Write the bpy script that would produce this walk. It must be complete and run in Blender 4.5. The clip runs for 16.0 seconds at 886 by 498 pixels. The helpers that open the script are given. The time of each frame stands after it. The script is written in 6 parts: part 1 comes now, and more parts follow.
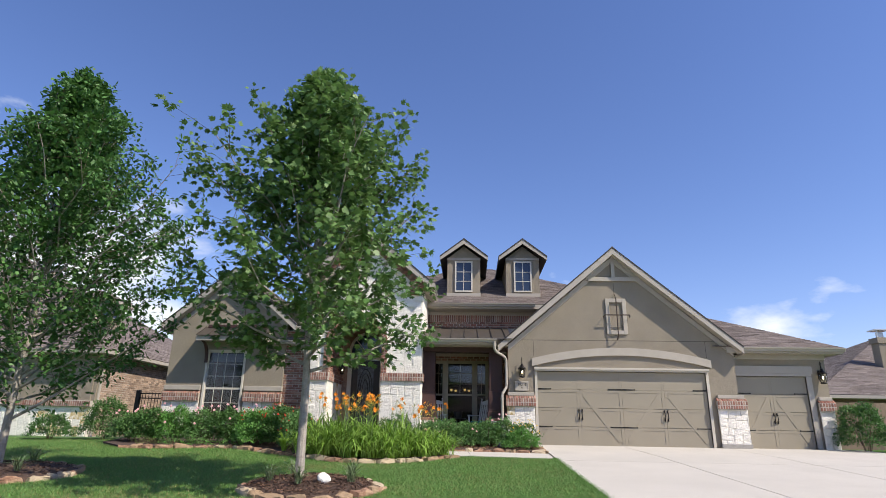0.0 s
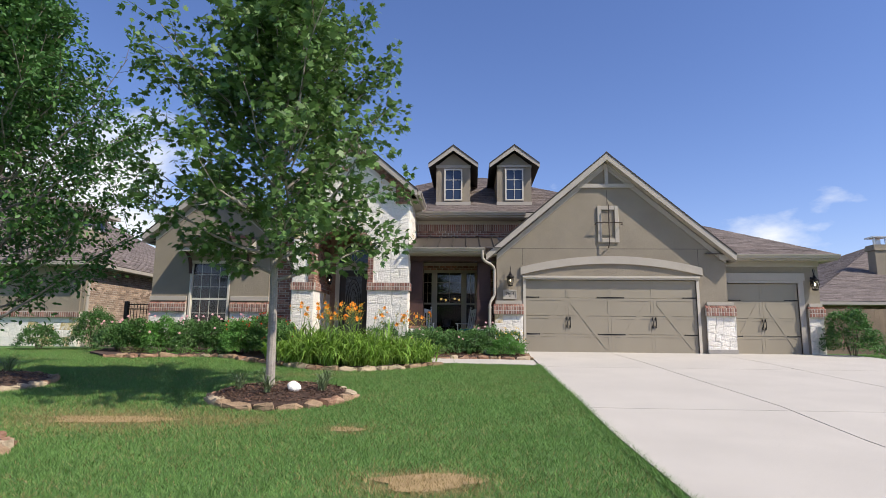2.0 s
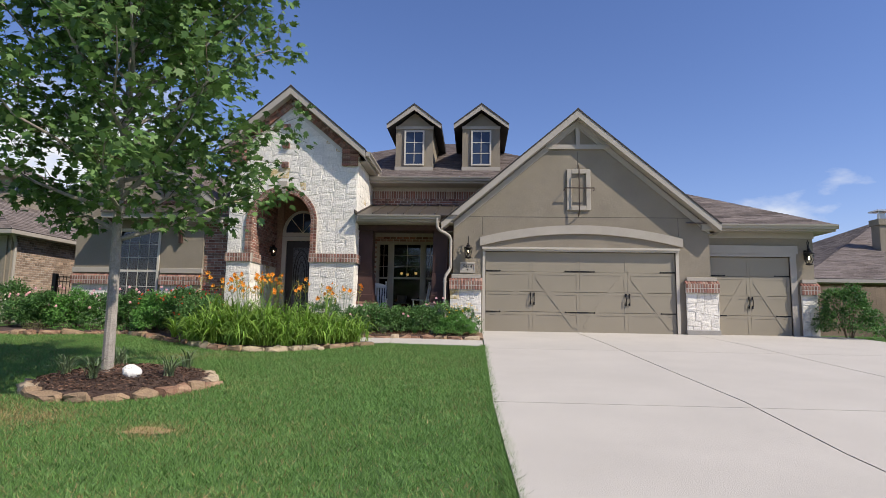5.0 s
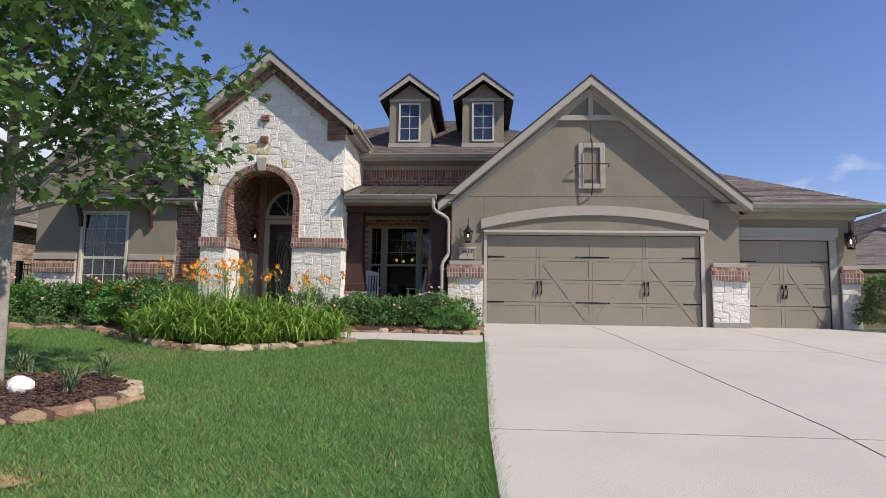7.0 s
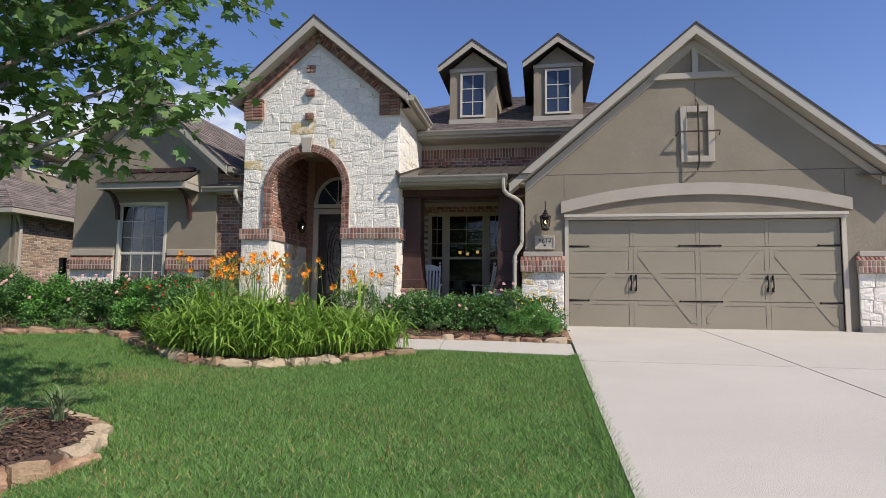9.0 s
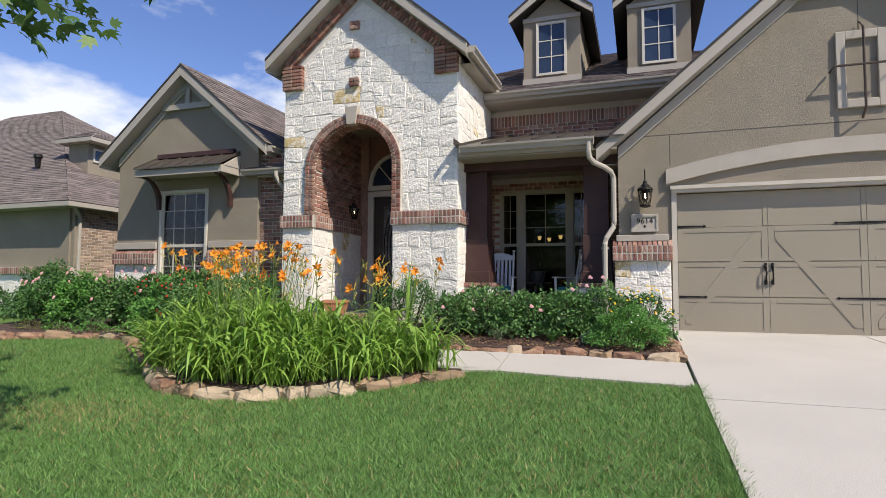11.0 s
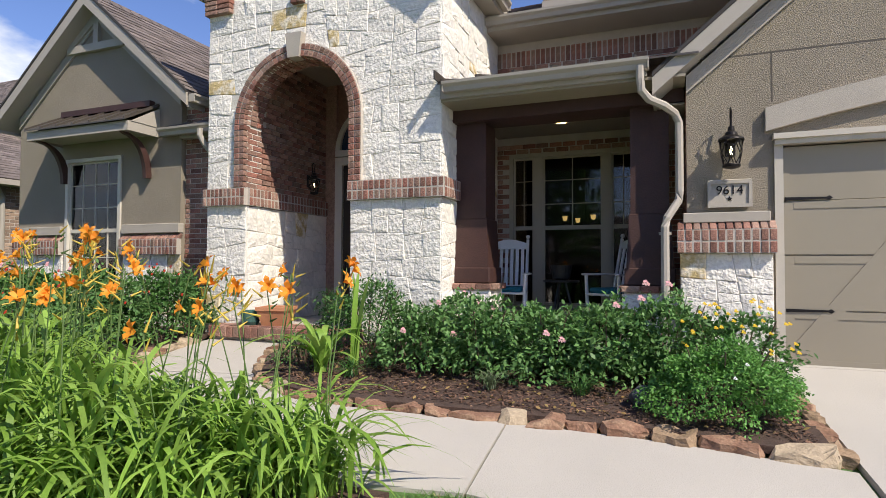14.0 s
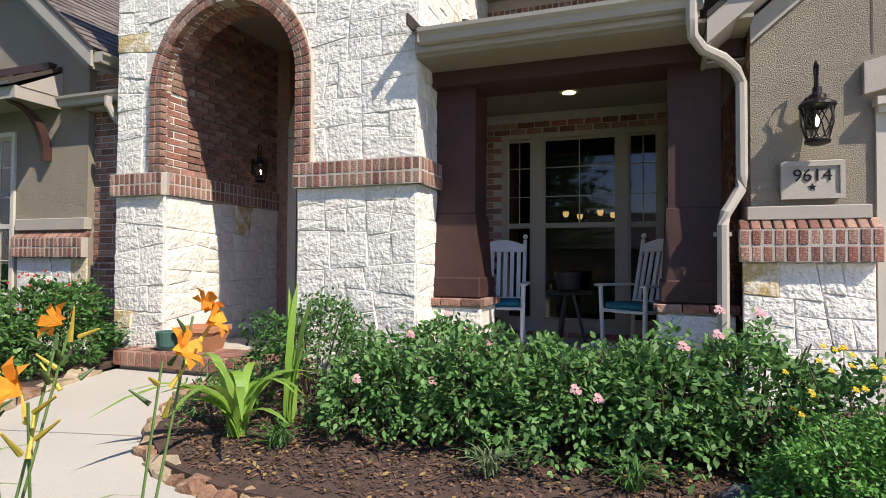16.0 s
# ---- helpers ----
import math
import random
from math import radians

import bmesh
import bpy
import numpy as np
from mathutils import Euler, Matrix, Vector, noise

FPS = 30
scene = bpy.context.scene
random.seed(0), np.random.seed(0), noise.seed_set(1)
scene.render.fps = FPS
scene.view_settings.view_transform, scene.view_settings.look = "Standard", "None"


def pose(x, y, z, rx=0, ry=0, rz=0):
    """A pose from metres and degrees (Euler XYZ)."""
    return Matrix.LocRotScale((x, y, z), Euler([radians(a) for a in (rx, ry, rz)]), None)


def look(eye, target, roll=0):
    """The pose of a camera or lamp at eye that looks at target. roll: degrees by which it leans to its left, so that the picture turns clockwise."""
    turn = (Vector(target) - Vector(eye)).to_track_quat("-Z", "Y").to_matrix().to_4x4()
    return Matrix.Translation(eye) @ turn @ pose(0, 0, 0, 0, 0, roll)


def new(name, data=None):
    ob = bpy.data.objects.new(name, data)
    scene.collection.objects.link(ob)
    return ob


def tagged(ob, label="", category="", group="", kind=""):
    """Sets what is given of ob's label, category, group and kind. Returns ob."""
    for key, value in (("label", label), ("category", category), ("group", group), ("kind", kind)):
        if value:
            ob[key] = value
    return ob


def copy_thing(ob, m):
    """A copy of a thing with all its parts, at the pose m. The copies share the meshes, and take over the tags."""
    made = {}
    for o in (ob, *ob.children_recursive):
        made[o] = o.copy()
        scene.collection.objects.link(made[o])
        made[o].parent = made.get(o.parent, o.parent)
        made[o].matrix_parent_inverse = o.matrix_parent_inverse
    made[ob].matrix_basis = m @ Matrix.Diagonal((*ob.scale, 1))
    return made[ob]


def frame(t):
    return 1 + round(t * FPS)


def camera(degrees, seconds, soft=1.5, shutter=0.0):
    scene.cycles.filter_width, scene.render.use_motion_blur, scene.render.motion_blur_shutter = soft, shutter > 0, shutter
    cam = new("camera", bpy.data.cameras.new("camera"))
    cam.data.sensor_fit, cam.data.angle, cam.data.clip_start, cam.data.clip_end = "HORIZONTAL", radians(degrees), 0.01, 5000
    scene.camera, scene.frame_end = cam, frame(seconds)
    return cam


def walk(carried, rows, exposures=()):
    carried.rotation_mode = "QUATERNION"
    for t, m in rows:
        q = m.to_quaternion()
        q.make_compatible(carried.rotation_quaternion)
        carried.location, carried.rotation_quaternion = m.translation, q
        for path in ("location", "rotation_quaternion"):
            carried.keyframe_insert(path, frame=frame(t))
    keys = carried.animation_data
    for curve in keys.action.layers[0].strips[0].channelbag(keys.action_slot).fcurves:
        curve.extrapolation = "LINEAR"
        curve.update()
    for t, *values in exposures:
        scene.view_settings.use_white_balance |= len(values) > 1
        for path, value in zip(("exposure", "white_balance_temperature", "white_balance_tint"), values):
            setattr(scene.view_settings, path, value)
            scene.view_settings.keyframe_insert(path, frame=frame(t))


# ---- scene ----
cam = camera(75.4, 16.0, soft=0.75)
PATH = [
    (0, (0.715, -0.800, 0.981), (0.619, 1.104, 1.586), 1.0),
    (0.5, (0.729, -0.762, 0.980), (0.634, 1.177, 1.458), 0.9),
    (1, (0.739, -0.670, 0.991), (0.659, 1.293, 1.365), 0.9),
    (1.5, (0.865, -0.445, 1.001), (0.777, 1.528, 1.318), 0.7),
    (2, (1.105, -0.198, 0.999), (1.007, 1.776, 1.307), 0.6),
    (2.5, (1.335, 0.050, 0.993), (1.251, 2.024, 1.298), 0.7),
    (3, (1.611, 0.330, 0.989), (1.535, 2.305, 1.291), 0.7),
    (3.5, (1.869, 0.647, 0.957), (1.791, 2.626, 1.239), 0.7),
    (4, (2.099, 0.937, 0.931), (1.993, 2.918, 1.186), 0.7),
    (4.2, (2.181, 1.076, 0.936), (2.073, 3.058, 1.188), 0.9),
    (6.3, (2.659, 2.596, 0.979), (2.540, 4.581, 1.190), 0.9),
    (6.5, (2.628, 2.749, 0.988), (2.507, 4.734, 1.195), 0.9),
    (7, (2.581, 3.220, 1.041), (2.449, 5.206, 1.238), 0.9),
    (7.5, (2.476, 3.694, 1.060), (2.320, 5.679, 1.250), 0.9),
    (8, (2.323, 4.171, 1.106), (2.150, 6.155, 1.290), 0.9),
    (8.5, (2.250, 4.688, 1.147), (1.995, 6.664, 1.323), 0.8),
    (9, (2.188, 5.214, 1.159), (1.850, 7.178, 1.331), 0.7),
    (9.5, (2.131, 5.721, 1.172), (1.721, 7.671, 1.338), 0.6),
    (9.7, (2.118, 5.933, 1.172), (1.661, 7.874, 1.334), 0.5),
    (11.8, (2.185, 8.347, 1.445), (1.509, 10.227, 1.556), 0.3),
    (12, (2.150, 8.572, 1.458), (1.471, 10.450, 1.570), 0.3),
    (12.5, (2.060, 9.098, 1.490), (1.346, 10.963, 1.598), 0.3),
    (13, (1.949, 9.619, 1.523), (1.216, 11.478, 1.620), 0.2),
    (13.5, (1.838, 10.133, 1.538), (1.100, 11.991, 1.620), 0.3),
    (14, (1.714, 10.574, 1.580), (0.975, 12.431, 1.638), 0.2),
    (14.5, (1.576, 11.030, 1.604), (0.846, 12.891, 1.659), 0.3),
    (15, (1.382, 11.478, 1.592), (0.687, 13.352, 1.648), 0.5),
    (15.5, (1.281, 11.845, 1.668), (0.591, 13.722, 1.715), 0.3),
    (16, (1.138, 12.115, 1.698), (0.465, 13.998, 1.744), 0.3),
]
walk(cam, [(t, look(eye, target, roll)) for t, eye, target, roll in PATH], exposures=[(0.0, 0.32), (2.5, 0.16), (4.0, 0.06), (8.0, -0.01), (10.0, 0.13), (12.5, 0.21), (14.5, 0.25), (16.0, 0.38)])

# ---- light ----
SUN = Vector((0.85, -0.46, 1.06)).normalized()
world = bpy.data.worlds.new("sky")
scene.world = world
world.use_nodes = True
wn, wl = world.node_tree.nodes, world.node_tree.links
sky = wn.new("ShaderNodeTexSky")
sky.sky_type, sky.sun_disc = "NISHITA", False
sky.sun_elevation = math.asin(SUN.z)
sky.sun_rotation = math.atan2(SUN.x, SUN.y)
sky.air_density, sky.dust_density, sky.ozone_density = 1.0, 0.15, 4.0
vivid = wn.new("ShaderNodeHueSaturation")
vivid.inputs["Saturation"].default_value = 1.12
tint = wn.new("ShaderNodeMix"); tint.data_type, tint.blend_type = "RGBA", "MULTIPLY"
tint.inputs[0].default_value = 1.0
tint.inputs[7].default_value = (1.18, 1.0, 1.10, 1)
wl.new(sky.outputs[0], tint.inputs[6])
wl.new(tint.outputs[2], vivid.inputs["Color"])
# fair-weather clouds low over the houses
wco = wn.new("ShaderNodeTexCoord")
sep = wn.new("ShaderNodeSeparateXYZ")
wl.new(wco.outputs["Generated"], sep.inputs[0])
stretch = wn.new("ShaderNodeMapping")
stretch.inputs["Scale"].default_value = (1.0, 1.0, 2.2)
stretch.inputs["Location"].default_value = (0.35, 0.0, 0.0)
wl.new(wco.outputs["Generated"], stretch.inputs[0])
puff = wn.new("ShaderNodeTexNoise")
puff.inputs["Scale"].default_value, puff.inputs["Detail"].default_value, puff.inputs["Roughness"].default_value = 4.2, 9, 0.55
wl.new(stretch.outputs[0], puff.inputs["Vector"])
low = wn.new("ShaderNodeMapRange")
low.inputs["From Min"].default_value, low.inputs["From Max"].default_value = 0.26, 0.46
low.inputs["To Min"].default_value, low.inputs["To Max"].default_value = 0.05, -0.22
wl.new(sep.outputs[2], low.inputs["Value"])
west = wn.new("ShaderNodeMapRange")
west.inputs["From Min"].default_value, west.inputs["From Max"].default_value = -0.55, -0.25
west.inputs["To Min"].default_value, west.inputs["To Max"].default_value = 0.16, -0.06
wl.new(sep.outputs[0], west.inputs["Value"])
tot = wn.new("ShaderNodeMath"); tot.operation = "ADD"
wl.new(low.outputs[0], tot.inputs[0]); wl.new(west.outputs[0], tot.inputs[1])
dens = wn.new("ShaderNodeMath"); dens.operation = "ADD"
wl.new(puff.outputs["Fac"], dens.inputs[0]); wl.new(tot.outputs[0], dens.inputs[1])
edge = wn.new("ShaderNodeMapRange")
edge.inputs["From Min"].default_value, edge.inputs["From Max"].default_value = 0.60, 0.78
wl.new(dens.outputs[0], edge.inputs["Value"])
cloud = wn.new("ShaderNodeMix"); cloud.data_type = "RGBA"
cloud.inputs[7].default_value = (6.6, 6.8, 7.2, 1)
wl.new(edge.outputs[0], cloud.inputs[0])
wl.new(vivid.outputs[0], cloud.inputs[6])
wn["Background"].inputs["Strength"].default_value = 0.13
wl.new(cloud.outputs[2], wn["Background"].inputs["Color"])
sun = new("sun", bpy.data.lights.new("sun", "SUN"))
sun.data.energy, sun.data.angle, sun.data.color = 5.0, radians(0.53), (1.0, 0.915, 0.785)
sun.matrix_world = look(SUN * 40, (0, 0, 0))


# ---- materials ----
def mat(name, color, rough=0.8, vary=0.15, size=4.0, bump=0.0, bump_size=60.0, island=0.0, metal=0.0, second=None, obj=0.0, spec=0.5, trans=0.0, depth=0.01):
    """Paint, stone, wood: large stains, fine grain and relief, with a change of tone from piece to piece."""
    m = bpy.data.materials.new(name)
    m.use_nodes = True
    n, l = m.node_tree.nodes, m.node_tree.links
    b = n["Principled BSDF"]
    b.inputs["Roughness"].default_value, b.inputs["Metallic"].default_value = rough, metal
    b.inputs["Specular IOR Level"].default_value = spec
    co = n.new("ShaderNodeTexCoord")
    big = n.new("ShaderNodeTexNoise")
    big.inputs["Scale"].default_value, big.inputs["Detail"].default_value = size, 6
    fine = n.new("ShaderNodeTexNoise")
    fine.inputs["Scale"].default_value, fine.inputs["Detail"].default_value = bump_size, 3
    for t in (big, fine):
        l.new(co.outputs["Object"], t.inputs["Vector"])
    add = n.new("ShaderNodeMath"); add.operation = "ADD"
    l.new(big.outputs["Fac"], add.inputs[0])
    l.new(fine.outputs["Fac"], add.inputs[1])
    rng = n.new("ShaderNodeMapRange")
    rng.inputs["From Min"].default_value, rng.inputs["From Max"].default_value = 0.7, 1.3
    rng.inputs["To Min"].default_value, rng.inputs["To Max"].default_value = 1 - vary, 1 + vary
    l.new(add.outputs[0], rng.inputs["Value"])
    base = n.new("ShaderNodeRGB"); base.outputs[0].default_value = (*color, 1)
    src = base.outputs[0]
    if second:
        mix = n.new("ShaderNodeMix"); mix.data_type = "RGBA"
        mix.inputs[7].default_value = (*second, 1)
        l.new(src, mix.inputs[6])
        if obj:
            pick = n.new("ShaderNodeObjectInfo").outputs["Random"]
        elif island:
            pick = n.new("ShaderNodeNewGeometry").outputs["Random Per Island"]
        else:
            pick = big.outputs["Fac"]
        steep = n.new("ShaderNodeMapRange")
        steep.inputs["From Min"].default_value, steep.inputs["From Max"].default_value = (0.45, 0.62) if not (obj or island) else (0.0, 1.0)
        l.new(pick, steep.inputs["Value"])
        l.new(steep.outputs[0], mix.inputs[0])
        src = mix.outputs[2]
    hsv = n.new("ShaderNodeHueSaturation")
    l.new(src, hsv.inputs["Color"])
    val = rng.outputs[0]
    if island or obj:
        rnd = n.new("ShaderNodeNewGeometry").outputs["Random Per Island"] if island else n.new("ShaderNodeObjectInfo").outputs["Random"]
        wob = n.new("ShaderNodeMath"); wob.operation = "MULTIPLY_ADD"
        wob.inputs[1].default_value, wob.inputs[2].default_value = 37.31, 0.0
        l.new(rnd, wob.inputs[0])
        fr = n.new("ShaderNodeMath"); fr.operation = "FRACT"
        l.new(wob.outputs[0], fr.inputs[0])
        sc = n.new("ShaderNodeMapRange")
        k = island or obj
        sc.inputs["To Min"].default_value, sc.inputs["To Max"].default_value = 1 - k, 1 + k
        l.new(fr.outputs[0], sc.inputs["Value"])
        mul = n.new("ShaderNodeMath"); mul.operation = "MULTIPLY"
        l.new(val, mul.inputs[0]); l.new(sc.outputs[0], mul.inputs[1])
        val = mul.outputs[0]
    l.new(val, hsv.inputs["Value"])
    l.new(hsv.outputs[0], b.inputs["Base Color"])
    if bump:
        bp = n.new("ShaderNodeBump")
        bp.inputs["Strength"].default_value, bp.inputs["Distance"].default_value = bump, depth
        l.new(add.outputs[0], bp.inputs["Height"])
        l.new(bp.outputs[0], b.inputs["Normal"])
    if trans:
        tr = n.new("ShaderNodeBsdfTranslucent")
        l.new(hsv.outputs[0], tr.inputs["Color"])
        ms = n.new("ShaderNodeMixShader"); ms.inputs[0].default_value = trans
        l.new(b.outputs[0], ms.inputs[1]); l.new(tr.outputs[0], ms.inputs[2])
        l.new(ms.outputs[0], n["Material Output"].inputs["Surface"])
    return m


def glow(name, color, strength):
    m = bpy.data.materials.new(name)
    m.use_nodes = True
    b = m.node_tree.nodes["Principled BSDF"]
    b.inputs["Base Color"].default_value = (*color, 1)
    b.inputs["Emission Color"].default_value, b.inputs["Emission Strength"].default_value = (*color, 1), strength
    return m


def pane_glass(name, clear=0.56, ior=1.5, rough=0.02):
    """A window pane: a dark see-through sheet with a clear reflection."""
    m = bpy.data.materials.new(name)
    m.use_nodes = True
    n, l = m.node_tree.nodes, m.node_tree.links
    n.remove(n["Principled BSDF"])
    g = n.new("ShaderNodeBsdfGlossy"); g.inputs["Roughness"].default_value = rough
    t = n.new("ShaderNodeBsdfTransparent"); t.inputs["Color"].default_value = (clear, clear + 0.02, clear + 0.03, 1)
    f = n.new("ShaderNodeFresnel"); f.inputs["IOR"].default_value = ior
    x = n.new("ShaderNodeMixShader")
    l.new(f.outputs[0], x.inputs[0]); l.new(t.outputs[0], x.inputs[1]); l.new(g.outputs[0], x.inputs[2])
    l.new(x.outputs[0], n["Material Output"].inputs["Surface"])
    return m


STUCCO = mat("stucco", (0.275, 0.235, 0.178), 0.92, 0.13, 1.3, 0.8, 115, depth=0.013)
TRIM = mat("trim_paint", (0.40, 0.36, 0.305), 0.6, 0.05, 2.0, 0.1, 90)
CREAM = mat("cream_paint", (0.52, 0.47, 0.39), 0.55, 0.05, 2.0, 0.1, 90)
CAST = mat("cast_stone", (0.42, 0.375, 0.315), 0.85, 0.08, 3.0, 0.25, 150)
DOORPAINT = mat("garage_door_paint", (0.295, 0.257, 0.19), 0.55, 0.05, 1.2, 0.12, 200)
STONE = mat("limestone", (0.80, 0.755, 0.675), 0.9, 0.09, 6.0, 1.0, 26, obj=0.06, depth=0.02)
GOLD = mat("gold_limestone", (0.62, 0.47, 0.22), 0.9, 0.25, 9.0, 1.0, 40, second=(0.72, 0.66, 0.55))
MORTAR = mat("white_mortar", (0.68, 0.64, 0.56), 0.95, 0.1, 6.0, 0.6, 120)
BRICK = mat("red_brick", (0.25, 0.105, 0.075), 0.9, 0.3, 18.0, 0.9, 70, obj=0.36, second=(0.31, 0.20, 0.15))
BRICKJ = mat("red_brick_joined", (0.25, 0.105, 0.075), 0.9, 0.3, 18.0, 0.9, 70, island=0.36, second=(0.31, 0.20, 0.15))
BMORTAR = mat("brick_mortar", (0.48, 0.43, 0.37), 0.95, 0.1, 8.0, 0.5, 150)
SHINGLE = mat("asphalt_shingle", (0.155, 0.125, 0.11), 0.93, 0.22, 9.0, 0.9, 190, island=0.25, second=(0.20, 0.165, 0.15))
ROOFDARK = mat("shingle_edge", (0.045, 0.04, 0.038), 0.9, 0.1)
METAL = mat("metal_roof", (0.10, 0.085, 0.07), 0.45, 0.08, 2.0, 0.05, 40, metal=0.4)
BROWN = mat("brown_stain", (0.055, 0.023, 0.018), 0.6, 0.2, 6.0, 0.25, 60)
CONCRETE = mat("driveway_concrete", (0.475, 0.44, 0.39), 0.9, 0.08, 0.9, 0.5, 160)
SOIL = mat("soil", (0.07, 0.05, 0.035), 0.95, 0.3, 6.0, 0.8, 60)
LAWN = mat("lawn_thatch", (0.075, 0.15, 0.035), 0.95, 0.3, 1.5, 0.8, 90)
MULCH = mat("mulch", (0.075, 0.046, 0.034), 0.95, 0.35, 14.0, 1.0, 90)
GLASS = pane_glass("window_glass", ior=1.6)
TAN = mat("tan_window_paint", (0.40, 0.36, 0.28), 0.5, 0.04)
WINPAINT = mat("window_vinyl", (0.58, 0.54, 0.46), 0.5, 0.04)
# near-black: the indoor dimness is put into the wall colour
ROOMDIM = mat("room_painted_dim", (0.025, 0.021, 0.018), 0.9, 0.2)
IRON = mat("black_iron", (0.018, 0.015, 0.014), 0.45, 0.1, 20, 0.2, 200, metal=0.6)
NBRICK = mat("tan_brick", (0.41, 0.30, 0.22), 0.9, 0.2, 12, 0.6, 160, island=0.28, second=(0.24, 0.17, 0.125))


# ---- builders ----
def part(name, bm, material, parent=None, label="", smooth=False):
    me = bpy.data.meshes.new(name)
    bm.to_mesh(me)
    bm.free()
    me.materials.append(material)
    if smooth:
        me.polygons.foreach_set("use_smooth", [True] * len(me.polygons))
    ob = new(name, me)
    ob.parent = parent
    if label:
        ob["label"] = label
    return ob


def mesh_of(name, verts, faces, material, parent=None, smooth=False):
    me = bpy.data.meshes.new(name)
    me.from_pydata(verts, [], faces)
    me.materials.append(material)
    if smooth:
        me.polygons.foreach_set("use_smooth", [True] * len(me.polygons))
    ob = new(name, me)
    ob.parent = parent
    return ob


def thing(name, label, category, at=(0, 0, 0), turn=0.0, group="", kind=""):
    e = new(name)
    e.empty_display_size = 0.1
    e.matrix_basis = pose(*at, 0, 0, turn)
    return tagged(e, label, category, group, kind)


def structure(ob, label, category):
    return tagged(ob, label, category, kind="structure")


def box(bm, x0, x1, y0, y1, z0, z1, m=None, bevel=0.0):
    c = Matrix.Translation(((x0 + x1) / 2, (y0 + y1) / 2, (z0 + z1) / 2)) @ Matrix.Diagonal((x1 - x0, y1 - y0, z1 - z0, 1))
    r = bmesh.ops.create_cube(bm, size=1, matrix=(m @ c) if m else c)
    if bevel:
        ed = {e for v in r["verts"] for e in v.link_edges}
        bmesh.ops.bevel(bm, geom=list(ed), offset=bevel, segments=1, affect="EDGES")
    return bm


def boxes(*rows, m=None, bevel=0.0):
    bm = bmesh.new()
    for r in rows:
        box(bm, *r, m=m, bevel=bevel)
    return bm


def prism(bm, outline, y0, y1, m=None):
    """Extrudes an outline in x, z from y0 to y1."""
    a = [bm.verts.new((x, y0, z)) for x, z in outline]
    b = [bm.verts.new((x, y1, z)) for x, z in outline]
    n = len(outline)
    f = [bm.faces.new(a), bm.faces.new(b[::-1])]
    for i in range(n):
        f.append(bm.faces.new((a[i], b[i], b[(i + 1) % n], a[(i + 1) % n])))
    bmesh.ops.recalc_face_normals(bm, faces=f)
    if m:
        bmesh.ops.transform(bm, matrix=m, verts=a + b)
    return bm


def prisms(outline, y0, y1, m=None):
    return prism(bmesh.new(), outline, y0, y1, m)


def tube(bm, pts, r, sides=8, taper=None):
    """A round bar along points."""
    rings = []
    pts = [Vector(p) for p in pts]
    up = Vector((0.13, 0.37, 0.92))
    for i, p in enumerate(pts):
        d = (pts[min(i + 1, len(pts) - 1)] - pts[max(i - 1, 0)]).normalized()
        u = d.cross(up)
        if u.length < 0.05:
            u = d.cross(Vector((1, 0, 0)))
        u.normalize()
        v = d.cross(u)
        q = r if taper is None else r + (taper - r) * i / (len(pts) - 1)
        rings.append([bm.verts.new(p + q * (math.cos(a) * u + math.sin(a) * v)) for a in (2 * math.pi * k / sides for k in range(sides))])
    for a, b in zip(rings, rings[1:]):
        for k in range(sides):
            bm.faces.new((a[k], a[(k + 1) % sides], b[(k + 1) % sides], b[k]))
    bm.faces.new(rings[0][::-1])
    bm.faces.new(rings[-1])
    return bm


def lathe(bm, profile, sides=16, m=None):
    """Turns a profile of (radius, z) round the z axis."""
    rings = []
    for r, z in profile:
        rings.append([bm.verts.new((r * math.cos(2 * math.pi * k / sides), r * math.sin(2 * math.pi * k / sides), z)) for k in range(sides)])
    for a, b in zip(rings, rings[1:]):
        for k in range(sides):
            bm.faces.new((a[k], a[(k + 1) % sides], b[(k + 1) % sides], b[k]))
    bm.faces.new(rings[0][::-1]); bm.faces.new(rings[-1])
    if m:
        bmesh.ops.transform(bm, matrix=m, verts=[v for q in rings for v in q])
    return bm


GY = (-60, -8, 0, 4.5, 6.4, 8, 11, 14, 17, 26, 60)
GZ = (-0.95, -0.75, -0.40, -0.19, -0.06, 0.11, 0.29, 0.475, 0.62, 0.62, 0.4)


def ground(y):
    return float(np.interp(y, GY, GZ))


DRIVE_X = 2.65


def drive_edge(y):
    """Where the lawn meets the driveway: it splays a little towards the street."""
    return DRIVE_X + 0.035 * np.maximum(0.0, 7.75 - y)


FLOOR = 0.63


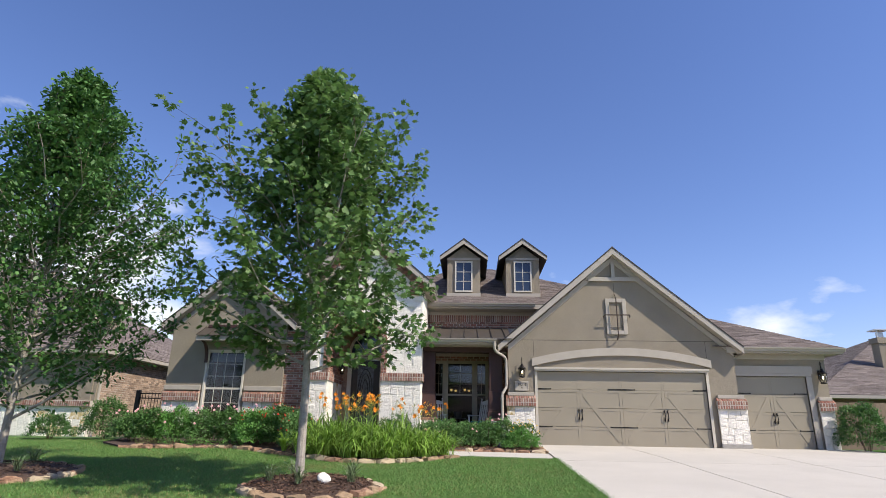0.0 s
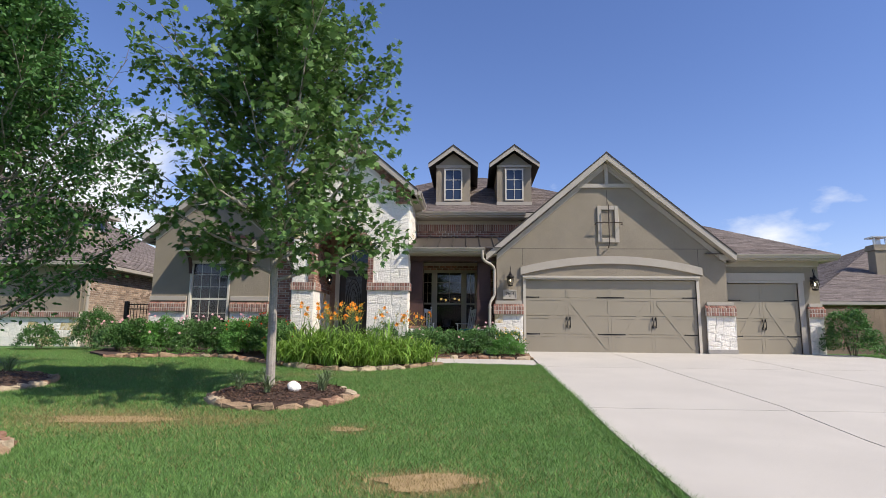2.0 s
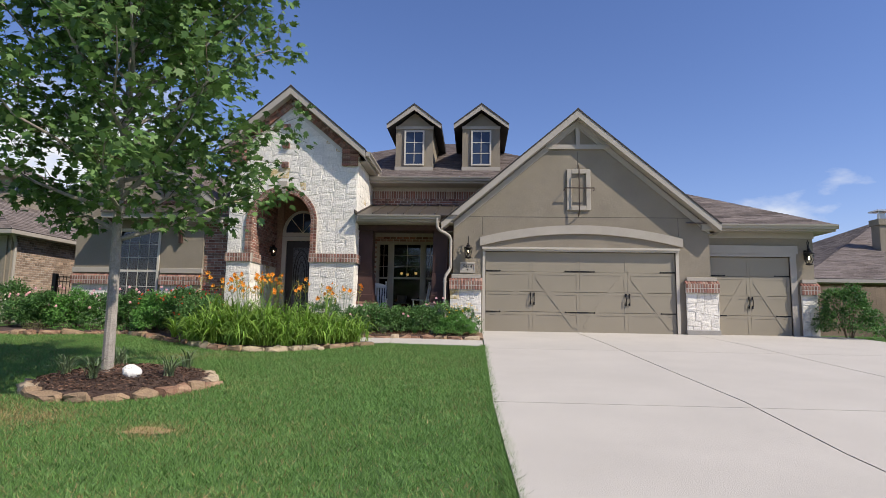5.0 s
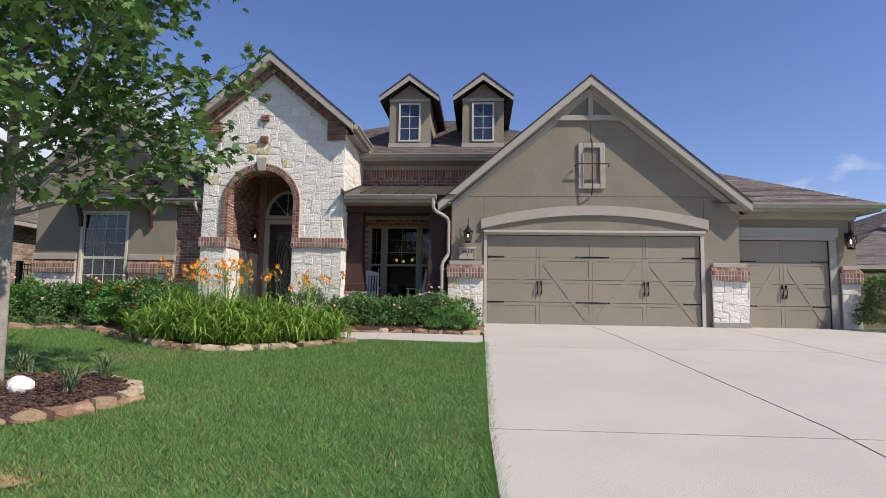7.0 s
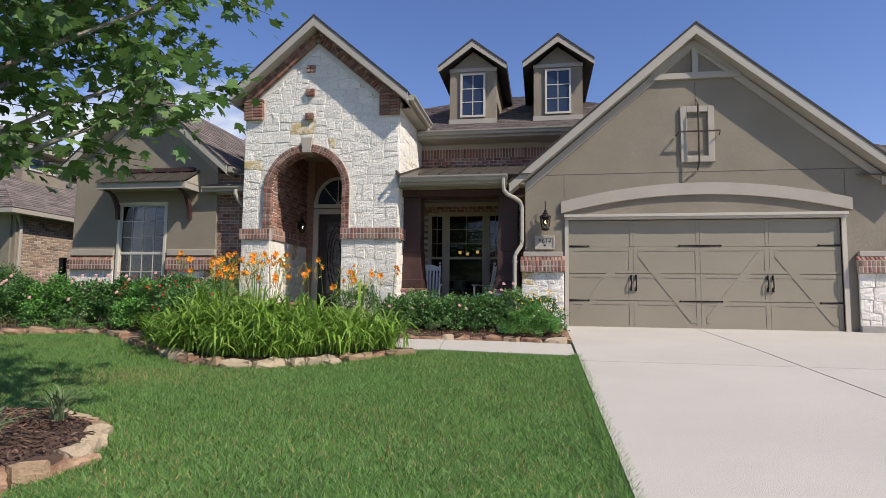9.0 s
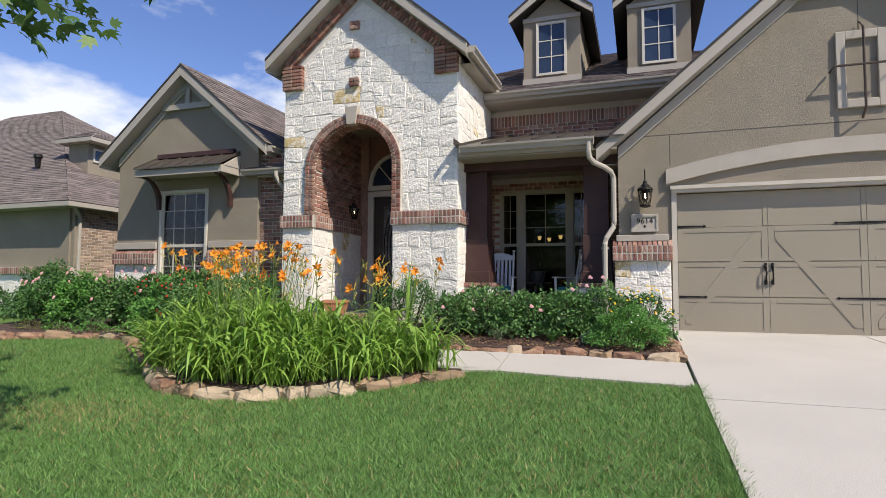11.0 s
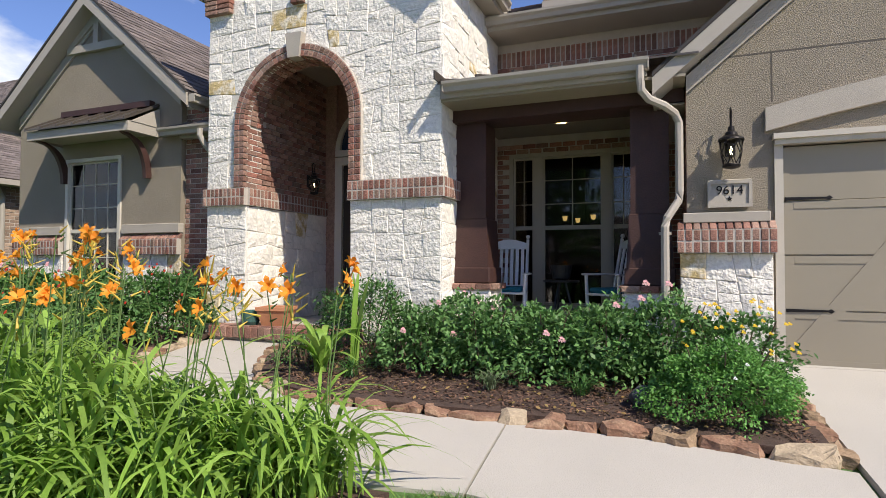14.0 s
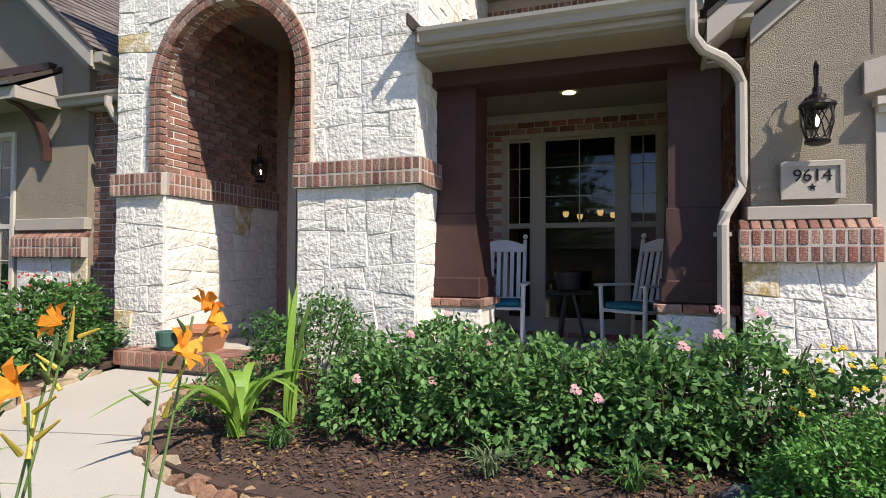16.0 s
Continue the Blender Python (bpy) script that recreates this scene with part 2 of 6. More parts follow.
def sheet(name, outline, lift, material, step=0.6, thick=0.0):
    """A sheet over an outline in plan, following the rise of the ground."""
    bm = bmesh.new()
    vs = [bm.verts.new((x, y, 0)) for x, y in outline]
    bm.faces.new(vs)
    y0, y1 = min(p[1] for p in outline), max(p[1] for p in outline)
    cuts = sorted({y for y in GY if y0 < y < y1} | set(np.arange(y0 + step, y1, step)))
    for y in cuts:
        bmesh.ops.bisect_plane(bm, geom=bm.verts[:] + bm.edges[:] + bm.faces[:], plane_co=(0, y, 0), plane_no=(0, 1, 0))
    for v in bm.verts:
        v.co.z = ground(v.co.y) + lift
    bmesh.ops.recalc_face_normals(bm, faces=bm.faces)
    if bm.faces[:][0].normal.z < 0:
        bmesh.ops.reverse_faces(bm, faces=bm.faces)
    if thick:
        r = bmesh.ops.extrude_face_region(bm, geom=bm.faces[:])
        for v in [g for g in r["geom"] if isinstance(g, bmesh.types.BMVert)]:
            v.co.z += thick
        bmesh.ops.recalc_face_normals(bm, faces=bm.faces)
    return part(name, bm, material)


# ---- ground ----
bm = bmesh.new()
ys = list(GY[1:-1])
xs = (-400, -60, -20, -9, 0, 9, 20, 60, 400)
rows = [(-400, -1.2)] + [(y, ground(y)) for y in (-60, -30, -8, 0, 4.5, 6.4, 8, 11, 14, 17, 26, 60)] + [(400, 0.0)]
grid = [[bm.verts.new((x, y, z - 0.02)) for x in xs] for y, z in rows]
for a, b in zip(grid, grid[1:]):
    for k in range(len(xs) - 1):
        bm.faces.new((a[k], a[k + 1], b[k + 1], b[k]))
structure(part("ground", bm, LAWN), "green mown lawn soil rising towards the house", "lawn")

# driveway slabs, with joints between them
JX, JY = 5.22, 7.75
k = 0
for x0, x1 in ((DRIVE_X, JX), (JX, 8.1), (8.1, 12.0)):
    for y0, y1 in ((-6.0, -0.4), (-0.4, JY), (JY, 12.6), (12.6, 17.25)):
        if x1 > 11 and y1 < 8:
            continue
        k += 1
        xr = x1 - 0.013
        pts = [(x0 + 0.008, y0 + 0.008), (xr, y0 + 0.008), (xr, y1 - 0.008), (x0 + 0.008, y1 - 0.008)]
        if x1 > 11 and y0 < 12:
            pts = [(x0 + 0.008, y1 - 0.008), (x0 + 0.008, y1 - 3.2), (xr, y1 - 0.008)]
        if x0 == DRIVE_X and y1 < 8:
            pts = [(float(drive_edge(y)) + 0.008 if i in (0, 3) else x, y) for i, (x, y) in enumerate(pts)]
        pts = [(x + (12 - y) * 0.022 if abs(x - JX) < 0.02 else x, y) for x, y in pts]
        s = sheet("driveway_%d" % k, pts, -0.06, CONCRETE, 1.0, 0.085)
        structure(s, "pale concrete driveway slab with sawn joints", "driveway")

# front walk


def walk_slab(a, b, name):
    pts = [*a, *b[::-1]]
    structure(sheet(name, pts, -0.06, CONCRETE, 0.8, 0.064), "pale concrete front walk slab", "path")


walk_slab([(2.63, 13.12), (1.6, 13.22), (0.75, 13.32)], [(2.63, 14.24), (1.6, 14.40), (0.66, 14.44)], "front_walk_1")
walk_slab([(0.735, 13.32), (0.2, 13.25), (-1.0, 13.32), (-1.3, 13.40)], [(0.645, 14.44), (-0.4, 14.41), (-0.95, 14.44), (-1.0, 14.45)], "front_walk_2")
walk_slab([(-1.315, 13.405), (-2.2, 13.75), (-3.1, 14.5), (-3.3, 14.8)], [(-1.015, 14.455), (-1.45, 14.58), (-1.90, 14.90), (-2.02, 15.05)], "front_walk_3")
walk_slab([(-3.31, 14.82), (-3.65, 15.4), (-3.95, 16.3), (-3.95, 16.55)], [(-2.03, 15.07), (-2.35, 15.55), (-2.60, 16.1), (-2.65, 16.55)], "front_walk_4")

# ---- house walls ----
T = 0.85  # roof pitch
GA_X, GA_Z, GA_Y = 5.18, 6.60, 16.66   # garage gable: ridge and rake plane
gw0, gw1 = 1.87, 8.60
WG = 16.95


def under(x, ax, az, drop):
    return az - drop - T * abs(x - ax)


out = [(gw0, FLOOR - 0.3), (2.73, FLOOR - 0.3), (2.73, 2.76), (7.71, 2.76), (7.71, FLOOR - 0.3), (gw1, FLOOR - 0.3), (gw1, under(gw1, GA_X, GA_Z, 0.26)), (GA_X, GA_Z - 0.26), (gw0, under(gw0, GA_X, GA_Z, 0.26))]
structure(part("wall_garage", prisms(out, WG, WG + 0.25), STUCCO), "taupe stucco garage gable wall", "wall")
structure(part("wall_garage_side", boxes((gw0, gw0 + 0.2, WG + 0.25, 24, 0.3, 3.5)), BRICKJ), "brick side wall of the garage", "wall")
structure(part("wall_garage_east", boxes((gw1 - 0.2, gw1, WG + 0.25, 24, 0.3, 3.5)), STUCCO), "stucco side wall of the garage", "wall")
# second garage
W2 = 17.3
out = [(gw1 + 0.01, 0.3), (8.72, 0.3), (8.72, 2.72), (10.80, 2.72), (10.80, 0.3), (11.42, 0.3), (11.42, 3.42), (gw1 + 0.01, 3.42)]
structure(part("wall_single_garage", prisms(out, W2, W2 + 0.25), STUCCO), "taupe stucco wall round the single garage door", "wall")
structure(part("wall_single_garage_side", boxes((11.22, 11.42, W2 + 0.25, 25, 0.3, 3.42)), STUCCO), "taupe stucco side wall", "wall")

# tower with the arch
TX0, TX1, TY = -4.27, -0.77, 16.75
TA_X, TA_Z, TR_Y = -2.62, 7.20, 16.42
AX, AR, ASP = -2.79, 0.81, 3.47
arc = [(AX + AR * math.cos(a), ASP + AR * math.sin(a)) for a in (math.pi * k / 24 for k in range(25))]
out = [(TX0, 0.4), (AX - AR, 0.4)] + arc[::-1] + [(AX + AR, 0.4), (TX1, 0.4), (TX1, TA_Z - 0.24 - T * (TX1 - TA_X)), (TA_X, TA_Z - 0.24), (TX0, TA_Z - 0.24 - T * (TA_X - TX0))]
structure(part("wall_tower", prisms(out, TY, TY + 0.3), MORTAR), "pale mortar wall behind the limestone veneer", "wall")
structure(part("wall_tower_east", boxes((TX1 - 0.25, TX1, TY + 0.3, 21, 0.4, 5.35)), MORTAR), "side wall of the stone entry tower", "wall")
structure(part("wall_tower_west", boxes((TX0, TX0 + 0.25, TY + 0.3, 21, 0.4, 5.35)), MORTAR), "side wall of the stone entry tower", "wall")
# entry alcove
EN_Y = 18.65
structure(part("wall_entry_west", boxes((TX0 + 0.25, AX - AR - 0.02, TY + 0.3, EN_Y, 0.4, 4.7)), BMORTAR), "entry alcove side wall", "wall")
structure(part("wall_entry_east", boxes((AX + AR + 0.02, TX1 - 0.25, TY + 0.3, EN_Y, 0.4, 4.7)), BMORTAR), "entry alcove side wall", "wall")
structure(part("entry_ceiling", boxes((AX - AR - 0.02, AX + AR + 0.02, TY + 0.3, EN_Y, 4.55, 4.7)), STUCCO), "entry alcove ceiling", "ceiling")
structure(part("entry_floor", boxes((AX - AR - 0.35, AX + AR + 0.2, TY - 0.2, EN_Y, 0.5, 0.78)), BMORTAR), "entry landing floor", "floor")

# main house behind, up to the eaves
WP = 19.07
bm = boxes((TX1, -0.57, WP, WP + 0.25, 0.4, 4.985), (1.31, 3.2, WP, WP + 0.25, 0.4, 4.985), (-0.57, 1.31, WP, WP + 0.25, 3.27, 4.985), (-0.57, 1.31, WP, WP + 0.25, 0.4, 0.95))
structure(part("wall_porch", bm, BMORTAR), "brick porch wall round the triple window", "wall")
structure(part("porch_floor", boxes((TX1, gw0, 17.05, WP, 0.4, 0.8)), CONCRETE), "concrete porch floor", "floor")
structure(part("porch_ceiling", boxes((TX1, gw0, 17.3, WP, 3.53, 3.57)), STUCCO), "porch ceiling", "ceiling")

# west gable wing
LG_X, LG_Z, LR_Y, WL = -6.88, 5.92, 16.77, 17.05
lw0, lw1 = -8.75, -5.08
out = [(lw0, 0.3), (-7.56, 0.3), (-7.56, 1.25), (-7.56, 3.3), (-6.30, 3.3), (-6.30, 0.3), (lw1, 0.3), (lw1, under(lw1, LG_X, LG_Z, 0.24)), (LG_X, LG_Z - 0.24), (lw0, under(lw0, LG_X, LG_Z, 0.24))]
structure(part("wall_west_gable", prisms(out, WL, WL + 0.25), STUCCO), "taupe stucco gable wall with one tall window", "wall")
structure(part("wall_west_side", boxes((lw0, lw0 + 0.2, WL + 0.25, 27, 0.3, 3.9)), STUCCO), "stucco side wall", "wall")
structure(part("wall_recess", boxes((lw1 - 0.0, TX0, 17.14, 17.4, 0.3, 3.95)), BMORTAR), "recessed brick wall between wing and tower", "wall")
structure(part("wall_west_return", boxes((lw1 - 0.2, lw1, WL + 0.25, 18.6, 0.3, 3.95)), STUCCO), "return wall of the west wing", "wall")


# ---- roofs ----
def roof_slope(name, a, b, c, d, parent, seed, course=0.145, wide=0.30):
    """Shingle courses over the quad a (eave start), b (eave end), c (ridge end), d (ridge start)."""
    a, b, c, d = (Vector(p) for p in (a, b, c, d))
    nrm = (b - a).cross(d - a).normalized()
    if nrm.z < 0:
        nrm = -nrm
    rnd = random.Random(seed)
    up = ((d - a) + (c - b)) / 2
    n = max(2, int(max((d - a).length, (c - b).length) / (course * (up.length / max(up.length, 0.01)))))
    verts, faces = [], []
    for i in range(n):
        t0, t1 = i / n, min(1.0, (i + 1.25) / n)
        l0, r0, l1, r1 = a.lerp(d, t0), b.lerp(c, t0), a.lerp(d, t1), b.lerp(c, t1)
        m = max(1, int((r0 - l0).length / wide))
        off = rnd.random() * 0.8
        cuts = [0.0] + [min(1, max(0, (j + off + rnd.uniform(-0.25, 0.25)) / m)) for j in range(m)] + [1.0]
        for s0, s1 in zip(cuts, cuts[1:]):
            if s1 - s0 < 0.002:
                continue
            e = 0.011 + rnd.random() * 0.008
            k = len(verts)
            p = [l0.lerp(r0, s0) + nrm * e, l0.lerp(r0, s1) + nrm * e, l1.lerp(r1, s1) + nrm * 0.003, l1.lerp(r1, s0) + nrm * 0.003, l0.lerp(r0, s0), l0.lerp(r0, s1)]
            verts += [tuple(q) for q in p]
            faces += [(k, k + 1, k + 2, k + 3), (k + 4, k + 5, k + 1, k)]
    o = mesh_of("shingles", verts, faces, SHINGLE, parent)
    o["kind"] = "stuff"
    return o


def gable_roof(name, ax, az, x0, x1, y0, y1, label, drop=0.20, fascia=0.17, seed=1, gutters=True):
    """A pitched roof with its ridge along y: deck, rake boards, soffits and shingles."""
    z0, z1 = az - T * (ax - x0), az - T * (x1 - ax)
    deck = prisms([(x0, z0 - 0.02), (ax, az - 0.02), (x1, z1 - 0.02), (x1, z1 - 0.07), (ax, az - 0.08), (x0, z0 - 0.07)], y0 + 0.03, y1)
    roof = structure(part(name, deck, ROOFDARK), label, "roof")
    rb = bmesh.new()
    for s, xe, ze in ((-1, x0, z0), (1, x1, z1)):
        prism(rb, [(xe, ze - 0.03), (ax, az - 0.03), (ax, az - fascia - 0.06), (xe, ze - fascia - 0.04)], y0, y0 + 0.035)
    part("rake_board", rb, TRIM, roof, "light painted rake board")
    sf = bmesh.new()
    for xe, ze in ((x0, z0), (x1, z1)):
        prism(sf, [(xe, ze - fascia - 0.02), (ax, az - fascia - 0.04), (ax, az - fascia - 0.06), (xe, ze - fascia - 0.04)], y0 + 0.037, y0 + 0.42)
    part("soffit", sf, TRIM, roof)
    eb = bmesh.new()
    for s, xe, ze in ((-1, x0, z0), (1, x1, z1)):
        box(eb, min(xe, xe - s * 0.03), max(xe, xe - s * 0.03), y0 + 0.04, y1, ze - fascia - 0.06, ze - 0.08)
        box(eb, min(xe - s * 0.03, xe - s * 0.5), max(xe - s * 0.03, xe - s * 0.5), y0 + 0.44, y1, ze - fascia - 0.05, ze - fascia - 0.03)
    part("eave_board", eb, TRIM, roof)
    drip = bmesh.new()
    for xe, ze in ((x0, z0), (x1, z1)):
        prism(drip, [(xe, ze - 0.028), (ax, az - 0.028), (ax, az + 0.018), (xe, ze + 0.018)], y0 - 0.012, y0 + 0.03)
    part("drip_edge", drip, ROOFDARK, roof)
    for xe, ze in ((x0, z0), (x1, z1)):
        roof_slope("shingles", (xe, y0, ze), (xe, y1, ze), (ax, y1, az), (ax, y0, az), roof, seed)
        seed += 1
    cap = bmesh.new()
    for i in range(int((y1 - y0) / 0.2)):
        y = y0 + 0.2 * i
        prism(cap, [(ax - 0.13, az - 0.09), (ax, az + 0.035), (ax + 0.13, az - 0.09), (ax, az + 0.012)], y - 0.01, y + 0.22)
    part("ridge_cap", cap, SHINGLE, roof)
    return roof


gable_roof("roof_garage", GA_X, GA_Z, 1.55, 8.81, GA_Y, 24.5, "brown shingled gable roof over the garage", seed=1)
gable_roof("roof_tower", TA_X, TA_Z, -4.52, -0.52, TR_Y, 22.0, "brown shingled gable roof over the stone entry", seed=5)
gable_roof("roof_west_wing", LG_X, LG_Z, -9.05, -4.72, LR_Y, 24.0, "brown shingled gable roof over the west wing", seed=9)

# hipped roof of the single garage
structure(part("roof_single_garage", boxes((8.4, 11.76, 16.92, 17.3, 3.38, 3.42), (8.4, 11.79, 16.88, 16.92, 3.36, 3.52), (11.75, 11.79, 16.92, 25, 3.36, 3.52), (11.42, 11.75, 17.3, 25, 3.38, 3.42)), TRIM), "hipped shingle roof with painted eaves", "roof")
o = bpy.data.objects["roof_single_garage"]
roof_slope("a", (8.0, 16.86, 3.53), (11.8, 16.86, 3.53), (8.3, 20.36, 5.30), (8.0, 20.36, 5.30), o, 21)
roof_slope("b", (11.8, 16.86, 3.53), (11.8, 25.0, 3.53), (8.3, 25.0, 5.30), (8.3, 20.36, 5.30), o, 22)

# main hipped roof behind
EV_Y, EV_Z, RY, RZ = 18.5, 5.15, 24.2, 7.97
structure(part("roof_main", boxes((-5.3, 7.3, EV_Y - 0.02, EV_Y + 0.04, EV_Z - 0.17, EV_Z - 0.02), (-5.3, 7.3, EV_Y + 0.04, WP, EV_Z - 0.17, EV_Z - 0.15)), TRIM), "brown shingled hipped main roof", "roof")
o = bpy.data.objects["roof_main"]
roof_slope("a", (-5.3, EV_Y, EV_Z), (7.3, EV_Y, EV_Z), (1.6, RY, RZ), (0.4, RY, RZ), o, 31)
roof_slope("b", (7.3, EV_Y, EV_Z), (7.3, 30, EV_Z), (1.6, RY + 0.3, RZ), (1.6, RY, RZ), o, 32)
roof_slope("c", (-5.3, EV_Y, EV_Z), (-5.3, 30, EV_Z), (0.4, RY + 0.3, RZ), (0.4, RY, RZ), o, 33)


# ---- dormers ----
def dormer(cx):
    f, hw, az, rk = 19.45, 0.60, 7.72, 19.17
    d = thing("dormer", "taupe stucco dormer with a six-pane window and shingled gable", "dormer", group="roof dormers")
    part("wall", prisms([(cx - hw, 5.45), (cx + hw, 5.45), (cx + hw, az - 0.2 - T * hw * 0.93), (cx, az - 0.2), (cx - hw, az - 0.2 - T * hw * 0.93)], f, 22.5), STUCCO, d)
    part("apron", boxes((cx - hw - 0.015, cx + hw + 0.015, f - 0.03, f, 5.52, 5.74)), TRIM, d)
    part("head_board", boxes((cx - hw - 0.01, cx + hw + 0.01, f - 0.03, f, 6.98, 7.07)), TRIM, d)
    w = boxes((cx - 0.32, cx - 0.27, f - 0.05, f + 0.01, 5.78, 6.93), (cx + 0.27, cx + 0.32, f - 0.05, f + 0.01, 5.78, 6.93), (cx - 0.27, cx + 0.27, f - 0.05, f + 0.01, 6.88, 6.93), (cx - 0.27, cx + 0.27, f - 0.05, f + 0.01, 5.78, 5.83))
    win = part("window", w, WINPAINT, d, "white window frame")
    part("pane", boxes((cx - 0.27, cx + 0.27, f - 0.02, f - 0.012, 5.83, 6.88)), GLASSD, win)
    part("muntin", boxes((cx - 0.01, cx + 0.01, f - 0.032, f - 0.021, 5.83, 6.88), (cx - 0.27, cx + 0.27, f - 0.031, f - 0.021, 6.17, 6.19), (cx - 0.27, cx + 0.27, f - 0.031, f - 0.021, 6.52, 6.54)), WINPAINT, win)
    hw2 = 0.87
    ze = az - 0.76 * hw2
    part("roof_deck", prisms([(cx - hw2, ze - 0.02), (cx, az - 0.02), (cx + hw2, ze - 0.02), (cx + hw2, ze - 0.10), (cx, az - 0.12), (cx - hw2, ze - 0.10)], rk + 0.03, 22.8), ROOFDARK, d)
    rb = bmesh.new()
    for s in (-1, 1):
        prism(rb, [(cx + s * hw2, ze - 0.03), (cx, az - 0.03), (cx, az - 0.19), (cx + s * hw2, ze - 0.15)], rk, rk + 0.03)
    part("rake_board", rb, TRIM, d)
    for s in (-1, 1):
        o = roof_slope("s", (cx + s * hw2, rk, ze), (cx + s * hw2, 22.8, ze), (cx, 22.8, az), (cx, rk, az), d, 41 + s)
    part("drip_edge", prisms([(cx - hw2, ze - 0.03), (cx, az - 0.03), (cx + hw2, ze - 0.03), (cx + hw2, ze + 0.02), (cx, az + 0.03), (cx - hw2, ze + 0.02)], rk - 0.012, rk + 0.03), ROOFDARK, d)
    return d


GLASSD = mat("dark_blue_glass", (0.03, 0.045, 0.08), 0.05, 0.1)
dormer(0.47)
dormer(2.61)


# ---- bricks and stones ----
_bricks = {}


def brick_mesh(l, d, h, material):
    key = (round(l, 3), round(d, 3), round(h, 3), material.name)
    if key not in _bricks:
        bm = boxes((-l / 2, l / 2, -d / 2, d / 2, -h / 2, h / 2), bevel=min(0.006, h * 0.12))
        me = bpy.data.meshes.new("brick")
        bm.to_mesh(me); bm.free()
        me.materials.append(material)
        _bricks[key] = me
    return _bricks[key]


def brick(parent, m, l, d, h, material=None, name="brick"):
    ob = new(name, brick_mesh(l, d, h, material or BRICK))
    ob.parent = parent
    ob.matrix_basis = m
    return ob


def frame_of(o, u, n):
    """Local x along u, local y into the wall (against n), local z up."""
    u, n = Vector(u).normalized(), Vector(n).normalized()
    w = u.cross(-n)
    return Matrix.Translation(o) @ Matrix((u, -n, w)).transposed().to_4x4()


def brick_field(parent, o, u, n, width, height, keep=None, length=0.20, course=0.075, seed=0, limit=290, near=None, start=0.0, soldier=False, material=None, joined=None):
    """Bricks in running bond over a wall; the ones nearest to `near` are pieces of their own, the rest one mesh."""
    rnd = random.Random(seed)
    f = frame_of(o, u, n)
    if soldier:
        length, course = 0.075, height
    jobs = []
    for r in range(int(height / course + 0.3)):
        z = (r + 0.5) * course
        x = -(length / 2 if r % 2 and not soldier else 0.0)
        while x < width:
            a, b = max(x, 0), min(x + length, width)
            if b - a > 0.03 and (keep is None or keep((a + b) / 2, z)):
                jobs.append(((a + b) / 2, z, b - a))
            x += length
    if near is not None:
        jobs.sort(key=lambda j: (f @ Vector((j[0], 0, j[1])) - Vector(near)).length)
    rest = bmesh.new()
    for i, (x, z, w) in enumerate(jobs):
        m = f @ pose(x, 0.009 + rnd.uniform(-0.004, 0.003), z, 0, 0, rnd.uniform(-0.5, 0.5))
        if i < limit:
            brick(parent, m, round((w - 0.01) / 0.02) * 0.02 - 0.002, 0.03, course - 0.01, material)
        else:
            q = w / 2 - 0.005
            c = course / 2 - 0.005
            vs = [rest.verts.new(m @ Vector(p)) for p in ((-q, -0.015, -c), (q, -0.015, -c), (q, -0.015, c), (-q, -0.015, c), (-q, 0.01, -c), (q, 0.01, -c), (q, 0.01, c), (-q, 0.01, c))]
            for a in ((0, 1, 2, 3), (0, 4, 5, 1), (3, 2, 6, 7), (0, 3, 7, 4), (1, 5, 6, 2)):
                rest.faces.new([vs[k] for k in a])
    if len(jobs) > limit:
        tagged(part("brick_rest", rest, joined or BRICKJ, parent), kind="stuff")
    else:
        rest.free()


def clip(poly, p, n):
    """The part of a convex polygon on the side of p against n."""
    out = []
    for a, b in zip(poly, poly[1:] + poly[:1]):
        da, db = (a - p).dot(n), (b - p).dot(n)
        if da <= 0:
            out.append(a)
        if (da < 0 < db) or (db < 0 < da):
            out.append(a + (b - a) * (da / (da - db)))
    return out


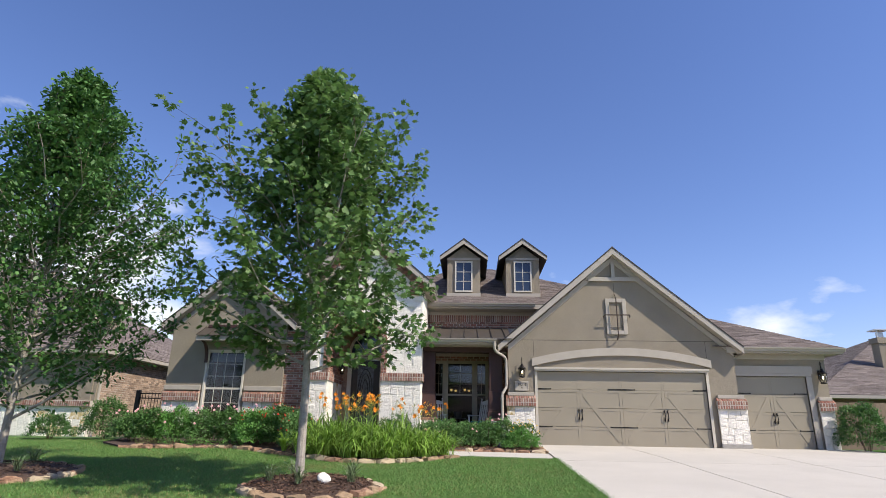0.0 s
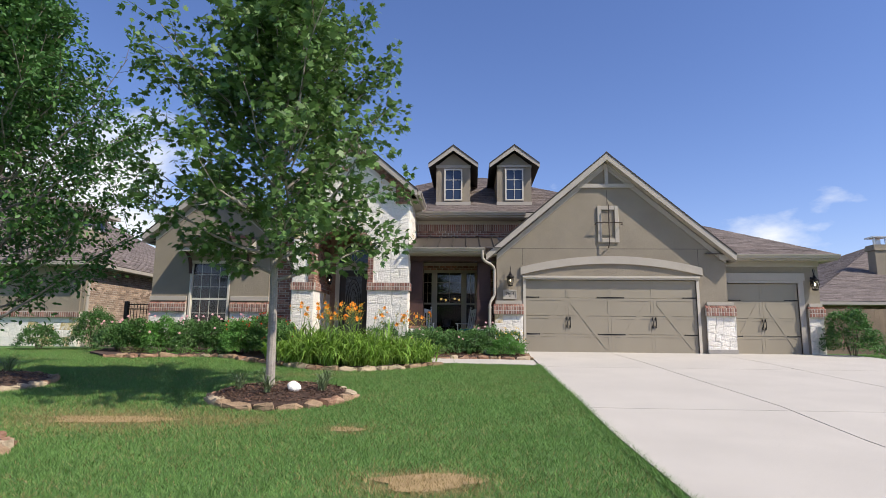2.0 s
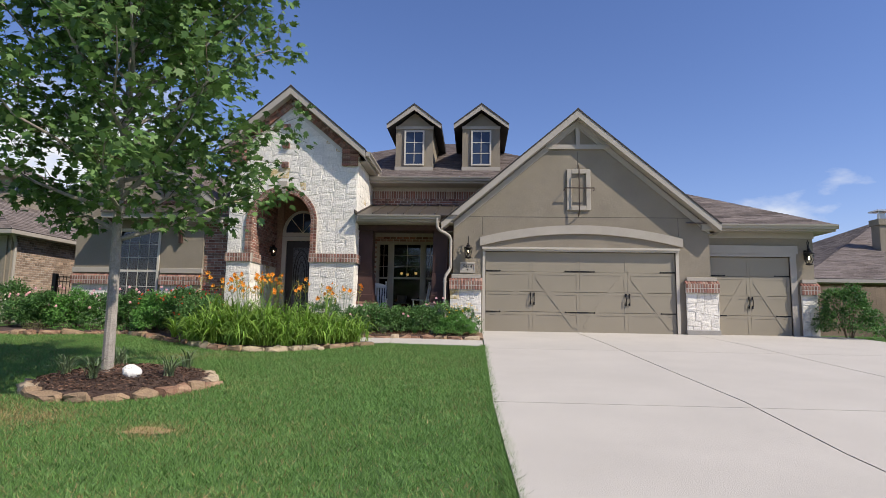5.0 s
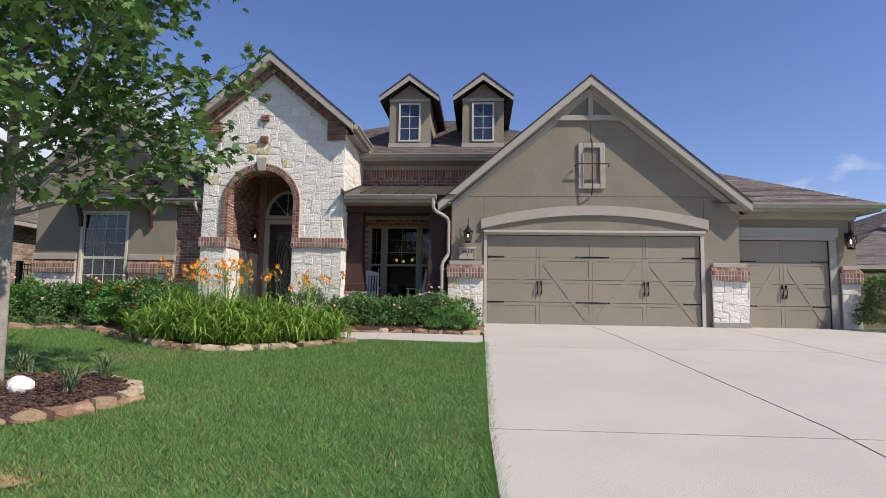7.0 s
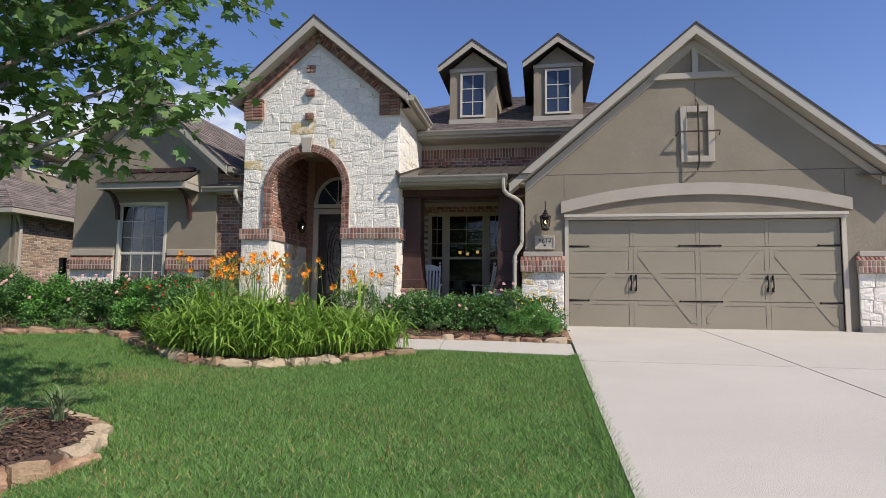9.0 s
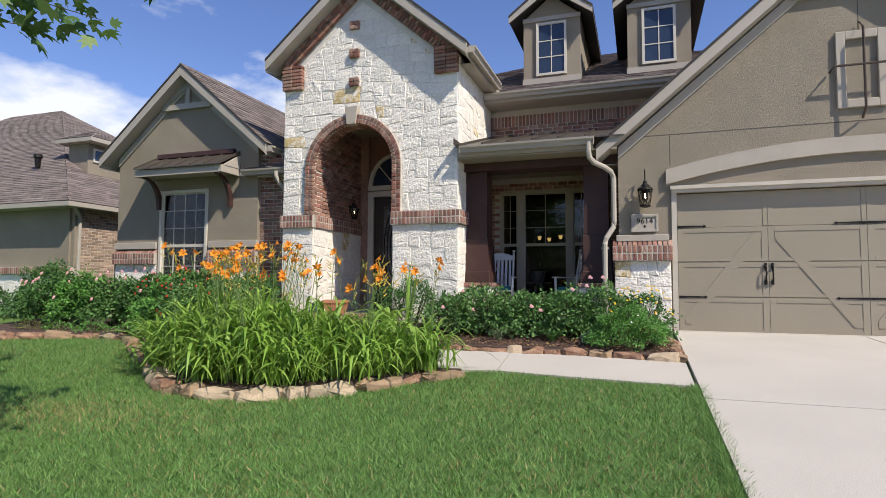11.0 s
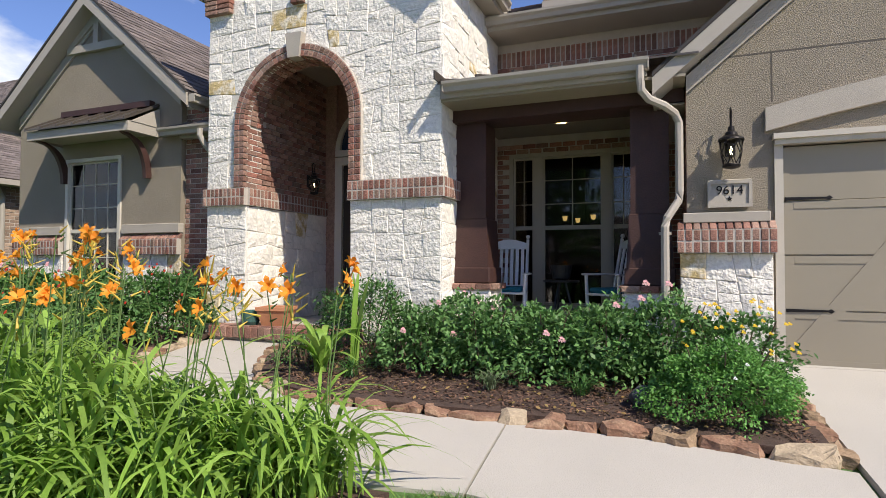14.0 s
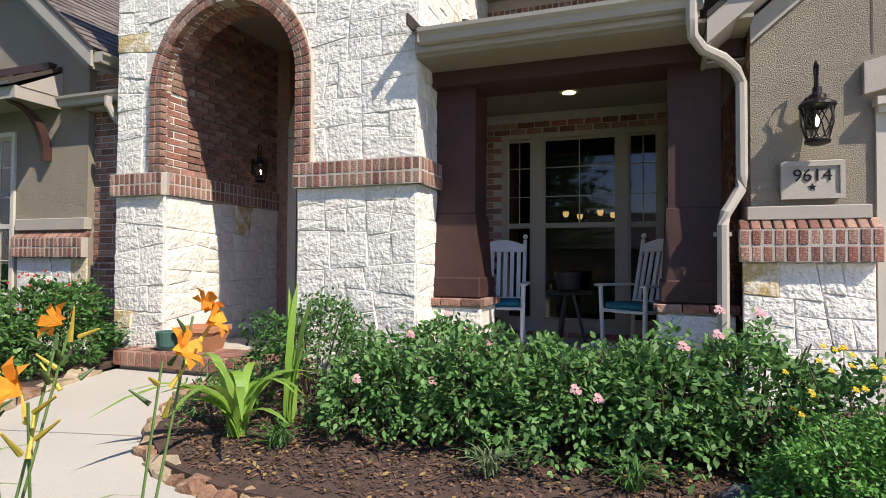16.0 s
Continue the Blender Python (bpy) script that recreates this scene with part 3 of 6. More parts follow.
def stones(parent, o, u, n, width, height, seed, cuts=(), holes=None, proud=0.015, gold=0.03, mean=0.345, base=0.0):
    """Rough limestone veneer: irregular blocks with recessed joints over a wall piece.
    cuts: half planes (point, normal) in the wall's plane; holes: a function that clips or drops a block."""
    rnd = random.Random(seed)
    f = frame_of(o, u, n)
    todo = [[Vector(p) for p in ((0, 0), (width, 0), (width, height), (0, height))]]
    blocks = []
    while todo:
        poly = todo.pop()
        x0, x1 = min(p.x for p in poly), max(p.x for p in poly)
        z0, z1 = min(p.y for p in poly), max(p.y for p in poly)
        w, h = x1 - x0, z1 - z0
        big = mean * mean * rnd.choice((0.45, 0.7, 1.0, 1.0, 1.5))
        if w * h < big and w < mean * 2.2 and h < mean * 1.5:
            blocks.append(poly)
            continue
        a = radians(rnd.uniform(-10, 10))
        if w > h * rnd.uniform(0.9, 1.5):
            n2, p2 = Vector((math.cos(a), math.sin(a))), Vector((x0 + w * rnd.uniform(0.36, 0.64), (z0 + z1) / 2))
        else:
            n2, p2 = Vector((math.sin(a), math.cos(a))), Vector(((x0 + x1) / 2, z0 + h * rnd.uniform(0.36, 0.64)))
        for nn in (n2, -n2):
            c2 = clip(poly, p2, nn)
            if len(c2) >= 3:
                todo.append(c2)
    for poly in blocks:
        for p, nn in cuts:
            if len(poly) >= 3:
                poly = clip(poly, Vector(p), Vector(nn))
        if holes and len(poly) >= 3:
            poly = holes(poly)
        if len(poly) < 3:
            continue
        q = [poly[0]]
        for p in poly[1:]:
            if (p - q[-1]).length > 0.025:
                q.append(p)
        if len(q) > 3 and (q[0] - q[-1]).length < 0.025:
            q.pop()
        if len(q) < 3:
            continue
        c = sum(q, Vector((0, 0))) / len(q)
        size = max((p - c).length for p in q)
        if size < 0.05:
            continue
        d = proud * rnd.uniform(0.6, 1.15)
        tilt = Vector((rnd.uniform(-0.04, 0.04), rnd.uniform(-0.04, 0.04)))
        rings = []
        for gap, dep in ((0.001, -0.006), (0.002, d * 0.35), (0.010, d * 0.85), (max(0.03, size * 0.4), d * 1.1)):
            ring = []
            for p in q:
                v = p - c
                L = max(v.length, 0.001)
                e = c + v * max(0.2, (L - gap * rnd.uniform(0.8, 1.6)) / L)
                ring.append((e.x, -(dep + (tilt.dot(e - c) + rnd.uniform(-0.003, 0.003)) * (dep > 0)), e.y))
            rings.append(ring)
        m = len(q)
        centre = f @ Vector((c.x, 0, c.y))
        rot = f.to_3x3()
        loc = Vector((c.x, 0, c.y))
        verts = [rot @ (Vector(p) - loc) for ring in rings for p in ring] + [rot @ Vector((0, -(d * 1.1 + rnd.uniform(-0.003, 0.005)), 0))]
        faces = []
        for a in range(3):
            for k in range(m):
                faces.append((a * m + k, a * m + (k + 1) % m, (a + 1) * m + (k + 1) % m, (a + 1) * m + k))
        faces += [(3 * m + k, 3 * m + (k + 1) % m, 4 * m) for k in range(m)]
        ob = mesh_of("stone", [tuple(v) for v in verts], faces, GOLD if rnd.random() < gold else STONE, parent)
        ob.location = centre


def band(parent, o, u, n, width, proud=0.045, rows=2, tall=0.12, seed=0, slope=False, wide=0.075):
    """Rows of bricks on end, with a sloping row of bricks on top if asked."""
    f = frame_of(o, u, n)
    rnd = random.Random(seed)
    k = max(1, round(width / wide))
    part("mortar", boxes((0.005, width - 0.005, -proud - 0.021, 0.02, 0.004, rows * tall - 0.002), m=f), BMORTAR, parent)
    w = width / k
    for r in range(rows):
        for i in range(k):
            brick(parent, f @ pose((i + 0.5) * w, 0.02 - proud + rnd.uniform(-0.003, 0.003), (r + 0.5) * tall), w - 0.013, 0.09, tall - 0.013)
    if slope:
        for i in range(k):
            brick(parent, f @ pose((i + 0.5) * w, 0.02 - proud * 0.55, rows * tall + 0.022, 40, 0, 0), w - 0.013, 0.125, 0.05)


S = bpy.data.objects
# tower front: limestone in two fields round the arch
RING = AR + 0.17
WT = S["wall_tower"]


def arch_hole(cx, cz):
    def cut(poly):
        c = sum(poly, Vector((0, 0))) / len(poly)
        if c.y > cz:
            v = c - Vector((cx, cz))
            if v.length < RING - 0.03:
                return []
            v.normalize()
            return clip(poly, Vector((cx, cz)) + v * (RING - 0.015), -v)
        if abs(c.x - cx) < RING - 0.02:
            return []
        s = 1 if c.x > cx else -1
        return clip(poly, Vector((cx + s * (RING - 0.01), cz)), Vector((-s, 0)))
    return cut


BZ0, BZ1 = 2.38, 2.62
ga, gz = TA_X - TX0, TA_Z - 0.62 - BZ1
stones(WT, (TX0, TY, BZ1), (1, 0, 0), (0, -1, 0), TX1 - TX0, 4.2, 11, cuts=[((ga, gz), (T, 1)), ((ga, gz), (-T, 1))], holes=arch_hole(AX - TX0, ASP - BZ1), gold=0.035)
stones(WT, (TX0, TY, 0.62), (1, 0, 0), (0, -1, 0), AX - AR - TX0, BZ0 - 0.62, 12, gold=0.02)
stones(WT, (AX + AR, TY, 0.62), (1, 0, 0), (0, -1, 0), TX1 - AX - AR, BZ0 - 0.62, 13, gold=0.0)
WTE = S["wall_tower_east"]
stones(WTE, (TX1, TY, BZ1), (0, 1, 0), (1, 0, 0), 2.3, 2.75, 14, gold=0.03)
stones(WTE, (TX1, TY, 0.62), (0, 1, 0), (1, 0, 0), 0.9, BZ0 - 0.62, 15, gold=0.0)
WEW = S["wall_entry_west"]
stones(WEW, (AX - AR, TY + 0.02, 0.78), (0, 1, 0), (1, 0, 0), EN_Y - TY, BZ0 - 0.78, 16, gold=0.04, proud=0.025)
# brick bands of the tower
band(WT, (TX0 - 0.03, TY, BZ0), (1, 0, 0), (0, -1, 0), AX - AR - TX0 + 0.05, seed=1)
band(WT, (AX + AR - 0.02, TY, BZ0), (1, 0, 0), (0, -1, 0), TX1 - AX - AR + 0.08, seed=2)
band(WTE, (TX1, TY - 0.05, BZ0), (0, 1, 0), (1, 0, 0), 1.0, seed=3)
band(WEW, (AX - AR, TY, BZ0), (0, 1, 0), (1, 0, 0), EN_Y - TY, proud=0.03, seed=4)
brick_field(WEW, (AX - AR, TY + 0.01, BZ1), (0, 1, 0), (1, 0, 0), EN_Y - TY - 0.0, 1.95, seed=5, near=(AX - AR, TY, 3.0), keep=lambda x, z: not (x < 0.31 and z > ASP - BZ1))
WEE = S["wall_entry_east"]
brick_field(WEE, (AX + AR, EN_Y, BZ1), (0, -1, 0), (-1, 0, 0), EN_Y - TY - 0.02, 1.9, seed=6, limit=60, near=(AX + AR, TY, 3.0), keep=lambda x, z: not (EN_Y - TY - x < 0.33 and z > ASP - BZ1))
# brick ring: two rows of headers on the face, soffit of long bricks
n = 38
for i in range(n):
    a = math.pi * (i + 0.5) / n
    for r0, wd in ((AR + 0.036, 0.084), (AR + 0.124, 0.08)):
        brick(WT, pose(AX + r0 * math.cos(a), TY - 0.004, ASP + r0 * math.sin(a), 0, -math.degrees(a), 0), wd - 0.007, 0.132, math.pi * r0 / n - 0.009)
for s in (-1, 1):
    for i in range(11):
        for r0 in (AR + 0.036, AR + 0.124):
            brick(WT, pose(AX + s * r0, TY - 0.004, BZ1 + 0.0386 + i * 0.0772), 0.078, 0.132, 0.068)
n = 34
for i in range(n):
    a = math.pi * (i + 0.5) / n
    for j, (y, d) in enumerate(((TY + 0.12, 0.12), (TY + 0.245, 0.11))):
        brick(WT, pose(AX + (AR - 0.004) * math.cos(a), y, ASP + (AR - 0.004) * math.sin(a), 0, -math.degrees(a), 0), 0.03, d, math.pi * AR / n - 0.009)
part("ring_mortar", prisms([(AX + (RING + 0.0) * math.cos(a), ASP + (RING + 0.0) * math.sin(a)) for a in (math.pi * k / 30 for k in range(31))] + [(AX - RING, BZ1), (AX - AR - 0.02, BZ1)] + [(AX - (AR + 0.02) * math.cos(a), ASP + (AR + 0.02) * math.sin(a)) for a in (math.pi * k / 30 for k in range(31))] + [(AX + AR + 0.02, BZ1), (AX + RING, BZ1)], TY - 0.058, TY - 0.001), BMORTAR, WT)
part("keystone", prisms([(AX - 0.085, ASP + AR - 0.02), (AX + 0.085, ASP + AR - 0.02), (AX + 0.125, ASP + AR + 0.30), (AX - 0.125, ASP + AR + 0.30)], TY - 0.11, TY + 0.05), CAST, WT, "smooth cast stone keystone")
# brick trim under the rake, and corbelled feet
for s in (-1, 1):
    n = 30
    span = (TX1 - TA_X) if s > 0 else (TA_X - TX0)
    for i in range(n):
        x = TA_X + s * span * (i + 0.5) / n
        z = TA_Z - 0.22 - T * abs(x - TA_X) - 0.13
        if i > 0:
            brick(WT, pose(x, TY - 0.03, z - 0.02, 0, s * math.degrees(math.atan(T)), 0), 0.07, 0.1, 0.16)
            brick(WT, pose(x - s * 0.03, TY - 0.045, z + 0.10, 0, s * math.degrees(math.atan(T)), 0), 0.07, 0.1, 0.075)
    xe = TX1 if s > 0 else TX0
    for r in range(7):
        w = 0.44 - 0.0 * r
        for j in range(2):
            brick(WT, pose(xe - s * (w * (j + 0.5) / 2) + s * 0.02, TY - 0.035 - 0.004 * r, 5.06 + r * 0.066), w / 2 - 0.008, 0.11, 0.058)
# three small brick squares
for z in (5.06, 5.60, 6.13):
    for dx in (-0.05, 0.05):
        for dz in (-0.04, 0.04):
            brick(WT, pose(AX + 0.02 + dx, TY - 0.03, z + dz), 0.088, 0.1, 0.072)

# ---- garage piers ----
ST0, BR0 = 0.60, 1.71


def pier(x0, x1, y, name, east=False, seed=1, block=False):
    w = structure(part(name, boxes((x0 + 0.02, x1 - 0.02, y + 0.04, y + 0.1, 0.4, 2.0)), MORTAR), "limestone pier base with a red brick cap", "pier")
    stones(w, (x0, y + 0.04, ST0), (1, 0, 0), (0, -1, 0), x1 - x0, BR0 - ST0, seed, gold=0.12 if seed == 21 else 0.0, proud=0.02)
    band(w, (x0 - 0.03, y + 0.02, BR0), (1, 0, 0), (0, -1, 0), x1 - x0 + 0.06, seed=seed, slope=True)
    if east:
        stones(w, (x1, y + 0.02, ST0), (0, 1, 0), (1, 0, 0), 0.35, BR0 - ST0, seed + 1, gold=0, proud=0.02)
    part("ledge", boxes((x0 + 0.03, x1 - 0.02, y + 0.02, y + 0.1, 2.02, 2.12), bevel=0.006), CAST, w, "smooth cast stone ledge")
    if block:
        part("foot_block", boxes((x0 - 0.02, x1 + 0.02, y - 0.03, y + 0.05, 0.55, 0.76), bevel=0.01), mat("grey_block", (0.33, 0.31, 0.28), 0.9, 0.15, 8, 0.6, 80), w, "grey concrete foot block")
    return w


pier(1.80, 2.63, WG - 0.11, "pier_west", seed=21)
pier(7.93, 8.74, WG - 0.11, "pier_middle", east=True, seed=23, block=True)
pier(11.02, 11.44, W2 - 0.11, "pier_east", seed=25)
# base of the west gable
WW = S["wall_west_gable"]
for x0, x1, sd in ((lw0 - 0.02, -7.62, 31), (-6.24, lw1 + 0.02, 32)):
    stones(WW, (x0, WL, ST0), (1, 0, 0), (0, -1, 0), x1 - x0, BR0 + 0.02 - ST0, sd, gold=0.02)
    band(WW, (x0 - 0.01, WL - 0.02, BR0 + 0.02), (1, 0, 0), (0, -1, 0), x1 - x0 + 0.02, seed=sd, slope=True)
    part("ledge", boxes((x0, x1, WL - 0.05, WL + 0.05, 2.06, 2.2), bevel=0.006), CAST, WW, "smooth cast ledge")
# brick walls
brick_field(S["wall_recess"], (lw1, 17.14, 0.62), (1, 0, 0), (0, -1, 0), TX0 - lw1, 3.3, seed=7)
WPO = S["wall_porch"]
brick_field(WPO, (TX1, WP, 0.8), (1, 0, 0), (0, -1, 0), gw0 - TX1, 2.66, seed=8, keep=lambda x, z: not (0.16 < x < 2.12 and 0.1 < z < 2.5) , near=(0.3, WP, 3.0), limit=200)
brick_field(WPO, (TX1, WP, 4.62), (1, 0, 0), (0, -1, 0), 3.6, 0.24, seed=9, soldier=True)
brick_field(WPO, (TX1, WP, 4.40), (1, 0, 0), (0, -1, 0), 3.6, 0.22, seed=10, limit=60)
brick_field(S["wall_garage_side"], (gw0, WP, 0.8), (0, -1, 0), (-1, 0, 0), WP - WG - 0.05, 2.66, seed=17, limit=200, near=(gw0, WG, 2))

# ---- garage doors ----
def garage_door(name, x0, x1, y, top, bays, label):
    d = structure(part(name, boxes((x0, x1, y, y + 0.04, FLOOR, top)), DOORPAINT), label, "garage door")
    h = (top - FLOOR) / 4
    w = (x1 - x0) / bays
    for r in range(4):
        part("section", boxes((x0 + 0.004, x1 - 0.004, y - 0.02, y - 0.001, FLOOR + r * h + 0.002, FLOOR + (r + 1) * h - 0.002), bevel=0.003), DOORPAINT, d)
        for i in range(bays):
            a, b = x0 + i * w, x0 + (i + 1) * w
            z0, z1 = FLOOR + r * h + 0.012, FLOOR + (r + 1) * h - 0.012
            if r == 3:
                part("panel_frame", boxes((a + 0.004, a + 0.06, y - 0.0265, y - 0.02, z0, z1), (b - 0.06, b - 0.004, y - 0.0265, y - 0.02, z0, z1)), DOORPAINT, d)
            else:
                part("panel_frame", boxes((a + 0.004, a + 0.085, y - 0.0262, y - 0.02, z0, z1), (b - 0.085, b - 0.004, y - 0.0275, y - 0.02, z0, z1), (a + 0.086, b - 0.086, y - 0.027, y - 0.02, z1 - 0.065, z1), (a + 0.086, b - 0.086, y - 0.027, y - 0.02, z0, z0 + 0.05)), DOORPAINT, d)
    for i in range(bays):
        a, b = x0 + i * w + 0.09, x0 + (i + 1) * w - 0.09
        s = 1 if i % 2 else -1
        za, zb = FLOOR + 0.12, FLOOR + 3 * h - 0.09
        if s > 0:
            o = [(a, zb), (a + 0.1, zb), (b, za + 0.1), (b, za), (b - 0.1, za), (a, zb - 0.1)]
        else:
            o = [(b, zb), (b - 0.1, zb), (a, za + 0.1), (a, za), (a + 0.1, za), (b, zb - 0.1)]
        part("brace", prisms(o, y - 0.0295, y - 0.019), DOORPAINT, d)
    for r in (1, 3):
        z = FLOOR + r * h + (0.02 if r == 3 else 0.0)
        ends = [(x0 + 0.01, 1), (x1 - 0.01, -1)] + ([((x0 + x1) / 2 - 0.005, -1), ((x0 + x1) / 2 + 0.005, 1)] if bays == 4 else [])
        for x, s in ends:
            L = 0.40
            o = [(x, z - 0.016), (x + s * (L - 0.05), z - 0.009), (x + s * (L - 0.03), z - 0.022), (x + s * L, z), (x + s * (L - 0.03), z + 0.022), (x + s * (L - 0.05), z + 0.009), (x, z + 0.016)]
            part("strap_hinge", prisms(o, y - 0.037, y - 0.029), IRON, d, "black iron strap hinge")
    for i in range(0, bays, 2):
        xm = x0 + (i + 1) * w
        for s in (-1, 1):
            z = FLOOR + 1.62 * h
            bm = tube(bmesh.new(), [(xm + s * 0.045, y - 0.04, z + 0.14), (xm + s * 0.045, y - 0.075, z + 0.10), (xm + s * 0.045, y - 0.08, z + 0.0), (xm + s * 0.045, y - 0.075, z - 0.07), (xm + s * 0.045, y - 0.04, z - 0.10)], 0.011, 6)
            box(bm, xm + s * 0.045 - 0.018, xm + s * 0.045 + 0.018, y - 0.045, y - 0.036, z + 0.09, z + 0.18)
            box(bm, xm + s * 0.045 - 0.018, xm + s * 0.045 + 0.018, y - 0.045, y - 0.036, z - 0.14, z - 0.06)
            part("handle", bm, IRON, d, "black iron pull handle")
    return d


garage_door("door_garage_double", 2.735, 7.705, WG + 0.055, 2.75, 4, "taupe carriage-style double garage door with black iron hardware")
garage_door("door_garage_single", 8.725, 10.795, W2 + 0.055, 2.71, 2, "taupe carriage-style single garage door with black iron hardware")
# casing and arched lintel
structure(part("trim_garage_door", boxes((2.655, 2.73, WG - 0.03, WG + 0.09, FLOOR, 2.76), (7.71, 7.79, WG - 0.03, WG + 0.09, FLOOR, 2.76), (2.655, 7.79, WG - 0.075, WG + 0.09, 2.762, 2.81), (2.64, 7.805, WG - 0.11, WG + 0.09, 2.8105, 2.865)), CREAM), "light painted casing round the double garage door", "trim")
lx0, lx1 = 2.58, 7.90
c, hs = (lx0 + lx1) / 2, (lx1 - lx0) / 2


def arc_z(x, crown, end):
    return end + (crown - end) * (1 - ((x - c) / hs) ** 2)


xs2 = [lx0 + (lx1 - lx0) * i / 28 for i in range(29)]
structure(part("trim_garage_arch", prisms([(x, arc_z(x, 3.47, 3.13)) for x in xs2] + [(x, arc_z(x, 3.24, 2.90)) for x in xs2[::-1]], WG - 0.06, WG + 0.02), CAST), "curved cast stone lintel over the garage door", "trim")
structure(part("trim_single_garage", boxes((8.62, 8.72, W2 - 0.03, W2 + 0.09, FLOOR, 2.72), (10.80, 10.96, W2 - 0.03, W2 + 0.09, FLOOR, 2.72), (8.62, 10.96, W2 - 0.035, W2 + 0.09, 2.722, 2.80), (8.62, 11.0, W2 - 0.05, W2 + 0.02, 2.802, 3.02)), TRIM), "painted casing round the single garage door", "trim")
structure(part("trim_single_frieze", boxes((8.62, 11.44, W2 - 0.03, W2 + 0.02, 3.22, 3.40)), TRIM), "frieze board under the eave", "trim")
structure(part("driveway_apron", boxes((2.66, 11.0, 16.86, 17.4, FLOOR - 0.03, FLOOR + 0.012)), CONCRETE), "concrete threshold under the garage doors", "driveway")


def gable_truss(name, ax, az, y, half, label):
    zb = az - 0.30 - T * half
    rows = bmesh.new()
    box(rows, ax - half, ax + half, y - 0.07, y, zb - 0.06, zb + 0.06)
    box(rows, ax - 0.055, ax + 0.055, y - 0.065, y, zb + 0.061, az - 0.32)
    prism(rows, [(ax - half - 0.05, zb - 0.06), (ax - half - 0.05 - 0.0, zb + 0.08), (ax, az - 0.24), (ax, az - 0.40)], y - 0.06, y)
    prism(rows, [(ax + half + 0.05, zb - 0.06), (ax + half + 0.05, zb + 0.08), (ax, az - 0.24), (ax, az - 0.40)], y - 0.06, y)
    return structure(part(name, rows, TRIM), label, "trim")


gable_truss("trim_gable_garage", GA_X + 0.02, GA_Z, WG, 0.80, "painted king-post truss in the garage gable")
gable_truss("trim_gable_west", LG_X, LG_Z, WL, 0.62, "painted king-post truss in the west gable")
for nm, ax, az, y, xa, xb in (("trim_frieze_garage", GA_X, GA_Z, WG, gw0, gw1), ("trim_frieze_west", LG_X, LG_Z, WL, lw0, lw1)):
    b2 = bmesh.new()
    for xe in (xa, xb):
        prism(b2, [(xe, under(xe, ax, az, 0.25)), (ax, az - 0.25), (ax, az - 0.43), (xe, under(xe, ax, az, 0.43))], y - 0.03, y + 0.01)
    structure(part(nm, b2, TRIM), "painted frieze board along the rake", "trim")
JOINT = mat("joint_shadow", (0.10, 0.085, 0.07), 0.9, 0.1)
structure(part("trim_stucco_joint", boxes((gw0 + 0.02, gw1 - 0.02, WG - 0.002, WG + 0.01, 3.685, 3.70), (2.64, 2.652, WG - 0.003, WG + 0.01, 3.2, 3.69), (7.80, 7.812, WG - 0.003, WG + 0.01, 3.2, 3.69), (5.195, 5.207, WG - 0.003, WG + 0.01, 5.0, 5.5)), JOINT), "control joints in the stucco", "trim")
structure(part("trim_frame_ornament", boxes((4.90, 5.02, WG - 0.05, WG, 3.88, 5.0), (5.41, 5.53, WG - 0.05, WG, 3.88, 5.0), (5.02, 5.41, WG - 0.05, WG, 4.88, 5.0), (5.02, 5.41, WG - 0.05, WG, 3.88, 4.0), bevel=0.008), CAST), "cast stone rectangular frame on the gable", "trim")
o = thing("iron_ornament", "brown iron cross ornament fixed over the gable frame", "ornament")
BRONZE = mat("brown_iron", (0.09, 0.065, 0.05), 0.5, 0.1, metal=0.5)
part("upright", tube(bmesh.new(), [(5.205, WG - 0.03, 5.12), (5.205, WG - 0.17, 5.0), (5.205, WG - 0.17, 3.85), (5.205, WG - 0.03, 3.72)], 0.017, 6), BRONZE, o)
part("crossbar", tube(bmesh.new(), [(4.82, WG - 0.03, 4.42), (4.84, WG - 0.17, 4.46), (5.6, WG - 0.17, 4.46), (5.62, WG - 0.03, 4.42)], 0.017, 6), BRONZE, o)


# ---- gutters and downspouts ----
def gutter(name, x0, x1, y, z, m=None):
    prof = [(0, 0), (0, -0.11), (-0.07, -0.11), (-0.085, -0.06), (-0.12, -0.03), (-0.125, 0.0), (-0.115, 0.0), (-0.11, -0.025), (-0.075, -0.055), (-0.06, -0.10), (-0.01, -0.10), (-0.01, 0)]
    bm = bmesh.new()
    a = [bm.verts.new((x0, y + p, z + q)) for p, q in prof]
    b = [bm.verts.new((x1, y + p, z + q)) for p, q in prof]
    for i in range(len(prof)):
        bm.faces.new((a[i], a[(i + 1) % len(prof)], b[(i + 1) % len(prof)], b[i]))
    bm.faces.new(a); bm.faces.new(b[::-1])
    bmesh.ops.recalc_face_normals(bm, faces=bm.faces)
    if m:
        bmesh.ops.transform(bm, matrix=m, verts=bm.verts)
    t = thing(name, "light painted metal eave gutter", "gutter", group="eave gutters")
    part("trough", bm, TRIM, t)
    for xe in (x0 + 0.004, x1 - 0.004):
        cap = prism(bmesh.new(), [(xe - 0.005, z - 0.112), (xe + 0.005, z - 0.112), (xe + 0.005, z + 0.002), (xe - 0.005, z + 0.002)], y - 0.11, y - 0.002)
        if m:
            bmesh.ops.transform(cap, matrix=m, verts=cap.verts)
        part("end_cap", cap, TRIM, t)
    return t


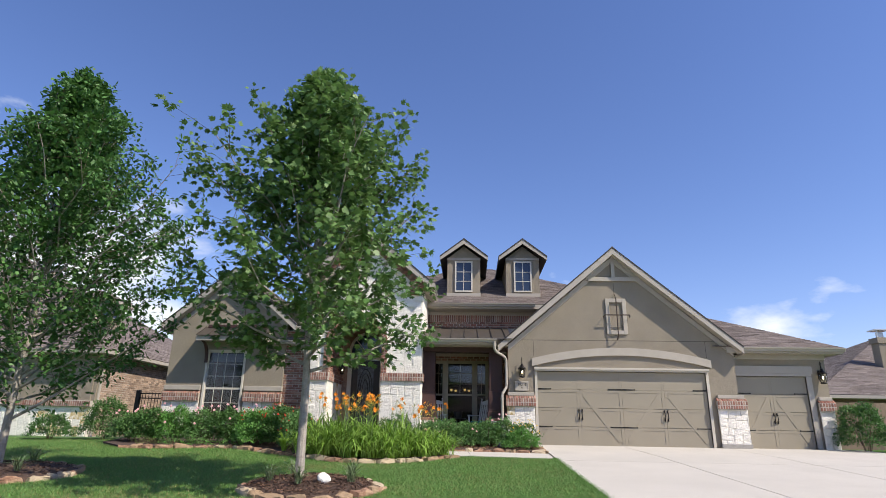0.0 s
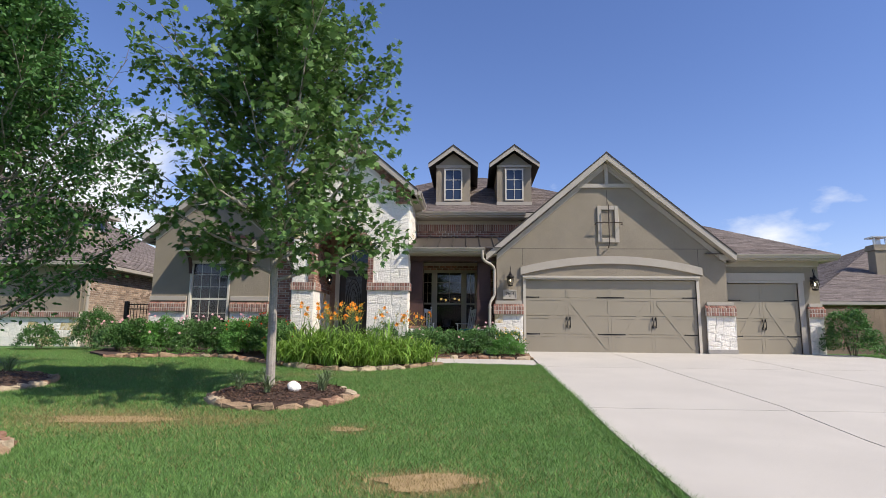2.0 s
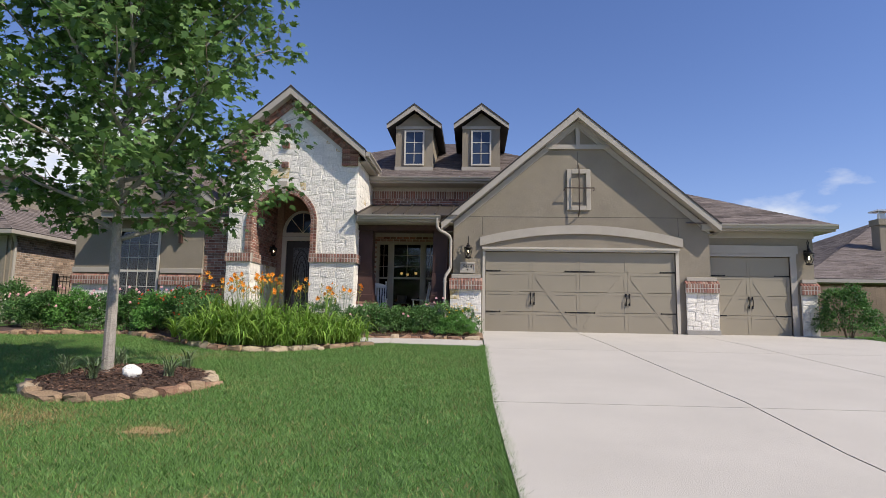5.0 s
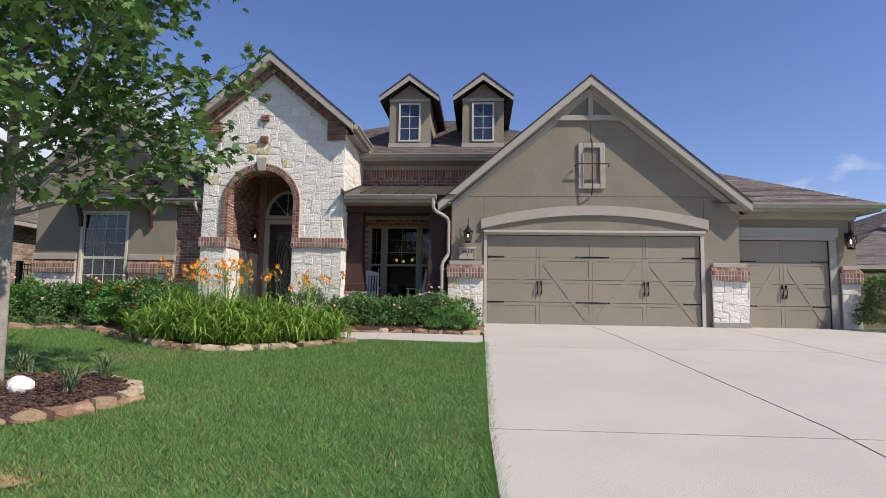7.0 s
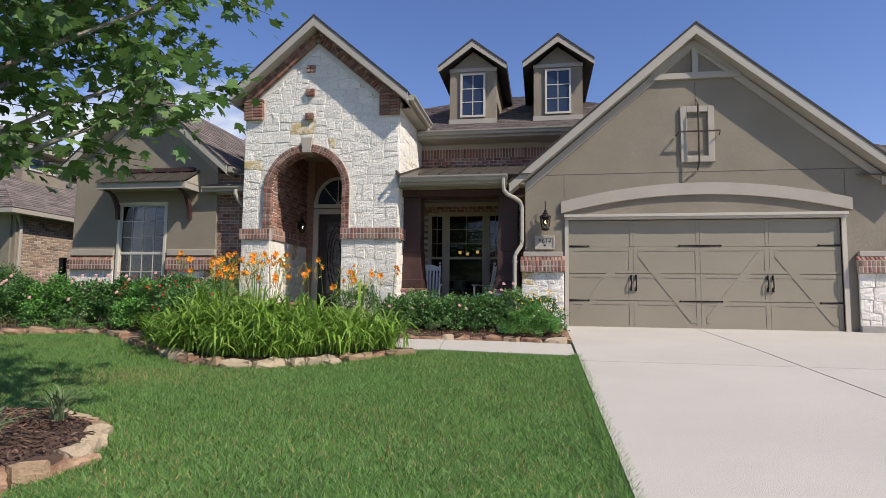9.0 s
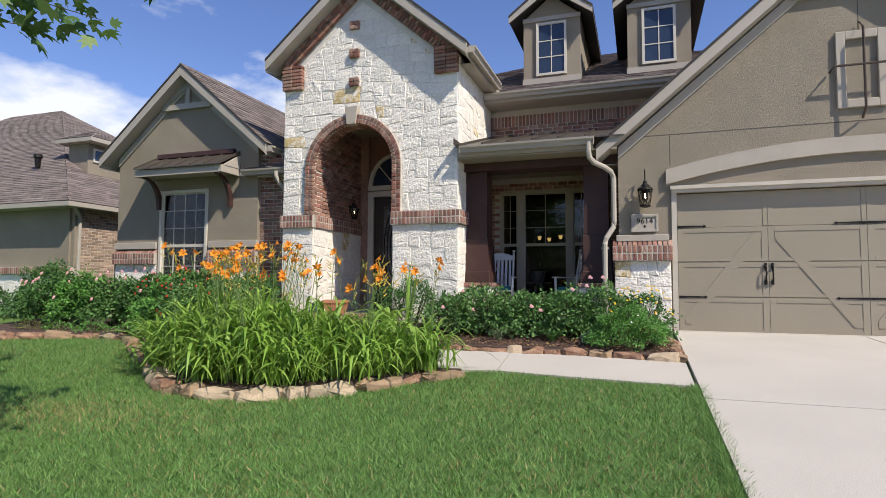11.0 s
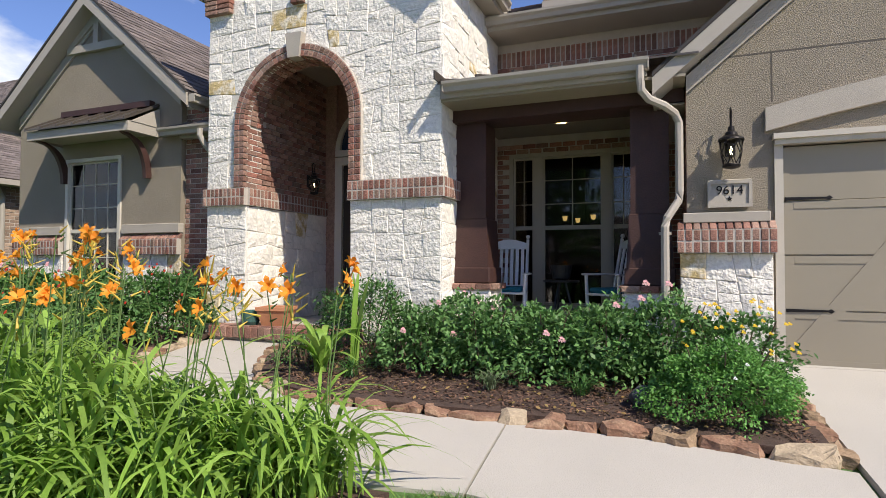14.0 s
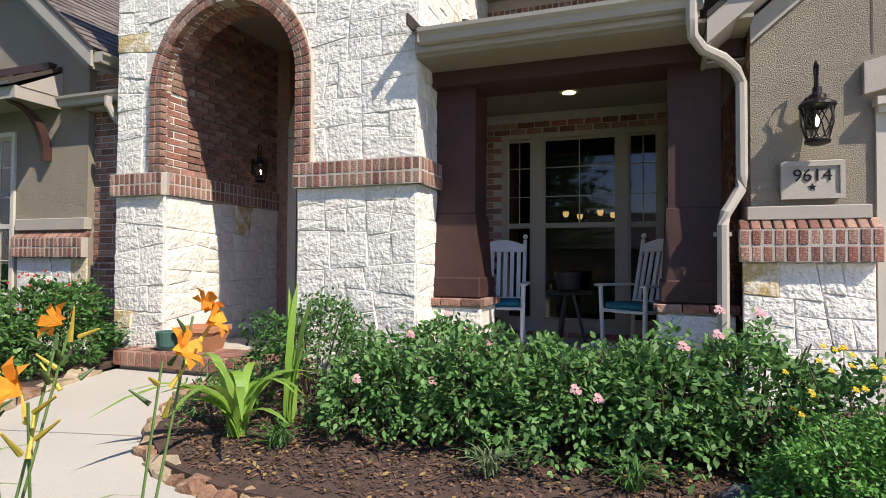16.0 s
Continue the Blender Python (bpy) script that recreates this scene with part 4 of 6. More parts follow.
gutter("gutter", -0.75, 2.9, EV_Y - 0.03, EV_Z)
gutter("gutter", -0.68, 1.52, 16.64, 3.66)
gutter("gutter", 0, 2.0, 0, 0, Matrix.Translation((-0.51, 16.5, 5.36)) @ pose(0, 0, 0, 0, 0, 90))
gutter("gutter", 0, 2.0, 0, 0, Matrix.Translation((-4.70, 16.8, 4.03)) @ pose(0, 0, 0, 0, 0, 90))
gutter("gutter", 8.85, 11.8, 16.87, 3.52)
gutter("gutter", -5.35, -4.32, 16.95, 3.60)


def downspout(pts, label):
    d = thing("downspout", label, "downspout")
    b = bmesh.new()
    tube(b, pts, 0.042, 8)
    part("pipe", b, TRIM, d)
    for z in (1.9, 1.1):
        x, y = pts[-1][0], pts[-1][1]
        part("strap", boxes((x - 0.06, x + 0.06, y + 0.02, y + 0.06, z, z + 0.03)), TRIM, d)
    return d


downspout([(1.44, 16.57, 3.58), (1.44, 16.57, 3.45), (1.45, 16.59, 3.34), (1.52, 16.65, 3.26), (1.66, 16.72, 3.2), (1.76, 16.84, 3.14), (1.80, 16.88, 3.05), (1.80, 16.88, 2.35), (1.79, 16.87, 2.25), (1.68, 16.80, 2.07), (1.66, 16.78, 1.98), (1.66, 16.78, 0.62)], "light painted downspout bent round the pier cap")
downspout([(-4.50, 16.82, 3.52), (-4.50, 16.82, 3.42), (-4.46, 16.87, 3.3), (-4.40, 16.93, 3.2), (-4.34, 16.99, 3.08), (-4.33, 17.02, 2.9), (-4.33, 17.02, 0.62)], "light painted downspout beside the stone tower")

# small roof over the recess
o = structure(part("roof_recess", prisms([(-5.4, 3.62), (-4.28, 3.62), (-4.28, 3.55), (-5.4, 3.55)], 16.97, 17.0), TRIM), "small shingled roof between wing and tower", "roof")
part("soffit", boxes((-5.07, -4.28, 17.0, 17.14, 3.46, 3.5)), TRIM, o)
roof_slope("r", (-5.4, 16.96, 3.63), (-4.28, 16.96, 3.63), (-4.28, 19.5, 5.0), (-5.4, 19.5, 5.0), o, 51)

# ---- porch ----
o = structure(part("roof_porch", boxes((TX1 + 0.02, 1.5, 16.65, 16.69, 3.5, 3.68)), TRIM), "brown standing-seam metal porch roof", "roof")
part("soffit", boxes((TX1 + 0.02, 1.86, 16.69, 17.098, 3.47, 3.50)), DOORPAINT, o, "taupe painted soffit")
part("metal_sheet", prisms([(0, 0), (2.5, 0.76), (2.5, 0.74), (0, -0.02)], -2.75, -0.0, Matrix.Translation((TX1 + 0.0, 16.62, 3.68)) @ pose(0, 0, 0, 0, 0, 90)), METAL, o)
for i in range(7):
    x = TX1 + 0.05 + i * 0.42
    part("seam", prisms([(0, 0.0), (2.5, 0.76), (2.5, 0.80), (0, 0.045)], -0.015, 0.015, Matrix.Translation((x, 16.62, 3.68)) @ pose(0, 0, 0, 0, 0, 90)), METAL, o)
part("flashing", boxes((TX1 + 0.001, TX1 + 0.02, 16.5, 18.9, 0, 0.1), m=Matrix.Translation((0, 0, 3.69)) @ Matrix.Shear("XZ", 4, (0, 0))), METAL, o)
structure(part("beam_porch", boxes((TX1 - 0.0, gw0 - 0.02, 17.10, 17.56, 3.33, 3.529)), BROWN), "dark brown stained porch beam", "beam")


def column(x, label):
    c2 = thing("porch_column", label, "column", group="porch columns")
    part("shaft", boxes((x - 0.2, x + 0.2, 17.23, 17.63, 2.15, 3.33)), BROWN, c2)
    b = bmesh.new()
    rings = []
    for hw, z in ((0.245, 1.56), (0.215, 2.15), (0.203, 2.16)):
        rings.append([b.verts.new((x + sx * hw, 17.43 + sy * hw, z)) for sx, sy in ((-1, -1), (1, -1), (1, 1), (-1, 1))])
    for p, q in zip(rings, rings[1:]):
        for k in range(4):
            b.faces.new((p[k], p[(k + 1) % 4], q[(k + 1) % 4], q[k]))
    part("tapered_base", b, BROWN, c2)
    part("plinth", boxes((x - 0.265, x + 0.265, 17.165, 17.695, 1.37, 1.56), bevel=0.012), BROWN, c2)
    b = thing("column_base", "limestone column base with a brick cap", "column base", group="porch column bases")
    part("core", boxes((x - 0.27, x + 0.27, 17.16, 17.70, 0.6, 1.30)), MORTAR, b)
    for k in range(4):
        f = Matrix.Translation((x, 17.43, 0)) @ pose(0, 0, 0, 0, 0, 90 * k)
        for j in range(3):
            brick(b, f @ pose((j - 1) * 0.2, -0.26, 1.33), 0.19, 0.12, 0.07)
    stones(b, (x - 0.29, 17.15, 0.62), (1, 0, 0), (0, -1, 0), 0.58, 0.66, int(x * 10) + 60, gold=0, proud=0.025)
    return c2


column(-0.575, "dark brown stained tapered porch column")
column(1.50, "dark brown stained tapered porch column")


def window_unit(name, x0, x1, z0, z1, y, label, lights, rail=None, frame=0.06, room=2.5, grid_x=4, grid_z=3, paint=None):
    """A window in a wall that faces -y: frame, sashes split by mullions, muntins and panes, and a room shell coloured
    dark for shade behind.
    """
    paint = paint or WINPAINT
    b = boxes((x0, x0 + frame, y - 0.03, y + 0.09, z0, z1), (x1 - frame, x1, y - 0.03, y + 0.09, z0, z1), (x0 + frame, x1 - frame, y - 0.03, y + 0.09, z1 - frame, z1), (x0 + frame, x1 - frame, y - 0.045, y + 0.09, z0, z0 + frame))
    w = structure(part(name, b, paint), label, "window")
    for a, c2 in zip(lights, lights[1:]):
        if a[1] < c2[0]:
            part("mullion", boxes((a[1], c2[0], y - 0.02, y + 0.08, z0 + frame, z1 - frame)), paint, w)
    for a, c2 in lights:
        zr = rail if rail else z1 - frame
        for lo, hi in ((z0 + frame, zr), (zr, z1 - frame)):
            if hi - lo < 0.1:
                continue
            s = part("sash", boxes((a, a + 0.025, y + 0.02, y + 0.06, lo, hi), (c2 - 0.025, c2, y + 0.02, y + 0.06, lo, hi), (a + 0.025, c2 - 0.025, y + 0.02, y + 0.06, lo, lo + 0.03), (a + 0.025, c2 - 0.025, y + 0.02, y + 0.06, hi - 0.03, hi)), paint, w)
            p = part("pane", boxes((a + 0.02, c2 - 0.02, y + 0.036, y + 0.042, lo + 0.02, hi - 0.02)), GLASS, s)
            p.visible_shadow = False
            nx = max(2, round((c2 - a) / (1.1 / grid_x)))
            nz = max(2, round((hi - lo) / 0.36))
            if hi > zr + 0.01 or rail is None or grid_x > 3:
                b = bmesh.new()
                for i in range(1, nx):
                    xx = a + (c2 - a) * i / nx
                    box(b, xx - 0.006, xx + 0.006, y + 0.03, y + 0.048, lo + 0.025, hi - 0.025)
                for i in range(1, nz):
                    zz = lo + (hi - lo) * i / nz
                    box(b, a + 0.022, c2 - 0.022, y + 0.031, y + 0.047, zz - 0.006, zz + 0.006)
                part("muntin", b, paint, s)
    return w


# room shell behind a window, its indoor shade painted in as near-black
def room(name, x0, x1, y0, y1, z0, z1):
    structure(part(name, boxes((x0, x1, y1, y1 + 0.1, z0, z1), (x0 - 0.1, x0, y0, y1, z0, z1), (x1, x1 + 0.1, y0, y1, z0, z1), (x0, x1, y0, y1, z1, z1 + 0.1), (x0, x1, y0, y1, z0 - 0.1, z0)), ROOMDIM), "near-black room shell behind the window, dimness put into its colour", "wall")


window_unit("window_porch", -0.57, 1.31, 0.95, 3.27, WP, "tan framed triple window with divided lights", [(-0.51, -0.20), (-0.06, 0.80), (0.93, 1.25)], rail=2.15, grid_x=3, paint=TAN)
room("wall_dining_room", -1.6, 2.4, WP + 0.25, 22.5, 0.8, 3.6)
window_unit("window_west", -7.56, -6.30, 1.2, 3.3, WL, "tan framed double-hung window with divided lights", [(-7.50, -6.36)], rail=2.12, grid_x=4)
structure(part("wall_west_sill", boxes((-7.56, -6.30, WL, WL + 0.2, 0.3, 1.2)), STUCCO), "wall under the west window", "wall")
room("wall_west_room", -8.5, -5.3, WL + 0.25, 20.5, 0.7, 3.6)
tagged(part("curtain", boxes((-7.45, -7.12, WL + 0.3, WL + 0.36, 1.3, 3.1), bevel=0.02), mat("red_curtain", (0.18, 0.05, 0.04), 0.9, 0.2)), "dull red curtain hanging inside the window", "curtain")
tagged(part("window_shade", boxes((-7.45, -6.4, WL + 0.2, WL + 0.215, 2.95, 3.2)), mat("shade_cloth", (0.5, 0.52, 0.55), 0.9, 0.05)), "pale roller shade drawn a little down", "shade")

# chandelier seen through the porch window
ch = thing("chandelier", "dark chandelier with four lit amber shades", "chandelier", (0.35, 20.6, 2.35))
b = tube(bmesh.new(), [(0, 0, 1.2), (0, 0, 0.0)], 0.015, 6)
for i in range(4):
    a = 0.5 + i * math.pi / 2
    tube(b, [(0, 0, 0.0), (0.2 * math.cos(a), 0.2 * math.sin(a), -0.08), (0.36 * math.cos(a), 0.36 * math.sin(a), 0.0)], 0.012, 6)
part("arm", b, IRON, ch)
AMBER = glow("amber_lamp", (1.0, 0.62, 0.2), 1.5)
for i in range(4):
    a = 0.5 + i * math.pi / 2
    part("shade", lathe(bmesh.new(), [(0.02, 0.0), (0.035, 0.02), (0.045, 0.08)], 12, Matrix.Translation((0.36 * math.cos(a), 0.36 * math.sin(a), 0))), AMBER, ch, "lit amber glass shade")
dl = thing("downlight", "round recessed ceiling light glowing warm", "light", (0.35, 18.3, 3.53))
part("rim", lathe(bmesh.new(), [(0.075, -0.001), (0.105, -0.001), (0.105, -0.012), (0.075, -0.012)], 20), WINPAINT, dl)
part("lamp", lathe(bmesh.new(), [(0.072, -0.006), (0.066, -0.018)], 20), glow("warm_downlight", (1.0, 0.72, 0.3), 5.0), dl)

# ---- west awning ----
aw = thing("awning", "brown standing-seam metal awning on curved brackets", "awning")
ax0, ax1, ay = -7.72, -5.53, 16.50
part("fascia", boxes((ax0, ax1, ay, ay + 0.05, 3.52, 3.66), (ax0, ax0 + 0.04, ay + 0.05, WL, 3.52, 3.66), (ax1 - 0.04, ax1, ay + 0.05, WL, 3.52, 3.66), (ax0 + 0.04, ax1 - 0.04, ay + 0.05, WL, 3.56, 3.58)), TRIM, aw)
part("side_panel", prisms([(0, 0), (0.5, 0), (0.5, 0.30)], -0.03, 0, Matrix.Translation((ax1 - 0.02, ay + 0.05, 3.66)) @ pose(0, 0, 0, 0, 0, 90)), TRIM, aw)
part("side_panel", prisms([(0, 0), (0.5, 0), (0.5, 0.30)], 0, 0.03, Matrix.Translation((ax0 + 0.02, ay + 0.05, 3.66)) @ pose(0, 0, 0, 0, 0, 90)), TRIM, aw)
part("metal_sheet", prisms([(-0.05, 0.0), (0.56, 0.34), (0.56, 0.36), (-0.05, 0.02)], -(ax1 - ax0), 0, Matrix.Translation((ax0, ay, 3.66)) @ pose(0, 0, 0, 0, 0, 90)), METAL, aw)
for i in range(7):
    part("seam", prisms([(-0.05, 0.02), (0.56, 0.36), (0.56, 0.39), (-0.05, 0.05)], -0.012, 0.012, Matrix.Translation((ax0 + 0.02 + i * (ax1 - ax0 - 0.04) / 6, ay, 3.66)) @ pose(0, 0, 0, 0, 0, 90)), METAL, aw)
part("ridge_board", boxes((ax0 + 0.12, ax1 - 0.1, WL - 0.10, WL, 3.99, 4.08)), BROWN, aw)
for x in (ax0 + 0.18, ax1 - 0.18):
    outl = [(0.0, -0.62)] + [(-0.46 * (1 - math.cos(t)) - 0.10 * math.cos(t) * 1.0, -0.60 + 0.60 * math.sin(t) - 0.03) for t in (math.pi / 2 * k / 8 for k in range(9))] + [(-0.52, 0.0), (-0.40, 0.0)] + [(-0.40 * (1 - math.cos(t)), -0.56 + 0.54 * math.sin(t)) for t in (math.pi / 2 * k / 8 for k in range(7, -1, -1))]
    part("bracket", prisms(outl, -0.035, 0.035, Matrix.Translation((x, WL, 3.52)) @ pose(0, 0, 0, 0, 0, 90)), BROWN, aw, "dark brown curved wooden bracket")

# ---- entry door ----
DX, DW = -2.79, 0.5
structure(part("wall_entry_back", boxes((AX - AR - 0.02, -3.40, EN_Y, EN_Y + 0.2, 0.6, 4.7), (-2.18, AX + AR + 0.02, EN_Y, EN_Y + 0.2, 0.6, 4.7), (-3.40, -2.18, EN_Y + 0.08, EN_Y + 0.2, 3.25, 4.7)), BRICKJ), "brick wall round the front door", "wall")
fr = boxes((-3.40, -3.27, EN_Y - 0.03, EN_Y + 0.1, 0.78, 3.34), (-2.31, -2.18, EN_Y - 0.03, EN_Y + 0.1, 0.78, 3.34), (-3.27, -2.31, EN_Y - 0.03, EN_Y + 0.1, 3.22, 3.34))
d = structure(part("door_front", fr, WINPAINT), "dark front door with a decorative glass panel in a tan frame", "door")
DOORB = mat("dark_bronze_door", (0.03, 0.022, 0.018), 0.4, 0.15, 5)
part("leaf", boxes((-3.265, -3.06, EN_Y + 0.02, EN_Y + 0.07, 0.80, 3.21), (-2.52, -2.315, EN_Y + 0.02, EN_Y + 0.07, 0.80, 3.21), (-3.06, -2.52, EN_Y + 0.02, EN_Y + 0.07, 3.0, 3.21), (-3.06, -2.52, EN_Y + 0.02, EN_Y + 0.07, 0.80, 1.25)), DOORB, d)
part("door_glass", boxes((-3.06, -2.52, EN_Y + 0.04, EN_Y + 0.05, 1.25, 3.0)), mat("leaded_glass", (0.10, 0.105, 0.11), 0.15, 0.5, 9, 0.4, 40), d, "leaded decorative glass")
sc = bmesh.new()
for rx, rz in ((0.24, 0.80), (0.17, 0.65), (0.10, 0.45)):
    tube(sc, [(DX + rx * math.cos(t), EN_Y + 0.03, 2.12 + rz * math.sin(t)) for t in (2 * math.pi * k / 24 for k in range(25))], 0.012, 5)
part("door_scroll", sc, IRON, d, "dark leaded scrollwork")
part("handle", tube(bmesh.new(), [(-3.17, EN_Y + 0.02, 1.75), (-3.17, EN_Y - 0.05, 1.72), (-3.17, EN_Y - 0.05, 1.5), (-3.17, EN_Y + 0.02, 1.47)], 0.012, 6), IRON, d)
arcp = [(DX + 0.61 * math.cos(a), 3.42 + 0.72 * math.sin(a)) for a in (math.pi * k / 20 for k in range(21))]
arci = [(DX + 0.52 * math.cos(a), 3.46 + 0.61 * math.sin(a)) for a in (math.pi * k / 20 for k in range(21))]
tr = structure(part("window_transom", prisms(arcp + arci[::-1], EN_Y - 0.03, EN_Y + 0.07), WINPAINT), "arched fan window over the front door", "window")
part("pane", prisms(arci, EN_Y + 0.02, EN_Y + 0.03), GLASSD, tr)
part("sill", boxes((DX - 0.61, DX + 0.61, EN_Y - 0.032, EN_Y + 0.07, 3.36, 3.46)), WINPAINT, tr)
b = bmesh.new()
for a in (45, 90, 135):
    tube(b, [(DX, EN_Y + 0.012, 3.46), (DX + 0.52 * math.cos(radians(a)), EN_Y + 0.012, 3.46 + 0.61 * math.sin(radians(a)))], 0.012, 5)
part("muntin", b, WINPAINT, tr)
# brick step before the door
EF = S["entry_floor"]
for i in range(22):
    brick(EF, pose(AX - AR - 0.32 + i * 0.1, TY - 0.21, 0.715), 0.092, 0.12, 0.14)
    for j in range(2):
        brick(EF, pose(AX - AR - 0.32 + i * 0.1, TY - 0.1 + j * 0.21, 0.78), 0.092, 0.2, 0.03)


# ---- lanterns and house number ----
BULB = glow("lantern_flame", (1.0, 0.8, 0.45), 9.0)
CLEAR = pane_glass("lantern_glass", 0.9, 1.15)


def lantern(at, turn, label, s=1.0):
    """A tapered wall lantern on a scroll arm; its wall plate is at the origin, and it hangs out along -y."""
    L = thing("wall_lantern", label, "lantern", at, turn, group="wall lanterns")
    L.scale = (s, s, s)
    part("wall_plate", boxes((-0.05, 0.05, -0.025, 0.0, -0.13, 0.13), bevel=0.01), IRON, L)
    part("arm", tube(bmesh.new(), [(0, -0.02, 0.02), (0, -0.09, 0.10), (0, -0.12, 0.22), (0, -0.10, 0.33), (0, -0.14, 0.37), (0, -0.18, 0.33), (0, -0.16, 0.25), (0, -0.16, 0.17)], 0.011, 6), IRON, L)
    c3 = Matrix.Translation((0, -0.16, 0))
    part("cap", lathe(bmesh.new(), [(0.015, 0.17), (0.03, 0.165), (0.035, 0.12), (0.06, 0.10), (0.065, 0.07), (0.125, 0.035), (0.13, 0.015), (0.12, 0.01)], 18, c3), IRON, L)
    for k in range(6):
        a = k * math.pi / 3
        a2 = a + math.pi / 3
        for p, q in ((a, a2), (a2, a)):
            part("cage_bar", tube(bmesh.new(), [c3 @ Vector((0.115 * math.cos(p), 0.115 * math.sin(p), 0.01)), c3 @ Vector((0.11 * math.cos((p + q) / 2), 0.11 * math.sin((p + q) / 2), -0.12)), c3 @ Vector((0.075 * math.cos(q), 0.075 * math.sin(q), -0.24))], 0.006, 4), IRON, L)
    part("base", lathe(bmesh.new(), [(0.08, -0.235), (0.09, -0.25), (0.085, -0.27), (0.04, -0.285), (0.0151, -0.29)], 18, c3), IRON, L)
    g = part("glass", lathe(bmesh.new(), [(0.108, 0.01), (0.104, -0.1), (0.072, -0.235)], 18, c3), CLEAR, L)
    g.visible_shadow = False
    part("bulb", lathe(bmesh.new(), [(0.006, -0.05), (0.014, -0.08), (0.015, -0.11), (0.008, -0.14)], 10, c3), BULB, L, "glowing bulb")
    return L


lantern((2.27, WG, 2.80), 0, "black iron wall lantern with a scroll arm, lit", 0.92)
lantern((11.22, W2, 2.78), 0, "black iron wall lantern beside the single garage, lit")
lantern((AX - AR, 18.15, 2.90), 90, "black iron wall lantern in the entry, lit", 0.75)
pq = thing("house_number_plaque", "cast stone plaque with the number 9614 and a star", "sign")
part("plate", boxes((2.06, 2.46, WG - 0.045, WG, 2.19, 2.45), bevel=0.012), CAST, pq)
part("rim", boxes((2.06, 2.46, WG - 0.06, WG - 0.046, 2.405, 2.44), (2.06, 2.46, WG - 0.06, WG - 0.046, 2.17, 2.205), (2.06, 2.09, WG - 0.06, WG - 0.046, 2.205, 2.405), (2.43, 2.46, WG - 0.06, WG - 0.046, 2.205, 2.405)), CAST, pq)
tc = bpy.data.curves.new("house_number", "FONT")
tc.body, tc.size, tc.align_x, tc.extrude, tc.offset = "9614", 0.125, "CENTER", 0.002, 0.0
tc.materials.append(IRON)
to = new("house_number", tc)
to.parent = pq
to.matrix_basis = pose(2.26, WG - 0.05, 2.30, 90, 0, 0)
star = [(2.26 + r * math.sin(k * math.pi / 5), 2.255 + r * math.cos(k * math.pi / 5)) for k, r in ((k, 0.028 if k % 2 == 0 else 0.012) for k in range(10))]
part("star", prisms(star, WG - 0.05, WG - 0.045), IRON, pq)


# ---- porch furniture ----
WHITE = mat("white_chair_paint", (0.78, 0.77, 0.75), 0.5, 0.05, 4, 0.1, 80)
TEAL = mat("teal_cushion", (0.02, 0.16, 0.22), 0.9, 0.12, 30, 0.3, 300)


def rocking_chair(at, turn):
    r = thing("rocking_chair", "white slatted wooden rocking chair with a teal cushion", "chair", at, turn, group="porch rocking chairs")
    lean = pose(0, 0.22, 0.42, -14, 0, 0)
    for sx in (-1, 1):
        part("rocker", tube(bmesh.new(), [(sx * 0.25, -0.40 + 0.1 * k, 0.02 + 0.055 * ((k - 4) / 4) ** 2) for k in range(10)], 0.022, 6), WHITE, r)
        part("leg", tube(bmesh.new(), [(sx * 0.26, -0.24, 0.04), (sx * 0.28, -0.25, 0.66)], 0.023, 8), WHITE, r)
        part("leg", tube(bmesh.new(), [(sx * 0.25, 0.20, 0.04), (sx * 0.25, 0.22, 0.42)], 0.023, 8), WHITE, r)
        b = tube(bmesh.new(), [lean @ Vector((sx * 0.25, 0, 0)), lean @ Vector((sx * 0.26, 0, 0.76))], 0.022, 8)
        bmesh.ops.create_icosphere(b, subdivisions=2, radius=0.03, matrix=Matrix.Translation(lean @ Vector((sx * 0.26, 0, 0.80))))
        part("back_post", b, WHITE, r)
        part("armrest", boxes((sx * 0.29 - 0.04, sx * 0.29 + 0.04, -0.30, 0.26, 0.66, 0.685), bevel=0.008), WHITE, r)
    for k in range(6):
        x = -0.19 + k * 0.076
        part("slat", boxes((x - 0.022, x + 0.022, -0.008, 0.008, 0.06, 0.66), m=lean), WHITE, r)
    top = [(-0.25, 0.62)] + [(-0.25 + 0.5 * k / 10, 0.70 + 0.06 * math.sin(math.pi * k / 10)) for k in range(11)] + [(0.25, 0.62)]
    part("top_rail", prisms(top, -0.014, 0.014, lean), WHITE, r)
    part("lower_rail", boxes((-0.25, 0.25, -0.014, 0.014, 0.03, 0.09), m=lean), WHITE, r)
    part("seat", boxes((-0.28, 0.28, -0.28, 0.24, 0.40, 0.43), bevel=0.01), WHITE, r)
    part("cushion", boxes((-0.24, 0.24, -0.25, 0.2, 0.43, 0.50), bevel=0.025), TEAL, r, "teal seat cushion")
    return r


a = rocking_chair((-0.40, 18.25, 0.8), 8)
copy_thing(a, pose(1.05, 18.3, 0.8, 0, 0, -38))
tb = thing("side_table", "dark round side table on the porch", "table", (0.32, 18.45, 0.8))
BLACKP = mat("black_pot", (0.02, 0.02, 0.022), 0.35, 0.1)
part("top", lathe(bmesh.new(), [(0.02, 0.56), (0.24, 0.56), (0.25, 0.575), (0.24, 0.59), (0.02, 0.59)], 20), BLACKP, tb)
for k in range(3):
    a2 = 2.1 * k
    part("leg", tube(bmesh.new(), [(0.05 * math.cos(a2), 0.05 * math.sin(a2), 0.56), (0.2 * math.cos(a2), 0.2 * math.sin(a2), 0.0)], 0.016, 6), BLACKP, tb)
pt = thing("flower_pot", "glazed dark pot with a low plant on the table", "pot", (0.32, 18.45, 1.39))
